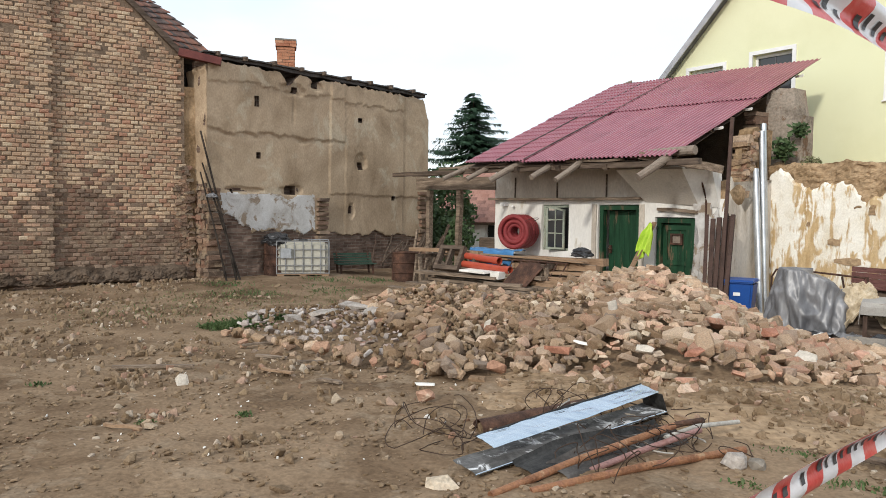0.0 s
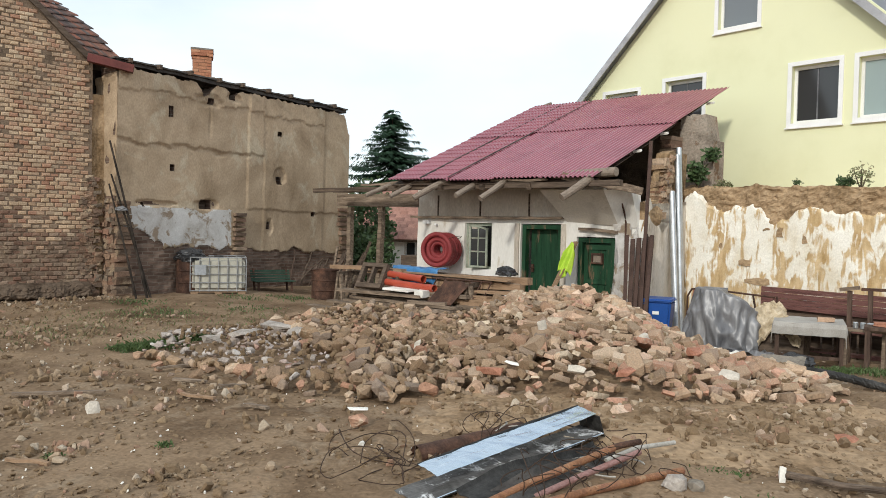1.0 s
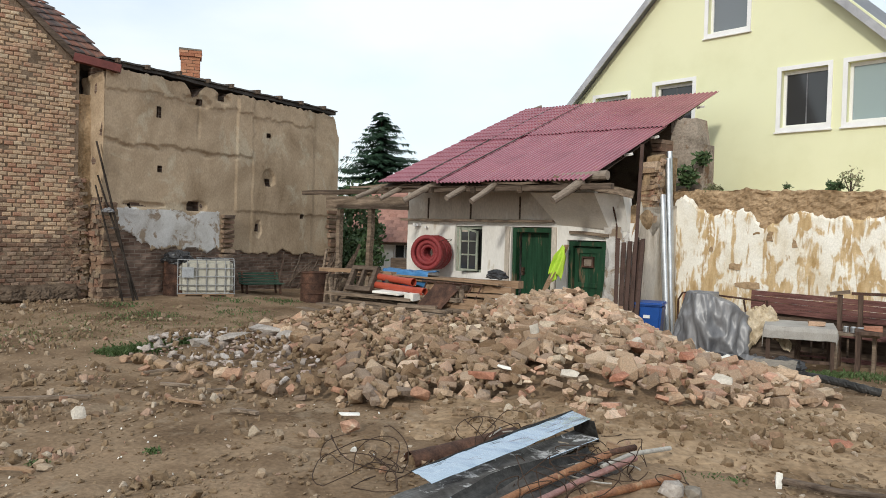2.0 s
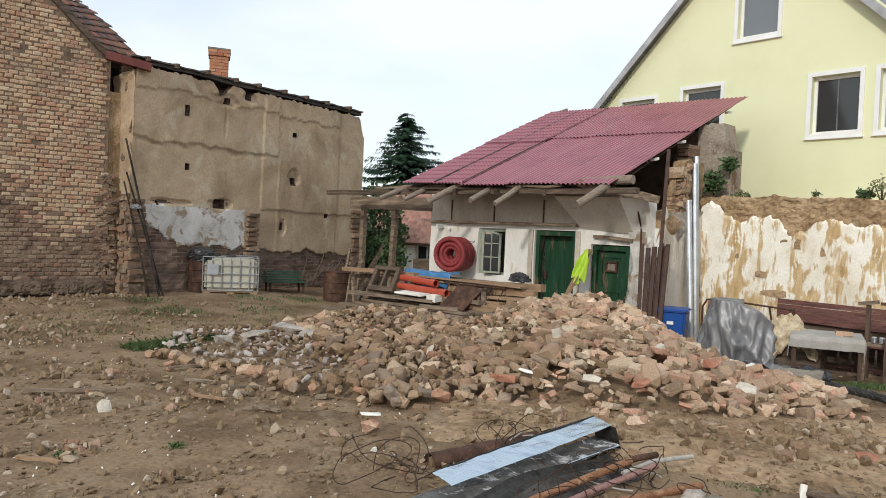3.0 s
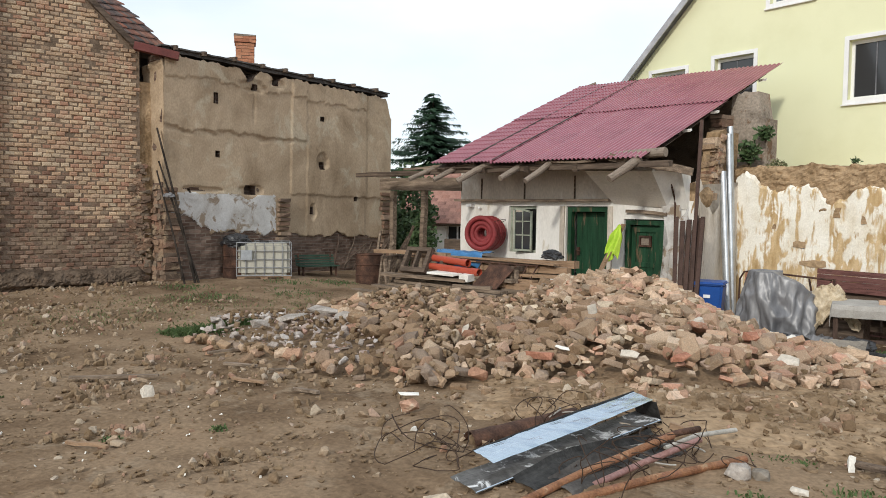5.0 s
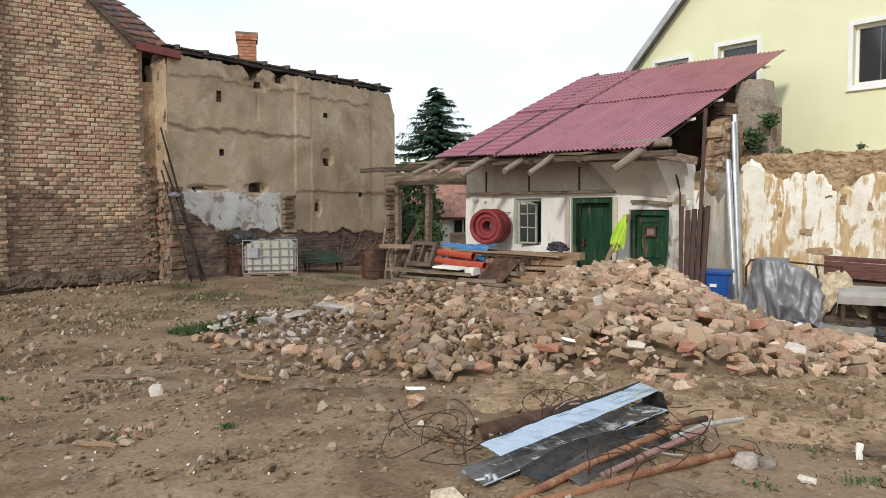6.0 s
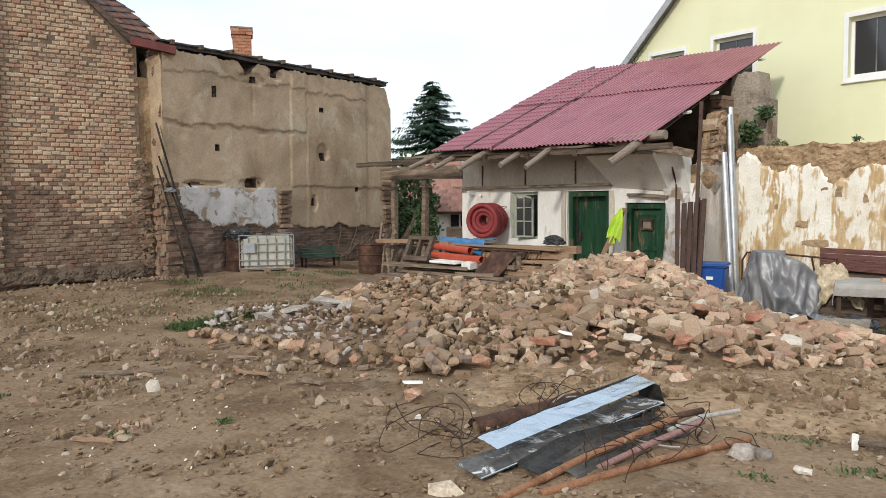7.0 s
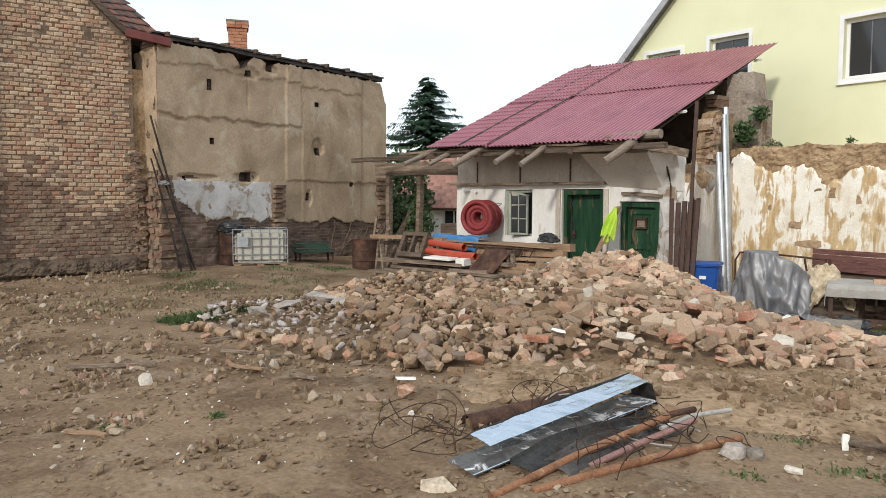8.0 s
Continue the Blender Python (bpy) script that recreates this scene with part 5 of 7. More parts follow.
# long poles leaning on the pier
for x, y, tx, ty, tz, r, lab in ((-5.2, 12.95, -6.0, 13.12, 3.22, 0.027, "long dark timber pole leaning on a wall"), (-5.15, 13.0, -5.97, 13.12, 2.6, 0.024, "thin rusty pole leaning on a wall"), (-5.36, 12.85, -5.99, 13.08, 2.42, 0.022, "dark bent pole leaning on a wall")):
    bm = bmesh.new()
    a, b = Vector((x, y, ground_z(x, y) - 0.02)), Vector((tx, ty, tz))
    rod(bm, [a, a.lerp(b, 0.35) + Vector((0.02, 0, -0.03)), a.lerp(b, 0.7) + Vector((0.02, -0.01, -0.03)), b], r, 8, r * 0.7)
    single("pole", bm, DARKPOLE, label=lab, category="pole", group="leaning poles")
crumpled("rag", (-5.72, 13.0, 1.95), 0.075, GREYTARP, "small blue-grey rag caught on leaning poles", "rag", 1.5, 0.8, 8)

# ---- beside the shed ----
# coil of corrugated pipe
coil = holder("pipe_coil", SM @ pose(-2.6, -0.42, 1.0, 0, 0, 16), label="coil of red corrugated plastic pipe", category="pipe coil")
for ring, (rad, n) in enumerate(((0.3, 6), (0.22, 5), (0.145, 4))):
    for k in range(n):
        bm = bmesh.new()
        y = (k - (n - 1) / 2) * 0.085
        seg, tube = 56, 10
        rr = rad + rng.uniform(-0.012, 0.012)
        g = []
        for i in range(seg):
            a = 2 * math.pi * i / seg
            tr = 0.046 * (1.0 + 0.07 * (i % 2))
            g.append([bm.verts.new(((rr + tr * math.cos(b)) * math.cos(a), y + tr * math.sin(b), 0.33 + (rr + tr * math.cos(b)) * math.sin(a) - 0.02)) for b in [2 * math.pi * j / tube for j in range(tube)]])
        for i in range(seg):
            for j in range(tube):
                bm.faces.new((g[i][j], g[(i + 1) % seg][j], g[(i + 1) % seg][(j + 1) % tube], g[i][(j + 1) % tube]))
        part("pipe_turn", bm, HOSE, coil)
bm = bmesh.new()
rod(bm, [(0.28 + 0.13 * math.cos(a), -0.01 + 0.2 * math.sin(a), 0.54 + 0.05 * math.cos(a)) for a in [2 * math.pi * k / 16 for k in range(17)]], 0.006, 6, caps=False)
part("tie_wire", bm, WIRE, coil)

# pile of timber on trestles
def plank(s0, s1, out0, out1, z0, z1, w, h, mat, lab, name="plank", tw=0.0):
    bm = bmesh.new()
    bar(bm, (s0, -out0, z0), (s1, -out1, z1), w, h, 0.006, 6, tw)
    return single(name, bm, mat, SM, label=lab, category="plank", group="stacked timber")


for k in range(9):
    z = 0.86 + 0.028 * (k // 3)
    o = 1.32 + 0.17 * (k % 3) + rng.uniform(-0.03, 0.03)
    plank(-3.2 + rng.uniform(-0.2, 0.3), -0.2 + rng.uniform(-0.4, 0.5), o, o + rng.uniform(-0.1, 0.1), z, z - 0.02, 0.15, 0.025, WOODPALE if k in (2, 4, 8) else WOOD, "weathered board in a timber stack")
plank(-4.35, -2.3, 1.75, 1.7, 0.92, 0.93, 0.2, 0.07, WOODPALE, "thick pale plank end jutting from the timber stack")
plank(-1.7, 0.42, 1.5, 1.5, 0.85, 0.9, 0.14, 0.12, WOODPALE, "squared pale beam with sawn end")
plank(-1.5, 0.36, 1.66, 1.62, 0.76, 0.8, 0.12, 0.1, WOODPALE, "squared beam in the timber stack")
plank(-1.2, 0.5, 1.85, 1.75, 0.66, 0.72, 0.18, 0.05, WOODPALE, "yellowish board in the timber stack")
plank(-0.9, 0.1, 1.95, 1.9, 0.42, 0.5, 0.16, 0.22, WOODPALE, "short stub of a pale beam")
for k in range(6):
    o = 2.05 + 0.14 * (k % 3)
    plank(-3.5 + rng.uniform(-0.2, 0.2), -0.5 + rng.uniform(-0.25, 0.2), o, o + 0.1, 0.17 + 0.07 * (k // 3) + 0.012 * k, 0.2 + 0.07 * (k // 3) + 0.012 * k, 0.2, 0.045, WOOD, "long grey board lying low in the pile")
plank(-3.56, -1.35, 2.2, 2.15, 0.52, 0.55, 0.24, 0.055, WOOD, "broad grey board across the pile")
plank(-1.6, -0.75, 2.25, 2.2, 0.45, 0.47, 0.13, 0.06, WOOD, "short grey board on the timber pile")
plank(-4.3, -3.0, 2.35, 2.45, 0.16, 0.15, 0.22, 0.05, WOOD, "fallen grey board on the soil")
for k in range(14):
    row, col = k // 4, k % 4
    o = 1.45 + 0.17 * col
    plank(-3.1 + rng.uniform(-0.3, 0.3), -0.1 + rng.uniform(-0.6, 0.35), o, o + rng.uniform(-0.06, 0.1), 0.42 + 0.085 * row + rng.uniform(0, 0.02), 0.44 + 0.085 * row, 0.15, 0.06, WOODPALE if k % 3 == 1 else WOOD, "weathered board in a timber stack")
for k in range(5):
    o = 2.1 + 0.1 * k
    plank(-3.4 + rng.uniform(-0.15, 0.2), -0.55 + rng.uniform(-0.3, 0.1), o, o + 0.08, 0.4 - 0.06 * k, 0.42 - 0.06 * k, 0.18, 0.05, WOOD, "long grey board stepping down the pile")
for s in (-3.9, -2.2, -0.5):
    tr = holder("trestle", SM @ pose(s, -1.55, 0.0), label="rough timber trestle carrying boards", category="trestle", group="trestles")
    bm = bmesh.new()
    bar(bm, (0, -0.45, 0.8), (0, 0.45, 0.8), 0.08, 0.08)
    part("top_bar", bm, WOODDARK, tr)
    for y in (-0.4, 0.4):
        for x in (-0.16, 0.16):
            bm = bmesh.new()
            bar(bm, (x, y, 0.0), (x * 0.2, y, 0.78), 0.07, 0.05)
            part("leg", bm, WOOD, tr)
for a, b, z0, z1, o in ((-2.6, -1.55, 0.88, 0.83, 1.92), (-2.55, -1.2, 0.73, 0.69, 2.0)):
    bm = bmesh.new()
    p, q = Vector((a, -o, z0)), Vector((b, -o - 0.05, z1))
    seg = 20
    d = (q - p).normalized()
    sd = d.cross(Vector((0, 0, 1))).normalized()
    up = sd.cross(d)
    rings = []
    for c, r in ((p, 0.052), (p, 0.062), (q.lerp(p, 0.14), 0.062), (q.lerp(p, 0.135), 0.07), (q, 0.07), (q, 0.06), (p.lerp(q, 0.1), 0.054)):
        rings.append([bm.verts.new(c + (sd * math.cos(t) + up * math.sin(t)) * r) for t in [2 * math.pi * k / seg for k in range(seg)]])
    for r0, r1 in zip(rings, rings[1:] + rings[:1]):
        for k in range(seg):
            bm.faces.new((r0[k], r0[(k + 1) % seg], r1[(k + 1) % seg], r1[k]))
    single("drain_pipe", bm, ORANGE, SM, label="orange plastic drain pipe lying on timber", category="pipe", group="drain pipes")
bm = bmesh.new()


def tarp_at(u, v):
    s = -2.72 + 1.17 * u
    drop = max(0.0, v - 0.55)
    return Vector((s + 0.06 * v, -1.3 - 0.62 * min(v, 0.58) - 0.06 * drop, 1.0 - 0.62 * drop + 0.03 * noise.noise(Vector((u * 6, v * 5, 0))) + 0.03 * math.sin(u * 14 + v * 3) * v))


sheet(bm, tarp_at, 30, 20, 0.006)
single("tarpaulin", bm, BLUETARP, SM, smooth=True, label="faded blue tarpaulin draped over boards", category="tarpaulin")
# old window frame propped on the pile
of = holder("old_frame", SM @ pose(-2.75, -2.2, 0.6, -28, 0, 8), label="dark old wooden casement frame propped on the pile", category="window frame")
for a, b, c, e in ((-0.3, -0.22, 0, 0.5), (0.22, 0.3, 0, 0.5), (-0.22, 0.22, 0, 0.09), (-0.22, 0.22, 0.42, 0.5), (-0.03, 0.02, 0.09, 0.42)):
    bm = bmesh.new()
    box(bm, a, b, -0.05, 0.05, c, e)
    part("frame_bar", bm, WOODDARK, of)
bm = bmesh.new()
sheet(bm, lambda u, v: Vector((-1.24 + 0.58 * u + 0.22 * v, -2.22 + 0.25 * v, 0.46 + 0.39 * v + 0.02 * noise.noise(Vector((u * 3, v * 3, 8))))), 8, 8, 0.01)
single("metal_plate", bm, RUST, SM, label="rust-brown steel plate leaning on the pile", category="metal plate")
lad = holder("rack", SM @ pose(-1.0, -1.98, 0.58, -35, 0, 2), label="rusty grid of steel bars lying on the pile", category="rack")
for k in range(7):
    bm = bmesh.new()
    rod(bm, [(-0.4 + k * 0.2, 0, 0), (-0.37 + k * 0.2, 0, 0.36)], 0.012, 8)
    part("bar", bm, RUST, lad)
for z in (0.03, 0.34):
    bm = bmesh.new()
    rod(bm, [(-0.5, 0, z), (0.85, 0, z)], 0.014, 8)
    part("rail", bm, RUST, lad)
bm = bmesh.new()
box(bm, -2.25, -1.6, -2.3, -2.0, 0.62, 0.66, jit=0.015)
single("foam_board", bm, FOAM, SM, label="cracked white foam board on the pile", category="board")
bm = bmesh.new()
box(bm, -1.5, -1.28, -2.25, -2.0, 0.55, 0.66, jit=0.02)
single("foam_block", bm, FOAM, SM, label="broken white foam block", category="block")
crumpled("bin_bag", SM @ Vector((-0.08, -1.5, 1.02)), 0.13, BLACKBAG, "crumpled dark sheeting on the timber stack", "bag", 1.4, 0.8, 5)
for k, (s, lean, h, w) in enumerate(((-6.5, 0.3, 0.95, 0.06), (-6.2, -0.2, 1.1, 0.05), (-5.8, 0.45, 1.0, 0.07), (-5.5, -0.35, 0.9, 0.04), (-5.3, 0.2, 1.25, 0.05), (-6.35, 0.6, 0.85, 0.04))):
    bm = bmesh.new()
    bar(bm, (s, -0.35 - 0.07 * k, 0.0), (s + lean, 0.0 - 0.03 * k, h + 0.15), w, w, 0.006)
    single("timber_offcut", bm, WOOD if k % 2 else WOODDARK, SM, label="weathered timber offcut standing by a porch post", category="timber", group="timber offcuts")
for k in range(9):
    s0, ln = -6.75 + 0.2 * k + rng.uniform(-0.1, 0.1), rng.uniform(0.5, 0.95)
    a = Vector((s0, -0.9 - rng.uniform(0, 0.35), 0.35 + rng.uniform(0, 0.15)))
    b = a + Vector((rng.uniform(-0.5, 0.6), rng.uniform(0.1, 0.4), ln * 0.85))
    bm = bmesh.new()
    rod(bm, [a, a.lerp(b, 0.4) + Vector((rng.uniform(-0.06, 0.06), 0, 0.03)), a.lerp(b, 0.75) + Vector((rng.uniform(-0.05, 0.05), 0, 0)), b], rng.uniform(0.018, 0.03), 7, 0.012, wob=0.15)
    single("stick", bm, WOODDARK if k % 3 else BROWNWOOD, SM, label="crooked dark branch heaped by the porch posts", category="branch", group="heaped branches")
bm = bmesh.new()
box(bm, -4.55, -3.85, 0.3, 0.75, 0.0, 1.12)
bmesh.ops.bevel(bm, geom=bm.edges[:], offset=0.015, segments=1, affect="EDGES")
single("cupboard", bm, WOODDARK, SM, label="dark low cupboard standing under the porch", category="cupboard")

# plank with the hi-vis vest
bm = bmesh.new()
bar(bm, (0.1, -0.75, 0.3), (0.37, -0.12, 1.55), 0.11, 0.03, 0.004, 4)
single("leaning_plank", bm, WOODPALE, SM, label="pale plank leaning on a door frame", category="plank")
vest = holder("vest", SM, label="lime yellow hi-vis vest hanging on a plank", category="vest")
bm = bmesh.new()


def vest_at(u, v):
    w = 0.045 + 0.075 * smooth(v / 0.35) - 0.02 * v
    split = 0.05 * smooth((v - 0.45) / 0.4) * (1 if u > 0.5 else -1)
    return Vector((0.38 - 0.06 * v + (u - 0.5) * 2 * w + split * 0.3, -0.26 - 0.16 * v - 0.04 * math.sin(u * 15 + v * 3) * min(1, v * 3), 1.56 - 0.58 * v - 0.1 * abs(u - 0.45) * (1 - v) + 0.07 * math.sin(u * 9 + 1) * v))


sheet(bm, vest_at, 24, 20, 0.006)
part("fabric", bm, VEST, vest, smooth=True)

# steel bars against the shed's corner
for k in range(9):
    s0 = 1.74 + 0.042 * k + rng.uniform(-0.008, 0.008)
    s1, h, w = s0 - 0.2 + 0.012 * k, 1.58 + rng.uniform(0, 0.14), 0.056 + 0.012 * (k % 2)
    bm = bmesh.new()
    bar(bm, (s0, -0.8 + 0.06 * (k % 2), 0.0), (s1, -0.42 + 0.08 * (k % 2), h), w, w, 0.002, 3)
    single("steel_bar", bm, RUSTBAR, SM, label="rust-brown steel section leaning on a corner", category="steel bar", group="leaning steel bars")
bm = bmesh.new()
bar(bm, (1.98, -0.75, 0.0), (1.85, -0.3, 3.2), 0.05, 0.05, 0.004, 5)
single("steel_post", bm, RUSTBAR, SM, label="tall rust-brown steel post leaning under the eaves", category="steel post")
for x, y, tx, ty, tz, r in ((4.33, 12.0, 4.33, 12.48, 3.24, 0.05), (4.29, 11.92, 4.26, 12.33, 3.1, 0.05), (4.18, 11.8, 4.14, 12.2, 2.46, 0.058)):
    bm = bmesh.new()
    rod(bm, [(x, y, 0.0), ((x + tx) / 2, (y + ty) / 2, tz / 2), (tx, ty, tz)], r, 16)
    single("galvanised_pipe", bm, GALV, smooth=False, label="shiny galvanised steel pipe leaning on a wall", category="pipe", group="galvanised pipes")

# blue bin
bin_ = holder("wheelie_bin", pose(3.66, 11.1, -0.03, 0, 0, -24), label="blue plastic wheelie bin with closed lid", category="bin")
bm = bmesh.new()
a = [bm.verts.new((x, y, 0.04)) for x, y in ((-0.18, -0.2), (0.18, -0.2), (0.18, 0.2), (-0.18, 0.2))]
b = [bm.verts.new((x, y, 0.7)) for x, y in ((-0.23, -0.26), (0.23, -0.26), (0.23, 0.26), (-0.23, 0.26))]
bm.faces.new(a[::-1])
bm.faces.new(b)
for k in range(4):
    bm.faces.new((a[k], a[(k + 1) % 4], b[(k + 1) % 4], b[k]))
bmesh.ops.bevel(bm, geom=bm.edges[:], offset=0.03, segments=2, affect="EDGES")
part("body", bm, BLUEBIN, bin_)
bm = bmesh.new()
box(bm, -0.25, 0.25, -0.28, 0.28, 0.69, 0.74)
bmesh.ops.bevel(bm, geom=bm.edges[:], offset=0.02, segments=2, affect="EDGES")
part("lid", bm, BLUEBIN, bin_)
bm = bmesh.new()
rod(bm, [(-0.2, 0.3, 0.72), (0.2, 0.3, 0.72)], 0.018, 8)
part("handle", bm, BLUEBIN, bin_)
bm = bmesh.new()
box(bm, -0.05, 0.05, -0.262, -0.255, 0.5, 0.55, pose(0, 0, 0, 0, 0, 0))
part("emblem", bm, WHITE, bin_, "small white emblem")
for x in (-0.2, 0.2):
    bm = bmesh.new()
    rod(bm, [(x - 0.02, 0.22, 0.09), (x + 0.02, 0.22, 0.09)], 0.09, 16)
    part("wheel", bm, BLACKBAG, bin_)

# sheeting over a stack, with a bed frame behind
bm = bmesh.new()


def fold(x):
    """A crease line: rises and falls evenly with a sharp ridge."""
    return abs((x % 1.0) * 2 - 1)


FOLDS = random.Random(31)
PLEATS, TIERS = 38, 5
PULL = [[(1.0 if i % 2 else -0.7) * FOLDS.uniform(0.25, 1.0) for _ in range(TIERS + 1)] for i in range(PLEATS)]
SHIFT = [[FOLDS.uniform(-0.35, 0.35) for _ in range(TIERS + 1)] for _ in range(PLEATS)]


def wrapped(u, v):
    """Sheeting pulled over an uneven stack in long pleats: u round it, v from the ground to the top."""
    j = min(int(v * TIERS), TIERS - 1)
    f = v * TIERS - j
    w = u * PLEATS + 4.5 * v * math.sin(u * 13) + 0.8 * noise.noise(Vector((u * 9, v * 3, 1)))
    i = math.floor(w)
    g = w - i

    def pull(tab):
        a = tab[i % PLEATS][j] * (1 - g) + tab[(i + 1) % PLEATS][j] * g
        b = tab[i % PLEATS][j + 1] * (1 - g) + tab[(i + 1) % PLEATS][j + 1] * g
        return a + (b - a) * smooth(f)

    a = 2 * math.pi * (u + pull(SHIFT) / PLEATS)
    c, s = math.cos(a), math.sin(a)
    k = (abs(c) ** 2.6 + abs(s) ** 2.6) ** (-1 / 2.6)
    body = 1.2 - 0.4 * v if v < 0.86 else (1.2 - 0.4 * 0.86) * (1 - ((v - 0.86) / 0.14) ** 2.4)
    slant = Vector((c * 2.0 + 0.9 * v, s * 2.0 - 1.1 * v, v * 1.7))
    ridge = abs(noise.noise(slant)) + 0.5 * abs(noise.noise(slant * 1.9 + Vector((3, 1, 7))))
    arc = 0.55 * ((a - 0.5 * math.pi) % (2 * math.pi))
    across, along = 0.8 * arc + 0.55 * v, 0.8 * v - 0.55 * arc
    ridge += 0.34 * abs(noise.noise(Vector((across * 5.5, along * 1.1, 3)))) + 0.2 * abs(noise.noise(Vector((arc * 9 - 3.5 * v, v * 1.5 + 0.4 * arc, 8))))
    r = k * body * (1.1 + 0.075 * pull(PULL) * (1.08 - v) ** 0.6 - 0.42 * ridge * (1.12 - 0.7 * v))
    h = 0.88 + 0.12 * smooth((-c + 0.5) / 1.0) - 0.16 * smooth((c - 0.35) / 0.5)
    z = h * min(1.0, v / 0.88) + 0.02 * pull(SHIFT) + 0.02 * noise.noise(Vector((c * 5, s * 5, v * 6)))
    return Vector((0.5 * c * r - 0.08 * (1 - v) * (c < 0), 0.42 * s * r, max(0.0, z)))


sheet(bm, wrapped, 190, 44)
bmesh.ops.remove_doubles(bm, verts=bm.verts, dist=0.001)
single("tarp_mound", bm, GREYTARP, pose(4.36, 10.05, ground_z(4.36, 10.05) - 0.03, 0, 0, -18), smooth=True, label="stack wrapped in shiny grey plastic sheeting", category="covered stack")
bm = bmesh.new()
sheet(bm, lambda u, v: Vector((-0.35 + 0.8 * u, -0.25 + 0.5 * v, 0.05 + 0.1 * fold(u * 3 + v * 1.5 + noise.noise(Vector((u * 3, v * 3, 3)))) + 0.03 * noise.noise(Vector((u * 15, v * 15, 3))))), 20, 14, 0.004)
single("plastic_sheet", bm, GREYTARP, pose(4.55, 9.6, ground_z(4.55, 9.6), 0, 0, -20), label="crumpled grey plastic sheet trailing on the ground", category="sheeting")
for nm, mat, x, y, r, lab, sd in (("crumpled_film", FOAM, 3.98, 9.5, 0.13, "crumpled white plastic film beside grey sheeting", 41), ("crumpled_film", BLACKBAG, 4.12, 9.52, 0.13, "crumpled black plastic film beside grey sheeting", 42), ("crumpled_film", FOAM, 4.25, 9.42, 0.1, "torn white plastic film under grey sheeting", 43)):
    crumpled(nm, (x, y, ground_z(x, y) + 0.07), r, mat, lab, "plastic film", 1.4, 0.8, sd)
bedm = pose(4.95, 10.85, 0, 0, 0, -42)
bed = holder("bed_frame", bedm, label="rusty tubular bed frame standing behind the sheeting", category="bed frame")
for pts in (((-0.95, 0, 0), (-0.95, 0, 0.72), (-0.88, 0, 0.84), (-0.7, 0, 0.86), (0.42, 0, 0.8), (0.3, 0, 0.6)), ((0.1, 0, 0.8), (0.14, 0, 0.6)), ((0.45, 0, 0.82), (0.48, 0, 0.0))):
    bm = bmesh.new()
    rod(bm, pts, 0.016, 8)
    part("frame_tube", bm, RUST, bed)
bm = bmesh.new()
box(bm, -0.85, -0.66, -0.05, 0.05, 0.7, 0.83, jit=0.01)
single("brick", bm, REDBRICK, bedm, label="orange-red brick wedged in the bed frame", category="brick")

# table with a cloth
tab = holder("table", pose(5.13, 9.2, ground_z(5.13, 9.2), 0, 0, -25), label="brown wooden table with grey cloth over its top", category="table")
bm = bmesh.new()
box(bm, -0.42, 0.42, -0.24, 0.6, 0.53, 0.57)
part("tabletop", bm, BROWNWOOD, tab)
for x in (-0.38, 0.38):
    for y in (-0.2, 0.56):
        bm = bmesh.new()
        bar(bm, (x, y, 0), (x, y, 0.53), 0.05, 0.05)
        part("leg", bm, BROWNWOOD, tab)
for y in (-0.2, 0.56):
    bm = bmesh.new()
    bar(bm, (-0.38, y, 0.14), (0.38, y, 0.14), 0.03, 0.04)
    part("stretcher", bm, BROWNWOOD, tab)
bm = bmesh.new()


def cloth_at(u, v):
    x, y = -0.47 + 0.94 * u, -0.48 + 0.96 * v
    dx, dy = max(0, abs(x) - 0.43), max(0, abs(y) - 0.43)
    hang = (dx + dy) * 3.2
    return Vector((max(-0.44, min(0.44, x)) + 0.012 * math.sin(y * 30) * min(1, hang * 8), max(-0.44, min(0.44, y)) + 0.18 + 0.015 * math.sin(x * 22) * min(1, hang * 8), 0.585 - hang + 0.006 * noise.noise(Vector((x * 8, y * 8, 0)))))


sheet(bm, cloth_at, 44, 30, 0.005)
single("tablecloth", bm, CLOTH, tab.matrix_world.copy(), label="dirty grey cloth hanging over a table", category="tablecloth")
bm = bmesh.new()
box(bm, 0.1, 0.3, 0.0, 0.1, 0.585, 0.65, jit=0.012)
single("brick", bm, STONE, tab.matrix_world.copy(), label="dusty brick lying on the covered table", category="brick")
bm = bmesh.new()


def sacking_at(u, v):
    """Stiff creased cloth heaped over a crate, its near side hanging to one corner."""
    n1 = noise.fractal(Vector((u * 3.2, v * 3.2, 4)), 0.7, 2.1, 5)
    x, y = -0.4 + 0.68 * u + 0.05 * n1, 0.22 - 0.5 * v + 0.05 * noise.noise(Vector((u * 5, v * 5, 9)))
    top = 0.62 + 0.1 * math.exp(-((u - 0.35) / 0.2) ** 2) - 0.2 * smooth((u - 0.5) / 0.4)
    drop = smooth((v - 0.62) / 0.3) * (0.5 - 0.32 * smooth((u - 0.2) / 0.5)) + smooth((0.12 - u) / 0.12) * 0.4
    crease = 0.09 * abs(noise.noise(Vector((u * 6 + n1, v * 6, 2)))) + 0.05 * fold(u * 4 + v * 3 + n1)
    return Vector((x, y, top - drop + crease + 0.04 * n1))


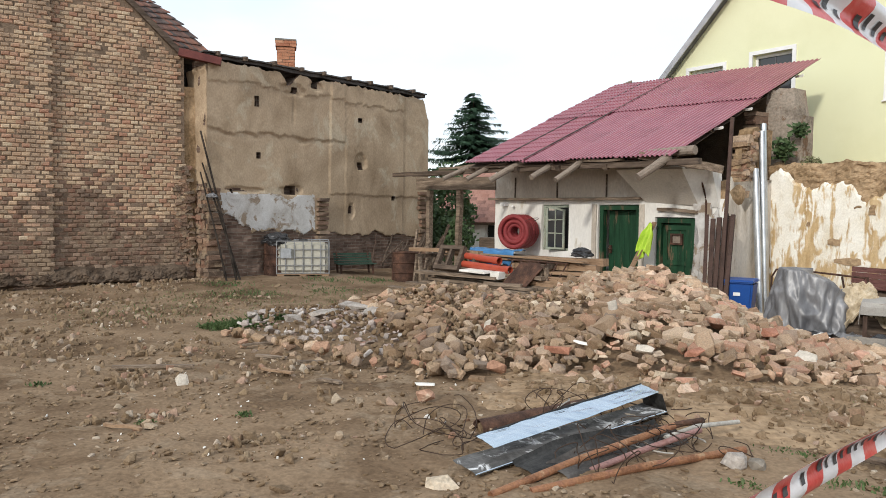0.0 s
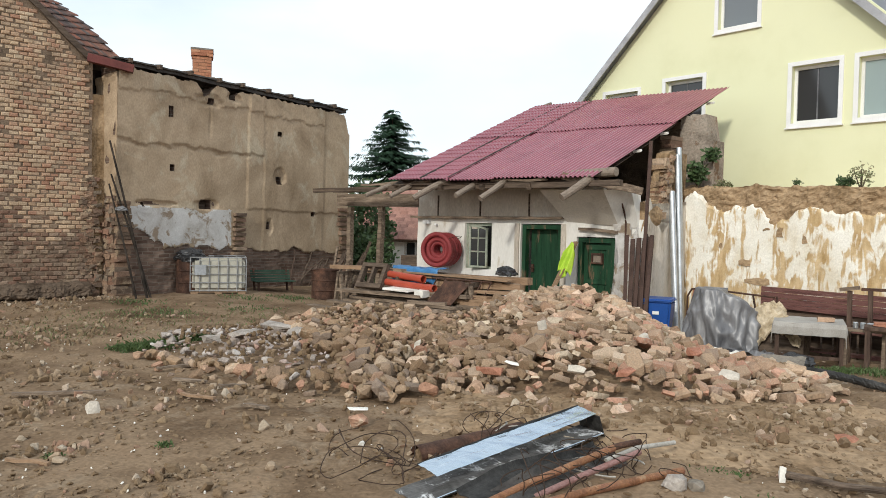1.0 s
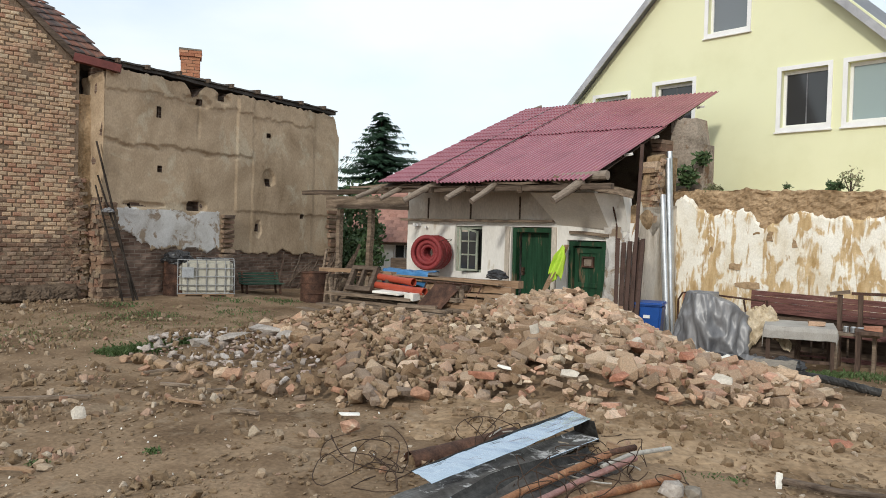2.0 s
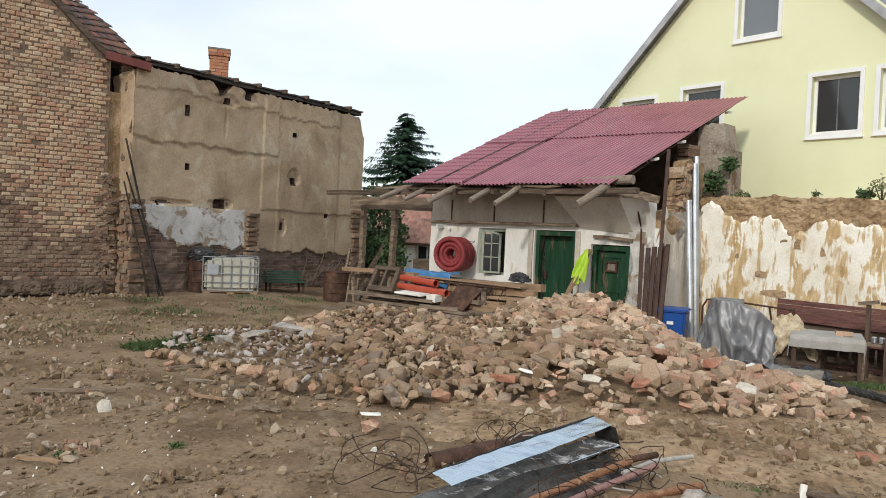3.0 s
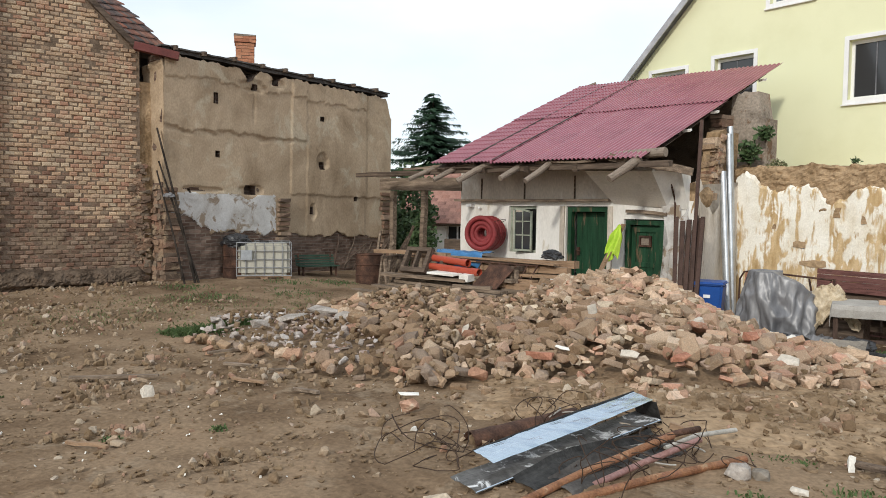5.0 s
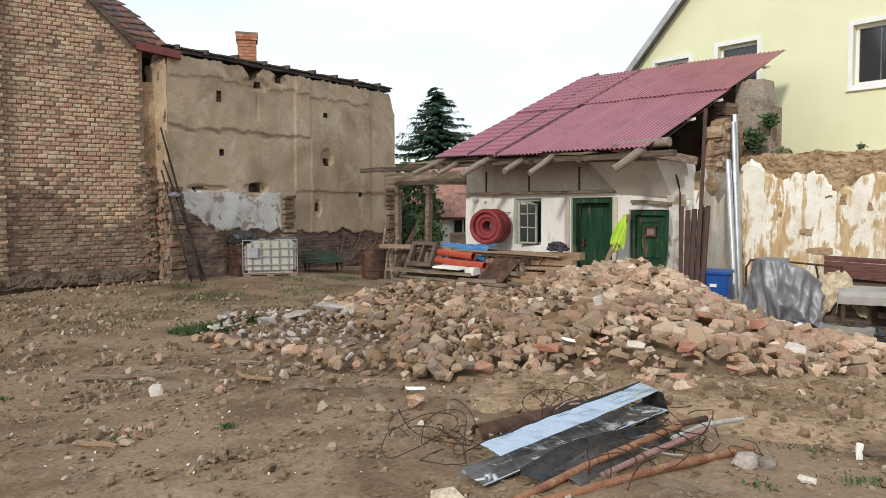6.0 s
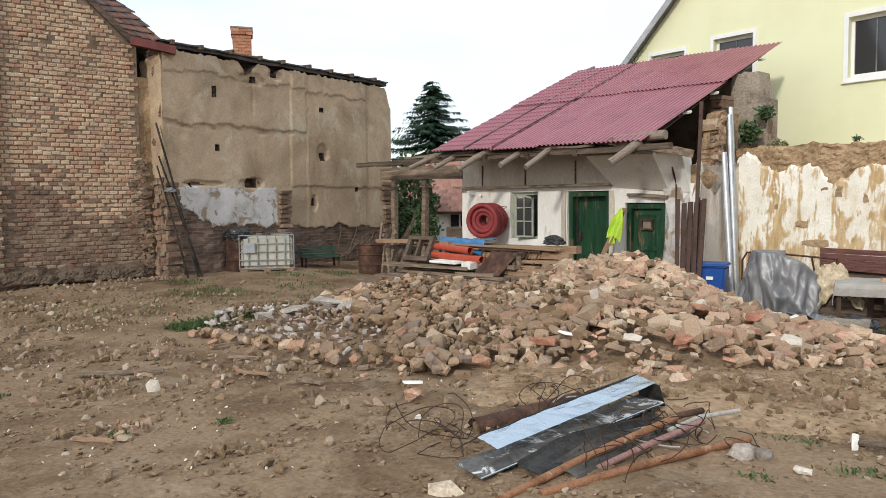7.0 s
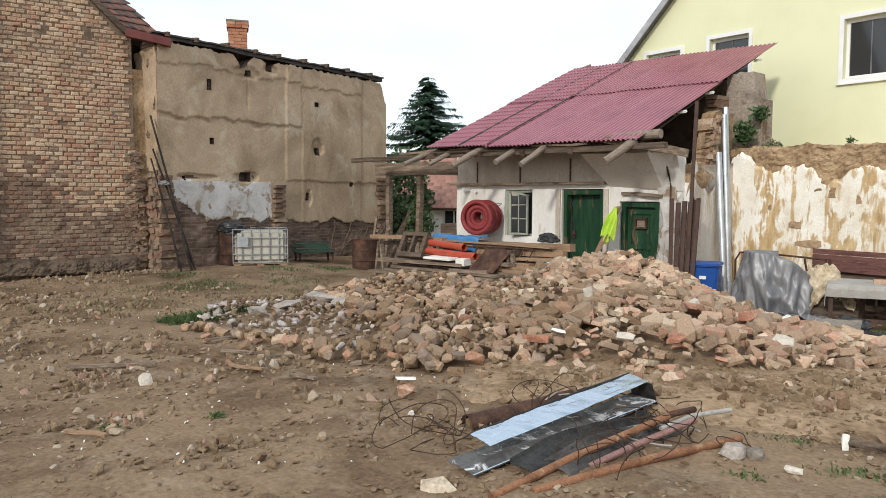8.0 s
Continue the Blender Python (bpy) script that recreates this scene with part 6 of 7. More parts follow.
sheet(bm, sacking_at, 60, 44, 0.008)
single("sacking", bm, CREASED, pose(4.98, 9.7, 0.0, 0, 0, -30), label="heap of creased yellowish sacking behind a table", category="sacking")
bm = bmesh.new()
box(bm, -0.35, 0.35, -0.2, 0.2, 0.0, 0.45, jit=0.02)
single("crate", bm, WOODDARK, pose(4.98, 9.75, ground_z(5, 9.7), 0, 0, -35), label="dark crate under yellowish sacking", category="crate")

# red settle with turned spindles along the wall
settle = holder("settle", pose(6.1, 10.35, 0, 0, 0, -52), label="dark red boarded settle with a row of spindles", category="bench")
for k in range(4):
    bm = bmesh.new()
    bar(bm, (-1.25, 0.1, 0.62 + k * 0.085), (1.4, 0.1, 0.6 + k * 0.085), 0.03, 0.078, 0.003, 5)
    part("back_board", bm, REDWOOD, settle)
bm = bmesh.new()
box(bm, -1.2, 1.35, -0.35, 0.1, 0.38, 0.42)
part("seat", bm, REDWOOD, settle)
for k in range(15):
    bm = bmesh.new()
    x = -1.1 + k * 0.17
    rod(bm, [(x, -0.3, 0.0), (x, -0.3, 0.12), (x, -0.3, 0.3), (x, -0.3, 0.38)], 0.016, 8)
    part("spindle", bm, WOODDARK, settle)
bm = bmesh.new()
bar(bm, (-1.2, -0.3, 0.06), (1.35, -0.3, 0.06), 0.05, 0.06)
part("rail", bm, REDWOOD, settle)
for x, h in ((-1.2, 0.6), (1.35, 0.95)):
    bm = bmesh.new()
    bar(bm, (x, 0.14, 0), (x, 0.14, h), 0.06, 0.06)
    part("post", bm, REDWOOD, settle)
bm = bmesh.new()
box(bm, -1.2, 1.3, 0.16, 0.26, 0.0, 0.6)
single("dark_boarding", bm, WOODDARK, settle.matrix_world.copy(), label="dark boarding behind the settle", category="boards")
# rack with upright posts and a second table at the right
rack = holder("work_stand", pose(6.05, 9.35, 0, 0, 0, -40), label="rough wooden stand with posts and rail", category="stand")
for x, h in ((-0.28, 1.0), (-0.03, 1.02), (0.75, 1.02)):
    bm = bmesh.new()
    bar(bm, (x, 0, 0), (x, 0, h), 0.055, 0.055, 0.004)
    part("post", bm, BROWNWOOD, rack)
bm = bmesh.new()
bar(bm, (-0.14, 0, 1.03), (1.2, 0, 1.06), 0.05, 0.04)
part("rail", bm, RUST, rack)
bm = bmesh.new()
bar(bm, (-0.4, 0, 1.01), (-0.17, 0, 1.05), 0.12, 0.05)
part("block", bm, WOOD, rack)
t2 = holder("side_table", pose(5.98, 8.75, ground_z(5.98, 8.75), 0, 0, -30), label="dark wooden side table with clutter", category="table")
bm = bmesh.new()
box(bm, -0.32, 0.7, -0.22, 0.22, 0.5, 0.54)
part("tabletop", bm, BROWNWOOD, t2)
for x in (-0.28, 0.66):
    for y in (-0.18, 0.18):
        bm = bmesh.new()
        bar(bm, (x, y, 0), (x, y, 0.5), 0.06, 0.06)
        part("leg", bm, BROWNWOOD, t2)
for k in range(3):
    bm = bmesh.new()
    rod(bm, [(0.32 + 0.2 * math.cos(t), 0.02 + 0.2 * math.sin(t), 0.585 + 0.085 * k) for t in [2 * math.pi * i / 24 for i in range(25)]], 0.045, 8, caps=False)
    single("tyre", bm, BLACKBAG, t2.matrix_world.copy(), label="small worn black tyre stacked on a table", category="tyre", group="tyres")
bm = bmesh.new()
box(bm, -0.22, -0.02, -0.1, 0.05, 0.545, 0.6, jit=0.01)
single("brick", bm, REDBRICK, t2.matrix_world.copy(), label="orange brick lying on the side table", category="brick")
for k in range(4):
    bm = bmesh.new()
    r = rng.uniform(0.03, 0.05)
    lathe(bm, [(r, 0), (r, 0.07), (r * 0.8, 0.08)], 14)
    single("tin", bm, GALV, pose(5.72 + k * 0.07, 9.15 - k * 0.05, ground_z(5.7, 9.1) + 0.5), label="small grey tin on a shelf", category="tin", group="tins")
bm = bmesh.new()
box(bm, -0.25, 0.3, -0.12, 0.12, 0.46, 0.49)
box(bm, -0.22, -0.18, -0.1, 0.1, 0, 0.46)
box(bm, 0.22, 0.26, -0.1, 0.1, 0, 0.46)
single("low_shelf", bm, WOOD, pose(5.8, 9.1, ground_z(5.8, 9.1), 0, 0, -35), label="grey wooden shelf holding tins", category="shelf")

# flat sheets and mats in front of the table
bm = bmesh.new()
sheet(bm, lambda u, v: Vector((-0.25 + 0.5 * u + 0.1 * v, -0.2 + 0.5 * v, 0.05 + 0.14 * v + 0.02 * noise.noise(Vector((u * 5, v * 5, 2))))), 14, 10, 0.015)
single("cement_sheet", bm, CONCRETE, pose(4.25, 8.15, ground_z(4.25, 8.15), 0, 0, -20), label="broken grey cement sheet lying on rubble", category="sheet")
bm = bmesh.new()


def hose_line(k):
    t = k / 22
    return Vector((3.9 + 1.1 * t, 8.0 - 0.75 * t + 0.12 * math.sin(t * 5), 0.14 + 0.07 * math.sin(t * 3.1)))


rod(bm, [hose_line(k * 0.25) for k in range(89)], 0.045, 12, wob=0.12)
single("ribbed_hose", bm, TIN, label="ribbed dark grey flexible duct on the ground", category="hose")
crumpled("dark_rag", (4.75, 8.75, ground_z(4.75, 8.7) + 0.08), 0.2, BLACKBAG, "crumpled black rag under the table", "rag", 1.3, 0.6, 17)

# ---- foreground scrap ----
scrap_z = ground_z(0.8, 4.2)


def gutter_sheet(name, p0, p1, w, rise, mat, lab, nu=30, curl=0.12, bend=0.02):
    """A long folded strip of sheet metal from p0 to p1, width w sideways, with a raised lip."""
    p0, p1 = Vector(p0), Vector(p1)
    d = (p1 - p0).normalized()
    sd = Vector((d.y, -d.x, 0)).normalized()
    bm = bmesh.new()

    def at(u, v):
        c = p0.lerp(p1, u) + sd * (w * (v - 0.5))
        z = rise * (0.5 - v) + (curl * max(0, 0.12 - v) * 2.5) - curl * max(0, v - 0.88) * 3 + bend * math.sin(u * 5 + v * 2) + 0.008 * noise.noise(Vector((u * 9, v * 4, p0.x)))
        return c + Vector((0, 0, z))

    sheet(bm, at, nu, 12, 0.003)
    return single(name, bm, mat, smooth=False, label=lab, category="sheet metal", group="scrap sheet metal")


gutter_sheet("zinc_flashing", (0.215, 3.66, 0.285), (1.39, 4.9, 0.375), 0.165, 0.03, ZINC, "bright bluish zinc flashing strip lying on scrap", curl=0.01, bend=0.003)
gutter_sheet("tarred_sheet", (0.105, 3.49, 0.175), (1.42, 4.86, 0.24), 0.21, 0.02, TINGREY, "dark tarred tin strip flecked with white", curl=0.03, bend=0.008)
# lower sheet fills the shaded space below the strip with near-black colour
gutter_sheet("tarred_sheet", (0.46, 3.5, 0.15), (1.46, 4.58, 0.185), 0.2, 0.05, TIN, "creased tin sheet, blackened for the shade under brighter scrap", bend=0.04)
for a, b, r, mat, lab in (((0.155, 3.717, 0.304), (1.33, 4.957, 0.394), 0.006, TIN, "dark folded seam along zinc flashing"), ((0.18, 3.417, 0.163), (1.495, 4.787, 0.228), 0.006, ZINC, "bright bent edge of a tin strip")):
    bm = bmesh.new()
    rod(bm, [a, Vector(a).lerp(Vector(b), 0.5) + Vector((0, 0, 0.008)), b], r, 6)
    single("metal_seam", bm, mat, label=lab, category="sheet metal", group="scrap sheet metal")
# added dark sheet in place of the shade and rusty debris below the pipes
gutter_sheet("rust_and_shade_sheet", (0.66, 3.54, 0.14), (1.5, 4.42, 0.175), 0.2, 0.04, TARSHADE, "crumpled dark sheet for the shade and rusty debris under scrap pipes", bend=0.03)
bm = bmesh.new()
gp, gq = Vector((0.12, 4.4, 0.13)), Vector((0.9, 5.0, 0.16))
gd = (gq - gp).normalized()
gs = Vector((gd.y, -gd.x, 0))
sheet(bm, lambda u, v: gp.lerp(gq, u) + gs * 0.075 * math.cos(math.pi * v) + Vector((0, 0, 0.085 * math.sin(math.pi * v) + 0.006 * noise.noise(Vector((u * 8, v * 3, 0))))), 20, 10, 0.004)
single("dark_gutter", bm, RUST, smooth=True, label="rust-brown half-round gutter length on soil", category="sheet metal", group="scrap sheet metal")
bm = bmesh.new()
sheet(bm, lambda u, v: Vector((1.33 + 0.05 * v + 0.14 * u, 4.98 - 0.16 * u + 0.02 * v, 0.35 - 0.2 * v + 0.04 * u * v)), 6, 8, 0.003)
single("folded_tin", bm, TIN, label="folded black end of a tin strip", category="sheet metal", group="scrap sheet metal")
for pts, r, mat, lab in ((((0.28, 3.2, 0.13), (0.8, 3.72, 0.19), (1.46, 4.3, 0.26)), 0.024, RUSTPIPE, "rusty orange steel pipe lying on the soil"),
                         (((0.8, 3.62, 0.13), (1.2, 3.92, 0.2), (1.62, 4.23, 0.26)), 0.02, PINKPIPE, "thin oxide-red steel pipe"),
                         (((0.5, 3.29, 0.13), (1.2, 3.74, 0.16), (1.9, 4.2, 0.15)), 0.025, RUSTPIPE, "long rusty steel pipe lying on the soil"),
                         (((1.38, 4.15, 0.22), (1.62, 4.32, 0.26), (1.95, 4.55, 0.24)), 0.016, CABLE, "thin grey steel tube in the scrap"),
                         (((1.3, 4.32, 0.2), (1.55, 4.45, 0.24), (1.72, 4.62, 0.22)), 0.022, RUST, "short rusty tube in the scrap")):
    bm = bmesh.new()
    rod(bm, pts, r, 14)
    single("steel_pipe", bm, mat, label=lab, category="pipe", group="scrap pipes")
bm = bmesh.new()
box(bm, -0.1, 0.1, -0.025, 0.025, 0, 0.03, jit=0.01)
single("wood_stub", bm, WOODPALE, pose(1.62, 4.62, 0.2, 0, 10, -20), label="splintered pale wood stub among scrap pipes", category="wood")
for n in range(29):
    bm = bmesh.new()
    if n > 21:
        c = Vector((rng.uniform(0.7, 1.5), 0, 0.12))
        c.y = 2.85 + 0.9 * c.x + rng.uniform(-0.12, 0.1)
    elif n % 3:
        c = Vector((rng.uniform(-0.3, 0.25), rng.uniform(3.8, 4.7), 0.12)) if n % 2 else Vector((rng.uniform(0.3, 1.6), rng.uniform(4.75, 5.2), 0.12))
    else:
        c = Vector((rng.uniform(1.2, 1.9), rng.uniform(3.9, 4.7), 0.12))
    R = rng.uniform(0.1, 0.3)
    ph, squash = rng.uniform(0, 6.3), rng.uniform(0.3, 0.9)
    hgt, k0 = rng.uniform(0.03, 0.24), rng.uniform(0, 9)
    pts = []
    for k in range(26):
        a = ph + k / 25 * (4.2 + 1.4 * math.sin(n * 2.7))
        q = c + Vector((math.cos(a) * R, math.sin(a) * R * squash, 0)) + Vector((noise.noise(Vector((k * 0.13, k0, 0))), noise.noise(Vector((k * 0.13, k0, 5))), 0)) * 0.2
        q.z = ground_z(q.x, q.y) + 0.02 + hgt * abs(math.sin(k / 25 * math.pi * 1.5 + n))
        pts.append(q)
    rod(bm, pts, 0.0034 if n % 8 or n > 21 else 0.0055, 6)
    single("wire", bm, CABLE if n % 16 == 0 else WIRE, label="bent loose wire lying over scrap" if n % 16 else "curled grey cable lying on soil", category="wire", group="scrap wires")


def lump_mesh(seed, sx, sy, sz, n=16, flat=0.75):
    """An angular convex stone."""
    r = random.Random(seed)
    bm = bmesh.new()
    for _ in range(n):
        v = Vector((r.uniform(-1, 1), r.uniform(-1, 1), r.uniform(-1, 1)))
        m = max(abs(v.x), abs(v.y), abs(v.z))
        v = v / m * r.uniform(flat, 1)
        bm.verts.new((v.x * sx, v.y * sy, v.z * sz))
    res = bmesh.ops.convex_hull(bm, input=bm.verts[:])
    junk = list({e for e in res["geom_interior"] + res["geom_unused"] if isinstance(e, bmesh.types.BMVert)})
    bmesh.ops.delete(bm, geom=junk, context="VERTS")
    bmesh.ops.recalc_face_normals(bm, faces=bm.faces)
    return bm


def stone(name, seed, x, y, size, mat, lab, lift=0.3, rz=0.0, cat="stone"):
    bm = lump_mesh(seed, *size)
    return single(name, bm, mat, pose(x, y, ground_z(x, y) + size[2] * lift, rng.uniform(-12, 12), rng.uniform(-12, 12), rz), label=lab, category=cat)


stone("loose_brick", 1, -0.37, 5.16, (0.085, 0.06, 0.06), STONE, "dusty half brick on bare soil", 0.95, 10, "brick")
bm = lump_mesh(2, 0.085, 0.05, 0.014)
single("plaster_chip", bm, FOAM, pose(-0.38, 5.17, ground_z(-0.37, 5.16) + 0.15, 4, 6, 10), label="white plaster chip resting on a half brick", category="chip")
stone("plaster_chip", 3, -0.29, 4.66, (0.03, 0.02, 0.018), FOAM, "small white plaster chip on soil", 0.5, 30, "chip")
stone("grey_stone", 5, 1.77, 3.93, (0.085, 0.06, 0.055), GREYSTONE, "pale grey angular stone beside a rusty pipe", 0.6, -20)
stone("dark_slab", 6, 1.9, 3.93, (0.06, 0.045, 0.04), CONCRETE, "dark flat stone leaning by a grey one", 0.5, -50)
stone("white_stone", 7, -2.66, 5.52, (0.06, 0.035, 0.075), WHITESTONE, "pale pointed stone standing in the soil", 0.6, 30)
stone("tan_stone", 8, 0.0, 3.36, (0.11, 0.09, 0.05), STONE, "tan sandstone lump sunk in the soil", 0.1, 0)
stone("flat_stone", 9, 2.06, 3.74, (0.06, 0.04, 0.025), WHITESTONE, "pale flat stone on the soil", 0.5, -20)
stone("tile_shard", 10, 3.35, 6.75, (0.15, 0.1, 0.06), REDBRICK, "bright orange-red tile shard on rubble", 0.9, 30, "tile shard")
stone("loose_stone", 12, 3.0, 5.2, (0.07, 0.06, 0.07), STONE, "tan stone lying on bare earth", 0.5, 70)
stone("loose_stone", 13, 3.45, 5.05, (0.1, 0.07, 0.05), REDBRICK, "pinkish stone lying on bare earth", 0.5, 20)
stone("loose_stone", 14, 2.8, 5.0, (0.07, 0.09, 0.07), STONE, "grey-tan stone half sunk in earth", 0.5, 20)
bm = bmesh.new()
rod(bm, [(2.55, 4.15, 0.16), (2.85, 4.0, 0.14), (3.1, 3.95, 0.13), (3.5, 3.75, 0.12)], 0.025, 8, 0.02, wob=0.15)
single("dead_branch", bm, WOODDARK, label="dark dead branch lying on the soil", category="branch")
stone("white_shard", 15, 2.53, 4.15, (0.025, 0.03, 0.07), FOAM, "white shard at the end of a dead branch", 0.8, 10, "shard")
for x0, y0, x1, y1, w in ((-2.62, 4.22, -2.28, 4.12, 0.03), (-2.85, 7.4, -2.45, 7.75, 0.05), (-1.9, 6.5, -1.65, 6.6, 0.05), (-3.6, 5.95, -2.85, 6.15, 0.06), (-2.1, 6.05, -1.75, 5.9, 0.04), (-1.45, 5.75, -1.2, 5.6, 0.05), (-2.45, 6.8, -2.1, 6.75, 0.06)):
    bm = bmesh.new()
    bar(bm, (x0, y0, ground_z(x0, y0) + 0.035), (x1, y1, ground_z(x1, y1) + 0.035), w, 0.022, 0.006, 4)
    single("lath", bm, WOODPALE if w < 0.05 else WOOD, label="broken wooden lath lying on soil", category="lath", group="scattered laths")

bm = bmesh.new()


def spoil(u, v):
    x, y = -0.3 + 5.3 * u, 4.0 + 2.9 * v
    return Vector((x, y, spoil_z(x, y)))


def spoil_z(x, y):
    u, v = (x + 0.3) / 5.3, (y - 4.0) / 2.9
    edge = min(u, 1 - u, v, 1 - v) * 4
    mask = smooth(edge + 0.6 * noise.noise(Vector((x * 1.2, y * 1.2, 3))))
    return ground_z(x, y) - 0.05 + 0.085 * mask + 0.025 * noise.fractal(Vector((x * 3.5, y * 3.5, 2)), 0.7, 2.1, 4)


sheet(bm, spoil, 200, 110)
single("loose_earth", bm, LOOSE, smooth=True, label="loose pale earth spread before the rubble", category="earth", kind="structure")

# ---- barrier tape strung across the entrance ----
def tape(x0, y0, z0, sag, fold, seed):
    th = holder("barrier_tape", None, label="red and white printed barrier tape, slack and folded", category="barrier tape")
    p, d = Vector((x0, y0, z0)), Vector((0.648, 0.7616, 0)).normalized()
    n = Vector((d.y, -d.x, 0))

    def at(t, v):
        a = fold * (0.75 + 0.25 * math.sin(t * 2.3 + seed))
        y, z = 0.034 * (v - 0.5) * 2 * math.sin(a), 0.034 * (v - 0.5) * 2 * math.cos(a)
        if v > 0.5:
            y += 0.02 * (v - 0.5)
        return p + d * t + n * (y + 0.008 * math.sin(v * 6 + t * 5 + seed)) + Vector((0, 0, z - sag * (t - 1.2) * (t - 1.2) * 0.06 + 0.004 * math.sin(t * 9 + seed)))

    L = 0.066
    for k in range(-5, 25):
        bm = bmesh.new()
        sheet(bm, lambda u, v, k=k: at((k + u) * L + 0.25 * L * math.sin((v - 0.5) * 3.1), v), 6, 10)
        part("red_band" if k % 2 else "white_band", bm, TAPERED if k % 2 else TAPEWHITE, th, smooth=True)
    for k in range(-8, 44):
        r = random.Random(k * 7 + seed)
        if r.random() < 0.25:
            continue
        bm = bmesh.new()
        t0, w, v0 = k * 0.034, r.uniform(0.008, 0.02), r.uniform(0.3, 0.42)
        hgt = r.uniform(0.16, 0.3)
        sheet(bm, lambda u, v: at(t0 + w * u + 0.006 * v, v0 + hgt * v) - n * 0.0015, 3, 5)
        part("print_bar", bm, TAPEBLACK, th)
        bm = bmesh.new()
        sheet(bm, lambda u, v: at(t0 + w * u + 0.006 * v, v0 + hgt * v) + n * 0.0015, 3, 5)
        part("print_bar", bm, TAPEBLACK, th)
    return th


bm = bmesh.new()
rod(bm, [(1.9, 1.44, -0.1), (1.9, 1.44, 1.0), (1.905, 1.445, 2.05)], 0.012, 8)
single("stake", bm, RUST, label="thin rusty steel stake holding barrier tape", category="stake", group="tape stakes")
bm = bmesh.new()
rod(bm, [(1.882, 1.314, -0.1), (1.88, 1.314, 1.2), (1.884, 1.316, 2.1)], 0.012, 8)
single("stake", bm, RUST, label="thin rusty steel stake holding barrier tape", category="stake", group="tape stakes")
tape(0.871, 0.238, 1.315, 0.05, 0.3, 0.3)
tape(0.845, 0.095, 1.962, 0.05, -0.3, 1.7)

# ---- far away: spruce, shrubs, small house ----
tree = holder("spruce", pose(-2.2, 31.6, 0), label="dark green spruce standing beyond the yard", category="tree")
bm = bmesh.new()
rod(bm, [(0, 0, -0.2), (0.03, 0, 3), (0, 0, 6.75)], 0.16, 10, 0.015)
part("trunk", bm, BARK, tree)
tr = random.Random(5)
for tier in range(30):
    z = 0.7 + 5.95 * (tier / 29) ** 0.92
    reach = 4.3 * (1 - (z / 6.9)) ** 0.8 + 0.14
    bm = bmesh.new()
    for b in range(22 if tier < 22 else 11):
        a, zb = tr.uniform(0, 2 * math.pi), z + tr.uniform(-0.16, 0.16)
        ln = reach * tr.uniform(0.55, 1.12)
        d = Vector((math.cos(a), math.sin(a), 0))
        sd = Vector((-d.y, d.x, 0))
        for k in range(int(8 + ln * 12)):
            f = (k + tr.random()) / (8 + ln * 12)
            c = d * ln * f + Vector((0, 0, zb - 0.42 * ln * f + 0.26 * ln * f * f))
            for s in (-1, 1):
                w = (0.3 - 0.14 * f) * tr.uniform(0.6, 1.2)
                tip = c + (sd * s * tr.uniform(0.5, 1) + d * tr.uniform(0.4, 0.9)) * w + Vector((0, 0, -tr.uniform(0.02, 0.16)))
                q = (sd * 0.5 + d * -0.4) * 0.09
                bm.faces.new([bm.verts.new(x) for x in (c - q, tip, c + q + Vector((0, 0, 0.05)))])
    part("crown_tier", bm, NEEDLE, tree)


def bush(name, c, r, h, n, mat, lab, cat="shrub", seed=1, leaf=0.07):
    q = random.Random(seed)
    th = holder(name, pose(*c), label=lab, category=cat)
    bm = bmesh.new()
    for _ in range(6):
        a = q.uniform(0, 6.28)
        rod(bm, [(0, 0, 0), (math.cos(a) * r * 0.3, math.sin(a) * r * 0.3, h * 0.4), (math.cos(a) * r * 0.6, math.sin(a) * r * 0.6, h * 0.8)], 0.012, 5, 0.004)
    part("stem", bm, BARK, th)
    bm = bmesh.new()
    for _ in range(n):
        d = Vector((q.gauss(0, 1), q.gauss(0, 1), q.gauss(0, 1))).normalized() * q.uniform(0.55, 1.0)
        p = Vector((d.x * r, d.y * r, h * 0.55 + d.z * h * 0.45)) * (1 + 0.25 * noise.noise(d * 2 + Vector((seed, 0, 0))))
        e = Vector((q.uniform(-1, 1), q.uniform(-1, 1), q.uniform(-0.5, 1))).normalized()
        s = e.orthogonal().normalized()
        k = leaf * q.uniform(0.6, 1.4)
        bm.faces.new([bm.verts.new(x) for x in (p, p + e * k * 0.5 + s * k * 0.35, p + e * k, p + e * k * 0.5 - s * k * 0.35)])
    part("foliage", bm, mat, th)
    return th


bush("shrub", (-3.0, 20.5, 0), 0.9, 2.6, 2600, LEAF, "green leafy shrub seen through the porch", seed=2, leaf=0.13)
bush("shrub", (-1.75, 20.0, 0), 0.6, 1.5, 1400, LEAF, "low green shrub beyond the porch", seed=4, leaf=0.12)
bush("shrub", (-2.4, 24.0, 0), 1.0, 3.2, 2200, LEAF, "tall leafy shrub in the far garden", seed=6, leaf=0.16)
bush("elder_bush", tuple(RW @ Vector((-0.98, 0.2, 2.6))), 0.17, 0.42, 260, LEAF, "green bush growing beside grey masonry", seed=3, leaf=0.1)
bush("elder_bush", tuple(RW @ Vector((-0.82, 0.45, 3.0))), 0.12, 0.3, 140, LEAF, "leafy shoots on a masonry stub", seed=8, leaf=0.09)
bush("weed_clump", tuple(RW @ Vector((1.45, 0.3, 2.48))), 0.12, 0.2, 200, LEAF, "dark green weed clump on the terrace edge", "weed", 9, 0.06)
bush("dry_weed", tuple(RW @ Vector((1.66, 0.35, 2.46))), 0.2, 0.42, 200, DRYGRASS, "dry grey-green weed on the terrace edge", "weed", 12, 0.05)
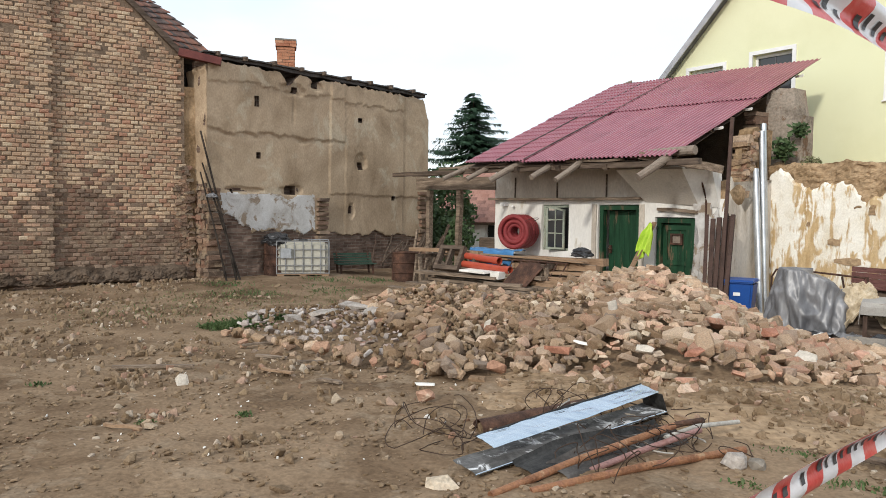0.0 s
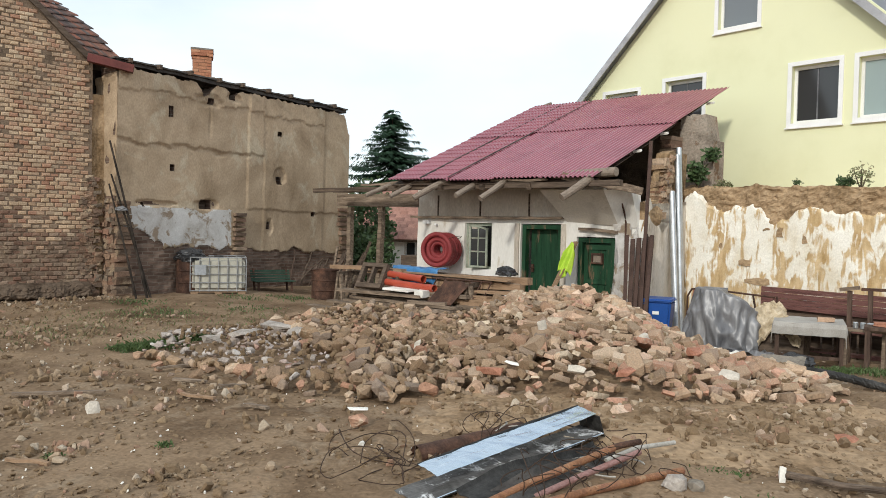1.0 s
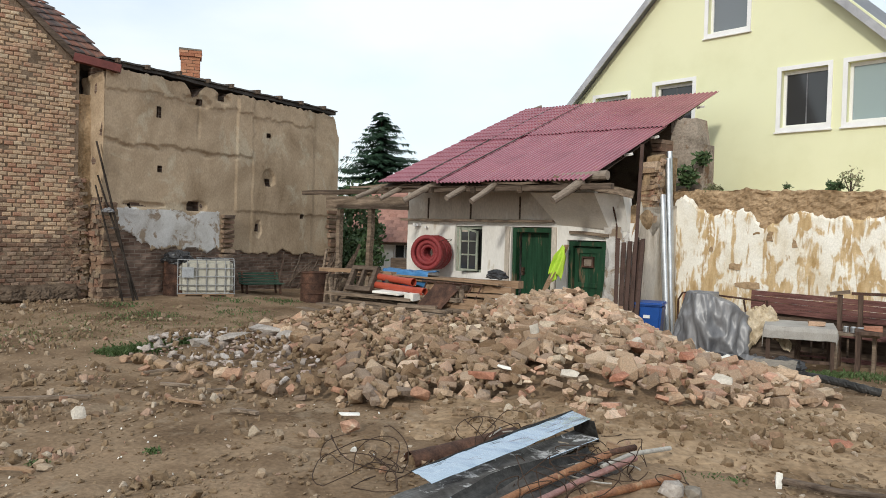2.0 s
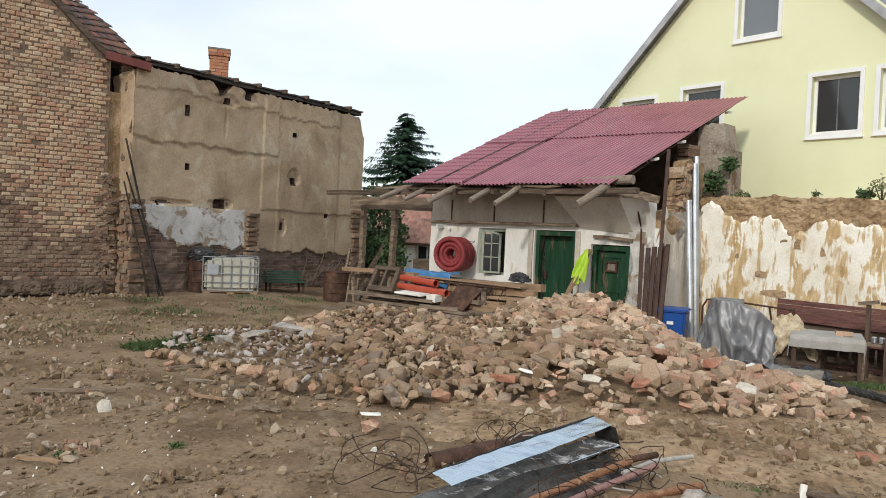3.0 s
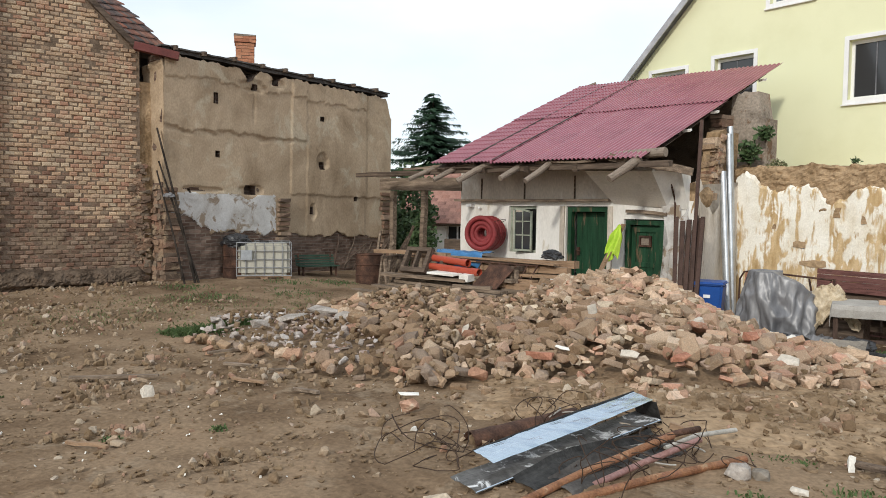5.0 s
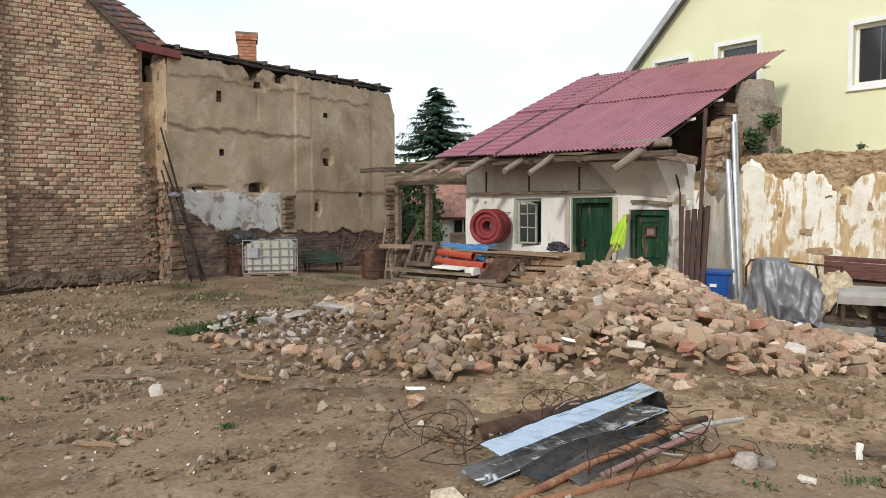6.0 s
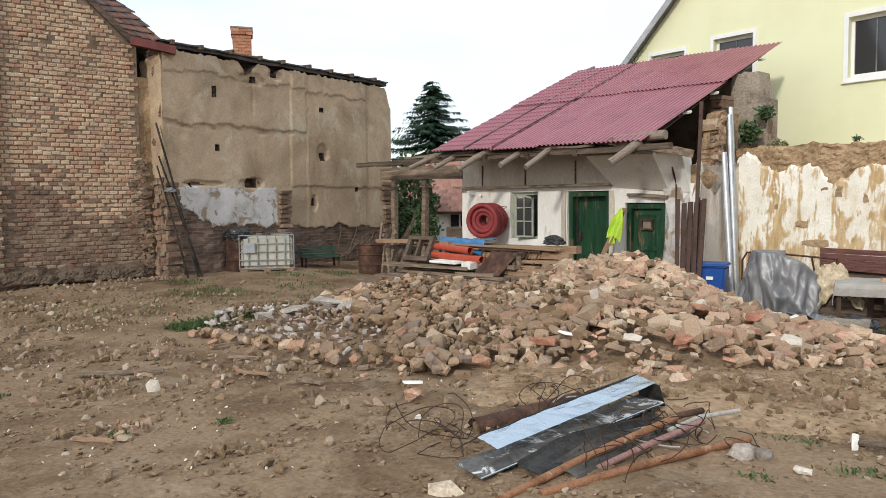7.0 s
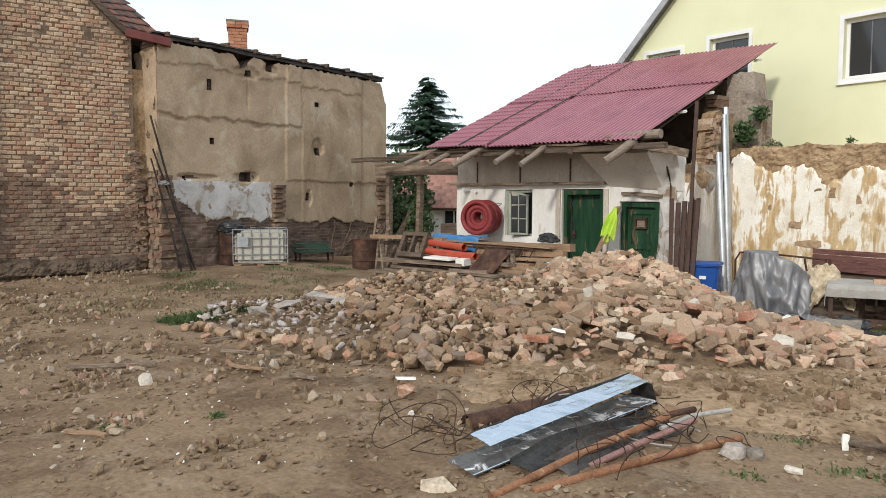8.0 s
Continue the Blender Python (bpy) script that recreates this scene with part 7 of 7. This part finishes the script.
bush("dry_weed", tuple(RW @ Vector((-0.45, 0.1, 2.45))), 0.16, 0.22, 240, DRYGRASS, "withered brown weed at the wall top", "weed", 14, 0.05)
bush("dry_weed", tuple(RW @ Vector((0.75, 0.2, 2.54))), 0.07, 0.12, 80, LEAF, "small weed at the wall top", "weed", 16, 0.04)

far = holder("cottage", pose(-1.2, 26.0, 0, 0, 0, -20), label="small white cottage with a red tiled roof", category="house")
bm = bmesh.new()
wall_cells(bm, span(-2.2, 2.6, 0.6), [0, 0.7, 1.45], 0.3, [(-0.05, 0.75, 0.62, 1.22)], rough=0.0)
part("wall", bm, WHITEWALL, far)
bm = bmesh.new()
box(bm, -2.2, 2.6, 0.31, 4.5, 0, 1.4)
part("cottage_body", bm, WHITEWALL, far)
w = holder("window")
w.parent = far
bm = bmesh.new()
box(bm, -0.05, 0.75, 0.1, 0.12, 0.62, 1.22)
part("pane", bm, DARKGLASS, w)
for x in (-0.05, 0.33, 0.7):
    bm = bmesh.new()
    box(bm, x, x + 0.05, 0.05, 0.1, 0.62, 1.22)
    part("window_frame", bm, WHITE, w)
fr = holder("roof")
fr.parent = far
fr.matrix_local = pose(-2.5, -0.4, 1.3, 36, 0, 0)
bm = bmesh.new()
box(bm, 0, 5.4, 0, 3.2, -0.08, 0.0)
part("roof_boards", bm, WOODDARK, fr)
tile_me = None
for r in range(15):
    for c in range(18):
        if tile_me is None:
            bm = bmesh.new()
            box(bm, 0, 0.285, 0, 0.25, 0.0, 0.03)
            tile_me = mesh_from("roof_tile", bm, TILEFAR)
        ob = new("roof_tile", tile_me)
        ob.parent = fr
        ob.matrix_local = pose(c * 0.295 + (0.12 if r % 2 else 0), r * 0.21, 0.012, 4, 0, rng.uniform(-1, 1))

# ---- weeds and grass on the ground ----
def tufts(name, spots_, n, h, mat, lab, seed):
    q = random.Random(seed)
    vs, fs = [], []
    for _ in range(n):
        cx, cy, rx, ry = q.choice(spots_)
        x, y = q.gauss(cx, rx * 0.5), q.gauss(cy, ry * 0.5)
        z = ground_z(x, y)
        a = q.uniform(0, 6.28)
        k = h * q.uniform(0.15, 0.9)
        lean = q.uniform(0.5, 1.4) * k
        w = 0.01 * q.uniform(0.6, 1.8) + 0.08 * h
        dx, dy = math.cos(a), math.sin(a)
        i = len(vs)
        vs += [(x - dy * w * 0.4, y + dx * w * 0.4, z - 0.01), (x + dy * w * 0.4, y - dx * w * 0.4, z - 0.01), (x + dx * lean * 0.5 + dy * w * 0.5, y + dy * lean * 0.5 - dx * w * 0.5, z + k * 0.7), (x + dx * lean, y + dy * lean, z + k), (x + dx * lean * 0.5 - dy * w * 0.5, y + dy * lean * 0.5 + dx * w * 0.5, z + k * 0.7)]
        fs.append((i, i + 1, i + 2, i + 3, i + 4))
    me = bpy.data.meshes.new(name)
    me.from_pydata(vs, [], fs)
    me.materials.append(mat)
    return tagged(new(name, me), lab, "grass", kind="stuff")


tufts("weeds", [(-3.4, 8.8, 0.35, 0.25), (-3.05, 9.35, 0.3, 0.25), (-3.65, 8.55, 0.2, 0.2)], 1300, 0.085, WEED, "patch of low green weeds on soil", 1)
tufts("weeds", [(-5.2, 12.4, 0.5, 0.3), (-3.2, 12.5, 0.6, 0.5), (-2.9, 14.6, 0.4, 0.4), (-4.4, 11.4, 0.7, 0.4), (-3.6, 13.8, 0.5, 0.3)], 700, 0.06, WEED, "thin weeds along the wall foot", 2)
tufts("grass", [(-4.5, 11.0, 1.5, 1.0), (-2.4, 11.5, 1.2, 1.0), (-5.0, 9.5, 1.5, 1.0)], 1600, 0.05, DRYGRASS, "sparse dry grass on the yard", 3)
tufts("weeds", [(2.35, 3.75, 0.2, 0.12), (2.6, 3.65, 0.15, 0.1), (-2.4, 4.38, 0.08, 0.06), (1.75, 3.6, 0.1, 0.08), (-1.7, 4.6, 0.06, 0.05), (-3.9, 5.3, 0.08, 0.06), (2.2, 4.3, 0.2, 0.1)], 420, 0.032, WEED, "small weeds sprouting from bare soil", 4)
tufts("grass", [(5.5, 8.5, 0.4, 0.25), (5.1, 8.5, 0.3, 0.2), (5.8, 8.2, 0.3, 0.2)], 900, 0.07, WEED, "grass growing under the table", 5)
tufts("weeds", [(3.42, 6.75, 0.12, 0.08), (3.3, 5.5, 0.2, 0.2), (2.6, 5.2, 0.3, 0.2)], 160, 0.05, DRYGRASS, "weeds at the rubble's foot", 6)

# ---- rubble heap ----
RIDGE = [(-3.4, 9.0, 0.1), (-2.6, 9.0, 0.2), (-1.5, 9.3, 0.42), (-0.7, 9.4, 0.62), (-0.2, 9.5, 0.55), (0.2, 9.7, 0.42), (0.6, 9.9, 0.5), (1.3, 9.9, 0.76), (2.0, 9.6, 0.9), (2.35, 9.4, 0.86), (2.75, 9.1, 0.62), (3.1, 8.8, 0.4), (3.6, 8.2, 0.2), (4.4, 7.4, 0.08)]
FRONT = [(-3.4, 8.0), (-2.66, 7.6), (-1.9, 6.9), (-1.25, 6.4), (-0.33, 6.1), (0.41, 6.3), (1.0, 6.45), (1.6, 6.0), (2.24, 5.7), (3.19, 6.2), (4.4, 6.7)]


def along(tab, x, k):
    for a, b in zip(tab, tab[1:]):
        if a[0] <= x <= b[0]:
            f = (x - a[0]) / (b[0] - a[0])
            return a[k] + (b[k] - a[k]) * f
    return None


def heap_h(x, y):
    yf, yr, h = along(FRONT, x, 1), along(RIDGE, x, 1), along(RIDGE, x, 2)
    if yf is None or yr is None:
        return 0.0
    if y < yf:
        return 0.0
    if y < yr:
        return h * ((y - yf) / (yr - yf)) ** 0.55
    return h * max(0.0, 1 - ((y - yr) / 1.1) ** 1.5)


heap = holder("rubble_heap", None, label="heap of broken stone, brick and earth from a demolished building", category="rubble heap")
bm = bmesh.new()


def core_at(u, v):
    x, y = -3.4 + 7.8 * u, 5.6 + 5.6 * v
    return Vector((x, y, ground_z(x, y) - 0.13 + heap_h(x, y) * 0.97 + 0.04 * noise.noise(Vector((x * 3, y * 3, 2)))))


# core in the yard's darker soil, which also deepens the shade between stones
sheet(bm, core_at, 110, 80)
part("earth_core", bm, SOIL, heap)

kinds = []
for k in range(16):
    r = random.Random(100 + k)
    kinds.append(lump_mesh(200 + k, 1.0, r.uniform(0.65, 0.95), r.uniform(0.5, 0.8), 22, 0.8))
for k in range(10):
    r = random.Random(300 + k)
    bm = bmesh.new()
    box(bm, -1, r.uniform(0.5, 1), -0.5, 0.5, -0.28, 0.3)
    bmesh.ops.bevel(bm, geom=bm.edges[:], offset=0.06, segments=1, affect="EDGES")
    for v in bm.verts:
        v.co += Vector((r.uniform(-1, 1), r.uniform(-1, 1), r.uniform(-1, 1))) * 0.05
        if v.co.x > 0.3:
            v.co.x += 0.25 * noise.noise(v.co * 3 + Vector((k, 0, 0)))
    kinds.append(bm)
shapes = []
for bm in kinds:
    bm.verts.index_update()
    bmesh.ops.recalc_face_normals(bm, faces=bm.faces)
    shapes.append((np.array([v.co[:] for v in bm.verts]), [[v.index for v in f.verts] for f in bm.faces]))
piece_dark = [mesh_from("stone", bm.copy(), STONEDARK) for bm in kinds]
piece_mesh = [mesh_from("stone", bm, STONE) for bm in kinds]


class Pile:
    """Collects many small stones into one mesh."""

    def start(self):
        self.v, self.f, self.n = [], [], 0
        return self

    def add(self, k, m):
        co, faces = shapes[k]
        mm = np.array(m)
        self.v.append(co @ mm[:3, :3].T + mm[:3, 3])
        self.f += [[i + self.n for i in f] for f in faces]
        self.n += len(co)

    def done(self, name, material):
        me = bpy.data.meshes.new(name)
        me.from_pydata(np.concatenate(self.v).tolist(), [], self.f)
        me.materials.append(material)
        return new(name, me)


q = random.Random(11)
rest, dark, tail, crumbs, single_n = Pile().start(), Pile().start(), Pile().start(), Pile().start(), 0
cands = []
y = 5.5
while y < 10.9:
    x = -3.4
    while x < 4.4:
        px, py = x + q.uniform(-0.09, 0.09), y + q.uniform(-0.09, 0.09)
        h = heap_h(px, py)
        yf = along(FRONT, px, 1)
        if yf is not None and (h > 0.02 or (0 < yf - py < 0.5 and q.random() < 0.22)):
            cands.append((px, py, h, py - yf))
        x += 0.12
    y += 0.12
for px, py, h, depth in cands:
    grey = px < -0.9 + 0.5 * noise.noise(Vector((px, py, 3))) and h < 0.3 and depth > 0.2
    fine = px < 1.2 and h > 0.42 and noise.noise(Vector((px * 0.9, py * 0.9, 8))) > -0.15
    base = q.choice((0.05, 0.06, 0.07, 0.08, 0.09, 0.105, 0.122)) if not grey else q.choice((0.018, 0.024, 0.03, 0.038, 0.048, 0.07))
    if px > 1.0:
        base *= 1.12
    if fine:
        base *= 0.65
    if depth < 0.5:
        base *= 0.82
    k = q.randrange(16) if q.random() < (0.55 if px < 1 else 0.22) else q.randrange(16, 26)
    tilt = 28 if k < 16 else 22
    slope = 18
    z = ground_z(px, py) + h + base * q.uniform(-0.05, 0.35)
    m = Matrix.LocRotScale((px, py, z), Euler((radians(q.uniform(-tilt, tilt) + slope), radians(q.uniform(-tilt, tilt)), q.uniform(0, 6.28))), (base, base * q.uniform(0.8, 1.1), base * q.uniform(0.8, 1.1) * (0.7 if grey else 1.0)))
    dusty = q.random() < 0.95 * smooth((2.3 - px + 0.9 * noise.noise(Vector((px * 1.5, py * 1.5, 6)))) / 2.6)
    near = not grey and 0.15 < depth < 1.75 and -1.2 < px < 3.8 and base > 0.08
    if near and single_n < 300:
        single_n += 1
        ob = new("brick" if k >= 16 else "stone", piece_dark[k] if dusty else piece_mesh[k])
        ob.parent = heap
        ob.matrix_local = m
    else:
        (tail if grey else dark if dusty else rest).add(k, m)
    if q.random() < (0.55 if px < 1 and not grey else 0.3):
        for _ in range(2):
            s = q.uniform(0.012, 0.04)
            cx, cy = px + q.uniform(-0.1, 0.1), py + q.uniform(-0.1, 0.1)
            crumbs.add(q.randrange(16), Matrix.LocRotScale((cx, cy, ground_z(cx, cy) + heap_h(cx, cy) + s * 0.5 + q.uniform(0, 0.04)), Euler((q.uniform(0, 6), q.uniform(0, 6), q.uniform(0, 6))), (s, s, s)))
for pile, nm, mt in ((rest, "loose_rubble", STONES), (dark, "dusty_rubble", STONESDARK), (tail, "grey_rubble", GREYS), (crumbs, "rubble_fill", CLOD)):
    ob = pile.done(nm, mt)
    ob.parent = heap
    ob["kind"] = "stuff"
for seed, x, y, size, mat, lab, rz in ((21, 1.38, 7.5, (0.09, 0.03, 0.13), WHITESTONE, "white triangular plaster shard on the rubble", 20), (22, 2.32, 6.85, (0.085, 0.06, 0.06), WHITESTONE, "white plaster lump on the rubble", 40), (23, 0.0, 7.3, (0.05, 0.03, 0.12), WHITESTONE, "upright whitish shard in the rubble", 10), (24, 1.55, 6.3, (0.13, 0.08, 0.06), WHITESTONE, "whitewashed brick fragment in rubble", -20), (25, 2.9, 7.0, (0.15, 0.1, 0.08), REDBRICK, "orange brick block in rubble", 30), (26, 0.75, 6.6, (0.2, 0.09, 0.06), REDBRICK, "pinkish red brick slab in rubble", -5), (27, 1.95, 6.05, (0.13, 0.08, 0.05), REDBRICK, "red brick half at the rubble's foot", 15), (28, 3.1, 6.6, (0.16, 0.08, 0.06), WHITESTONE, "pale limewashed stone in rubble", -30), (29, 1.0, 6.75, (0.15, 0.04, 0.02), FOAM, "long white splinter on rubble", -10)):
    bm = lump_mesh(seed, *(0.72 * c for c in size))
    z = ground_z(x, y) + heap_h(x, y) + 0.09
    single("rubble_lump", bm, mat, pose(x, y, z, q.uniform(-15, 15), q.uniform(-15, 15), rz), label=lab, category="rubble", group="pale rubble lumps")

for seed, x, y, size, rz in ((51, -2.2, 8.5, (0.2, 0.11, 0.035), 20), (52, -1.8, 8.65, (0.26, 0.12, 0.04), -10), (53, -2.6, 8.45, (0.13, 0.1, 0.06), 40), (54, -1.45, 8.2, (0.18, 0.1, 0.045), 5)):
    bm = lump_mesh(seed, *size)
    single("plaster_slab", bm, GREYSTONE, pose(x, y, ground_z(x, y) + heap_h(x, y) + 0.05, q.uniform(-6, 10), q.uniform(-8, 8), rz), label="flat grey slab of old mortar lying on rubble", category="slab", group="mortar slabs")

# ---- pebbles and clods over the yard ----
def top_z(x, y):
    inside = -0.3 < x < 5.0 and 4.0 < y < 6.9
    return max(ground_z(x, y), spoil_z(x, y)) if inside else ground_z(x, y)


peb, clods = Pile().start(), Pile().start()
n = 0
while n < 13000:
    yy = 2.6 + 10.5 * q.random() ** 1.6
    xx = q.uniform(-0.66, 0.7) * (yy + 1.2) + 0.1
    dens = 0.25 + 0.75 * smooth(noise.noise(Vector((xx * 0.8, yy * 0.8, 5))) * 1.5 + 0.5)
    if q.random() > dens:
        continue
    s = 0.005 + 0.022 * q.random() ** 3.4
    if q.random() < 0.012:
        s *= 2.2
    m = Matrix.LocRotScale((xx, yy, top_z(xx, yy) + s * 0.2), Euler((q.uniform(-0.4, 0.4), q.uniform(-0.4, 0.4), q.uniform(0, 6))), (s * 1.2, s, s * 0.6))
    (peb if q.random() < 0.14 else clods).add(q.randrange(16), m)
    n += 1
for cx, cy, rr, cnt in ((-3.2, 5.6, 0.6, 300), (-2.4, 4.5, 0.3, 90), (-5.6, 8.0, 1.0, 300), (-8.0, 10.5, 0.8, 260), (-6.4, 11.6, 0.7, 200), (0.0, 4.3, 0.5, 60), (2.6, 5.2, 0.9, 260), (3.6, 5.4, 0.8, 160), (1.6, 5.7, 0.8, 120), (-0.9, 5.2, 0.7, 80), (1.0, 5.6, 0.9, 200), (-4.6, 6.4, 0.9, 200), (-6.6, 10.0, 0.9, 420), (-5.0, 9.3, 0.9, 320), (-4.5, 10.7, 0.7, 200), (-7.6, 11.9, 0.6, 260), (-6.6, 12.6, 0.4, 200), (-5.9, 12.9, 0.3, 120), (-3.4, 7.2, 0.7, 220), (-2.0, 6.2, 0.6, 200), (-5.6, 6.9, 0.8, 240), (-1.5, 3.9, 0.6, 120)):
    for _ in range(cnt):
        xx, yy = q.gauss(cx, rr * 0.6), q.gauss(cy, rr * 0.5)
        s = 0.008 + 0.05 * q.random() ** 4
        m = Matrix.LocRotScale((xx, yy, top_z(xx, yy) + s * 0.25), Euler((q.uniform(0, 6), q.uniform(0, 6), q.uniform(0, 6))), (s, s, s * 0.7))
        (peb if q.random() < 0.4 else clods).add(q.randrange(16), m)
tagged(peb.done("pebbles", PEBBLE), "pebbles and crumbled mortar strewn over the yard", "pebbles", kind="stuff")
tagged(clods.done("soil_clods", CLOD), "small clods of brown soil over the yard", "clods", kind="stuff")
chips = Pile().start()
for _ in range(170):
    yy = 3.6 + 6.5 * q.random() ** 1.2
    xx = q.uniform(-0.6, 0.6) * (yy + 1)
    s = q.uniform(0.005, 0.012)
    chips.add(q.randrange(16), Matrix.LocRotScale((xx, yy, ground_z(xx, yy) + s * 0.6), Euler((q.uniform(0, 6), q.uniform(0, 6), q.uniform(0, 6))), (s * 1.3, s, s * 0.5)))
tagged(chips.done("plaster_chips", FOAM), "tiny white plaster chips strewn on the soil", "chips", kind="stuff")

# ---- bricks of the gable wall ----
brick_me, damp_me = [], []
for k in range(8):
    r = random.Random(400 + k)
    bm = bmesh.new()
    box(bm, 0.002, 0.143, -0.016 - r.uniform(0, 0.012), 0.03, 0.002, 0.072, jit=0.006)
    bmesh.ops.bevel(bm, geom=[e for e in bm.edges if e.verts[0].co.y < 0 and e.verts[1].co.y < 0], offset=0.015, segments=1, affect="EDGES")
    bm.verts.index_update()
    shapes.append((np.array([v.co[:] for v in bm.verts]), [[v.index for v in f.verts] for f in bm.faces]))
    damp_me.append(mesh_from("brick", bm.copy(), LOWBRICK))
    brick_me.append(mesh_from("brick", bm, BRICK))
first = len(shapes) - 8
wallpile, lowpile, single_n = Pile().start(), Pile().start(), 0
for row in range(78):
    z = 0.1 + row * 0.0775
    s = -4.3 + (0.073 if row % 2 else 0.0)
    while s < -0.02:
        limit = -0.14 + 0.05 * noise.noise(Vector((row * 0.7, 0, 0))) if z > 2.2 else 0.0
        lost = (abs(s + 1.55) < 0.08 and abs(z - 4.55) < 0.08) or (abs(s + 0.82) < 0.05 and 4.45 < z < 4.75) or (abs(s + 3.05) < 0.09 and abs(z - 4.7) < 0.1) or q.random() < 0.006
        if s < limit and z + 0.07 < verge(s + 0.14) - 0.02 and not lost:
            y0 = -0.11 if s < -2.44 else 0.0
            k = q.randrange(8)
            m = Matrix.LocRotScale((s + q.uniform(-0.012, 0.012), y0 + q.uniform(-0.006, 0.016), z + q.uniform(-0.004, 0.004) + 0.009 * noise.noise(Vector((s * 0.8, row, 2)))), Euler((0, q.uniform(-0.02, 0.02), q.uniform(-0.03, 0.03))), (q.uniform(0.9, 1.06), 1, q.uniform(0.92, 1.06)))
            damp = q.random() < smooth((2.35 + 0.9 * noise.noise(Vector((s * 0.9, z * 0.9, 7))) - z) / 1.3)
            if 1.62 < z < 3.2 and -2.36 < s and single_n < 300:
                single_n += 1
                ob = new("brick", (damp_me if damp else brick_me)[k])
                ob.parent = gable
                ob.matrix_local = m
            else:
                (lowpile if damp else wallpile).add(first + k, m)
        s += 0.1465
for pile, mt in ((wallpile, BRICKS), (lowpile, LOWBRICKS)):
    ob = pile.done("brick_facing", mt)
    ob.parent = gable
    ob["kind"] = "stuff"
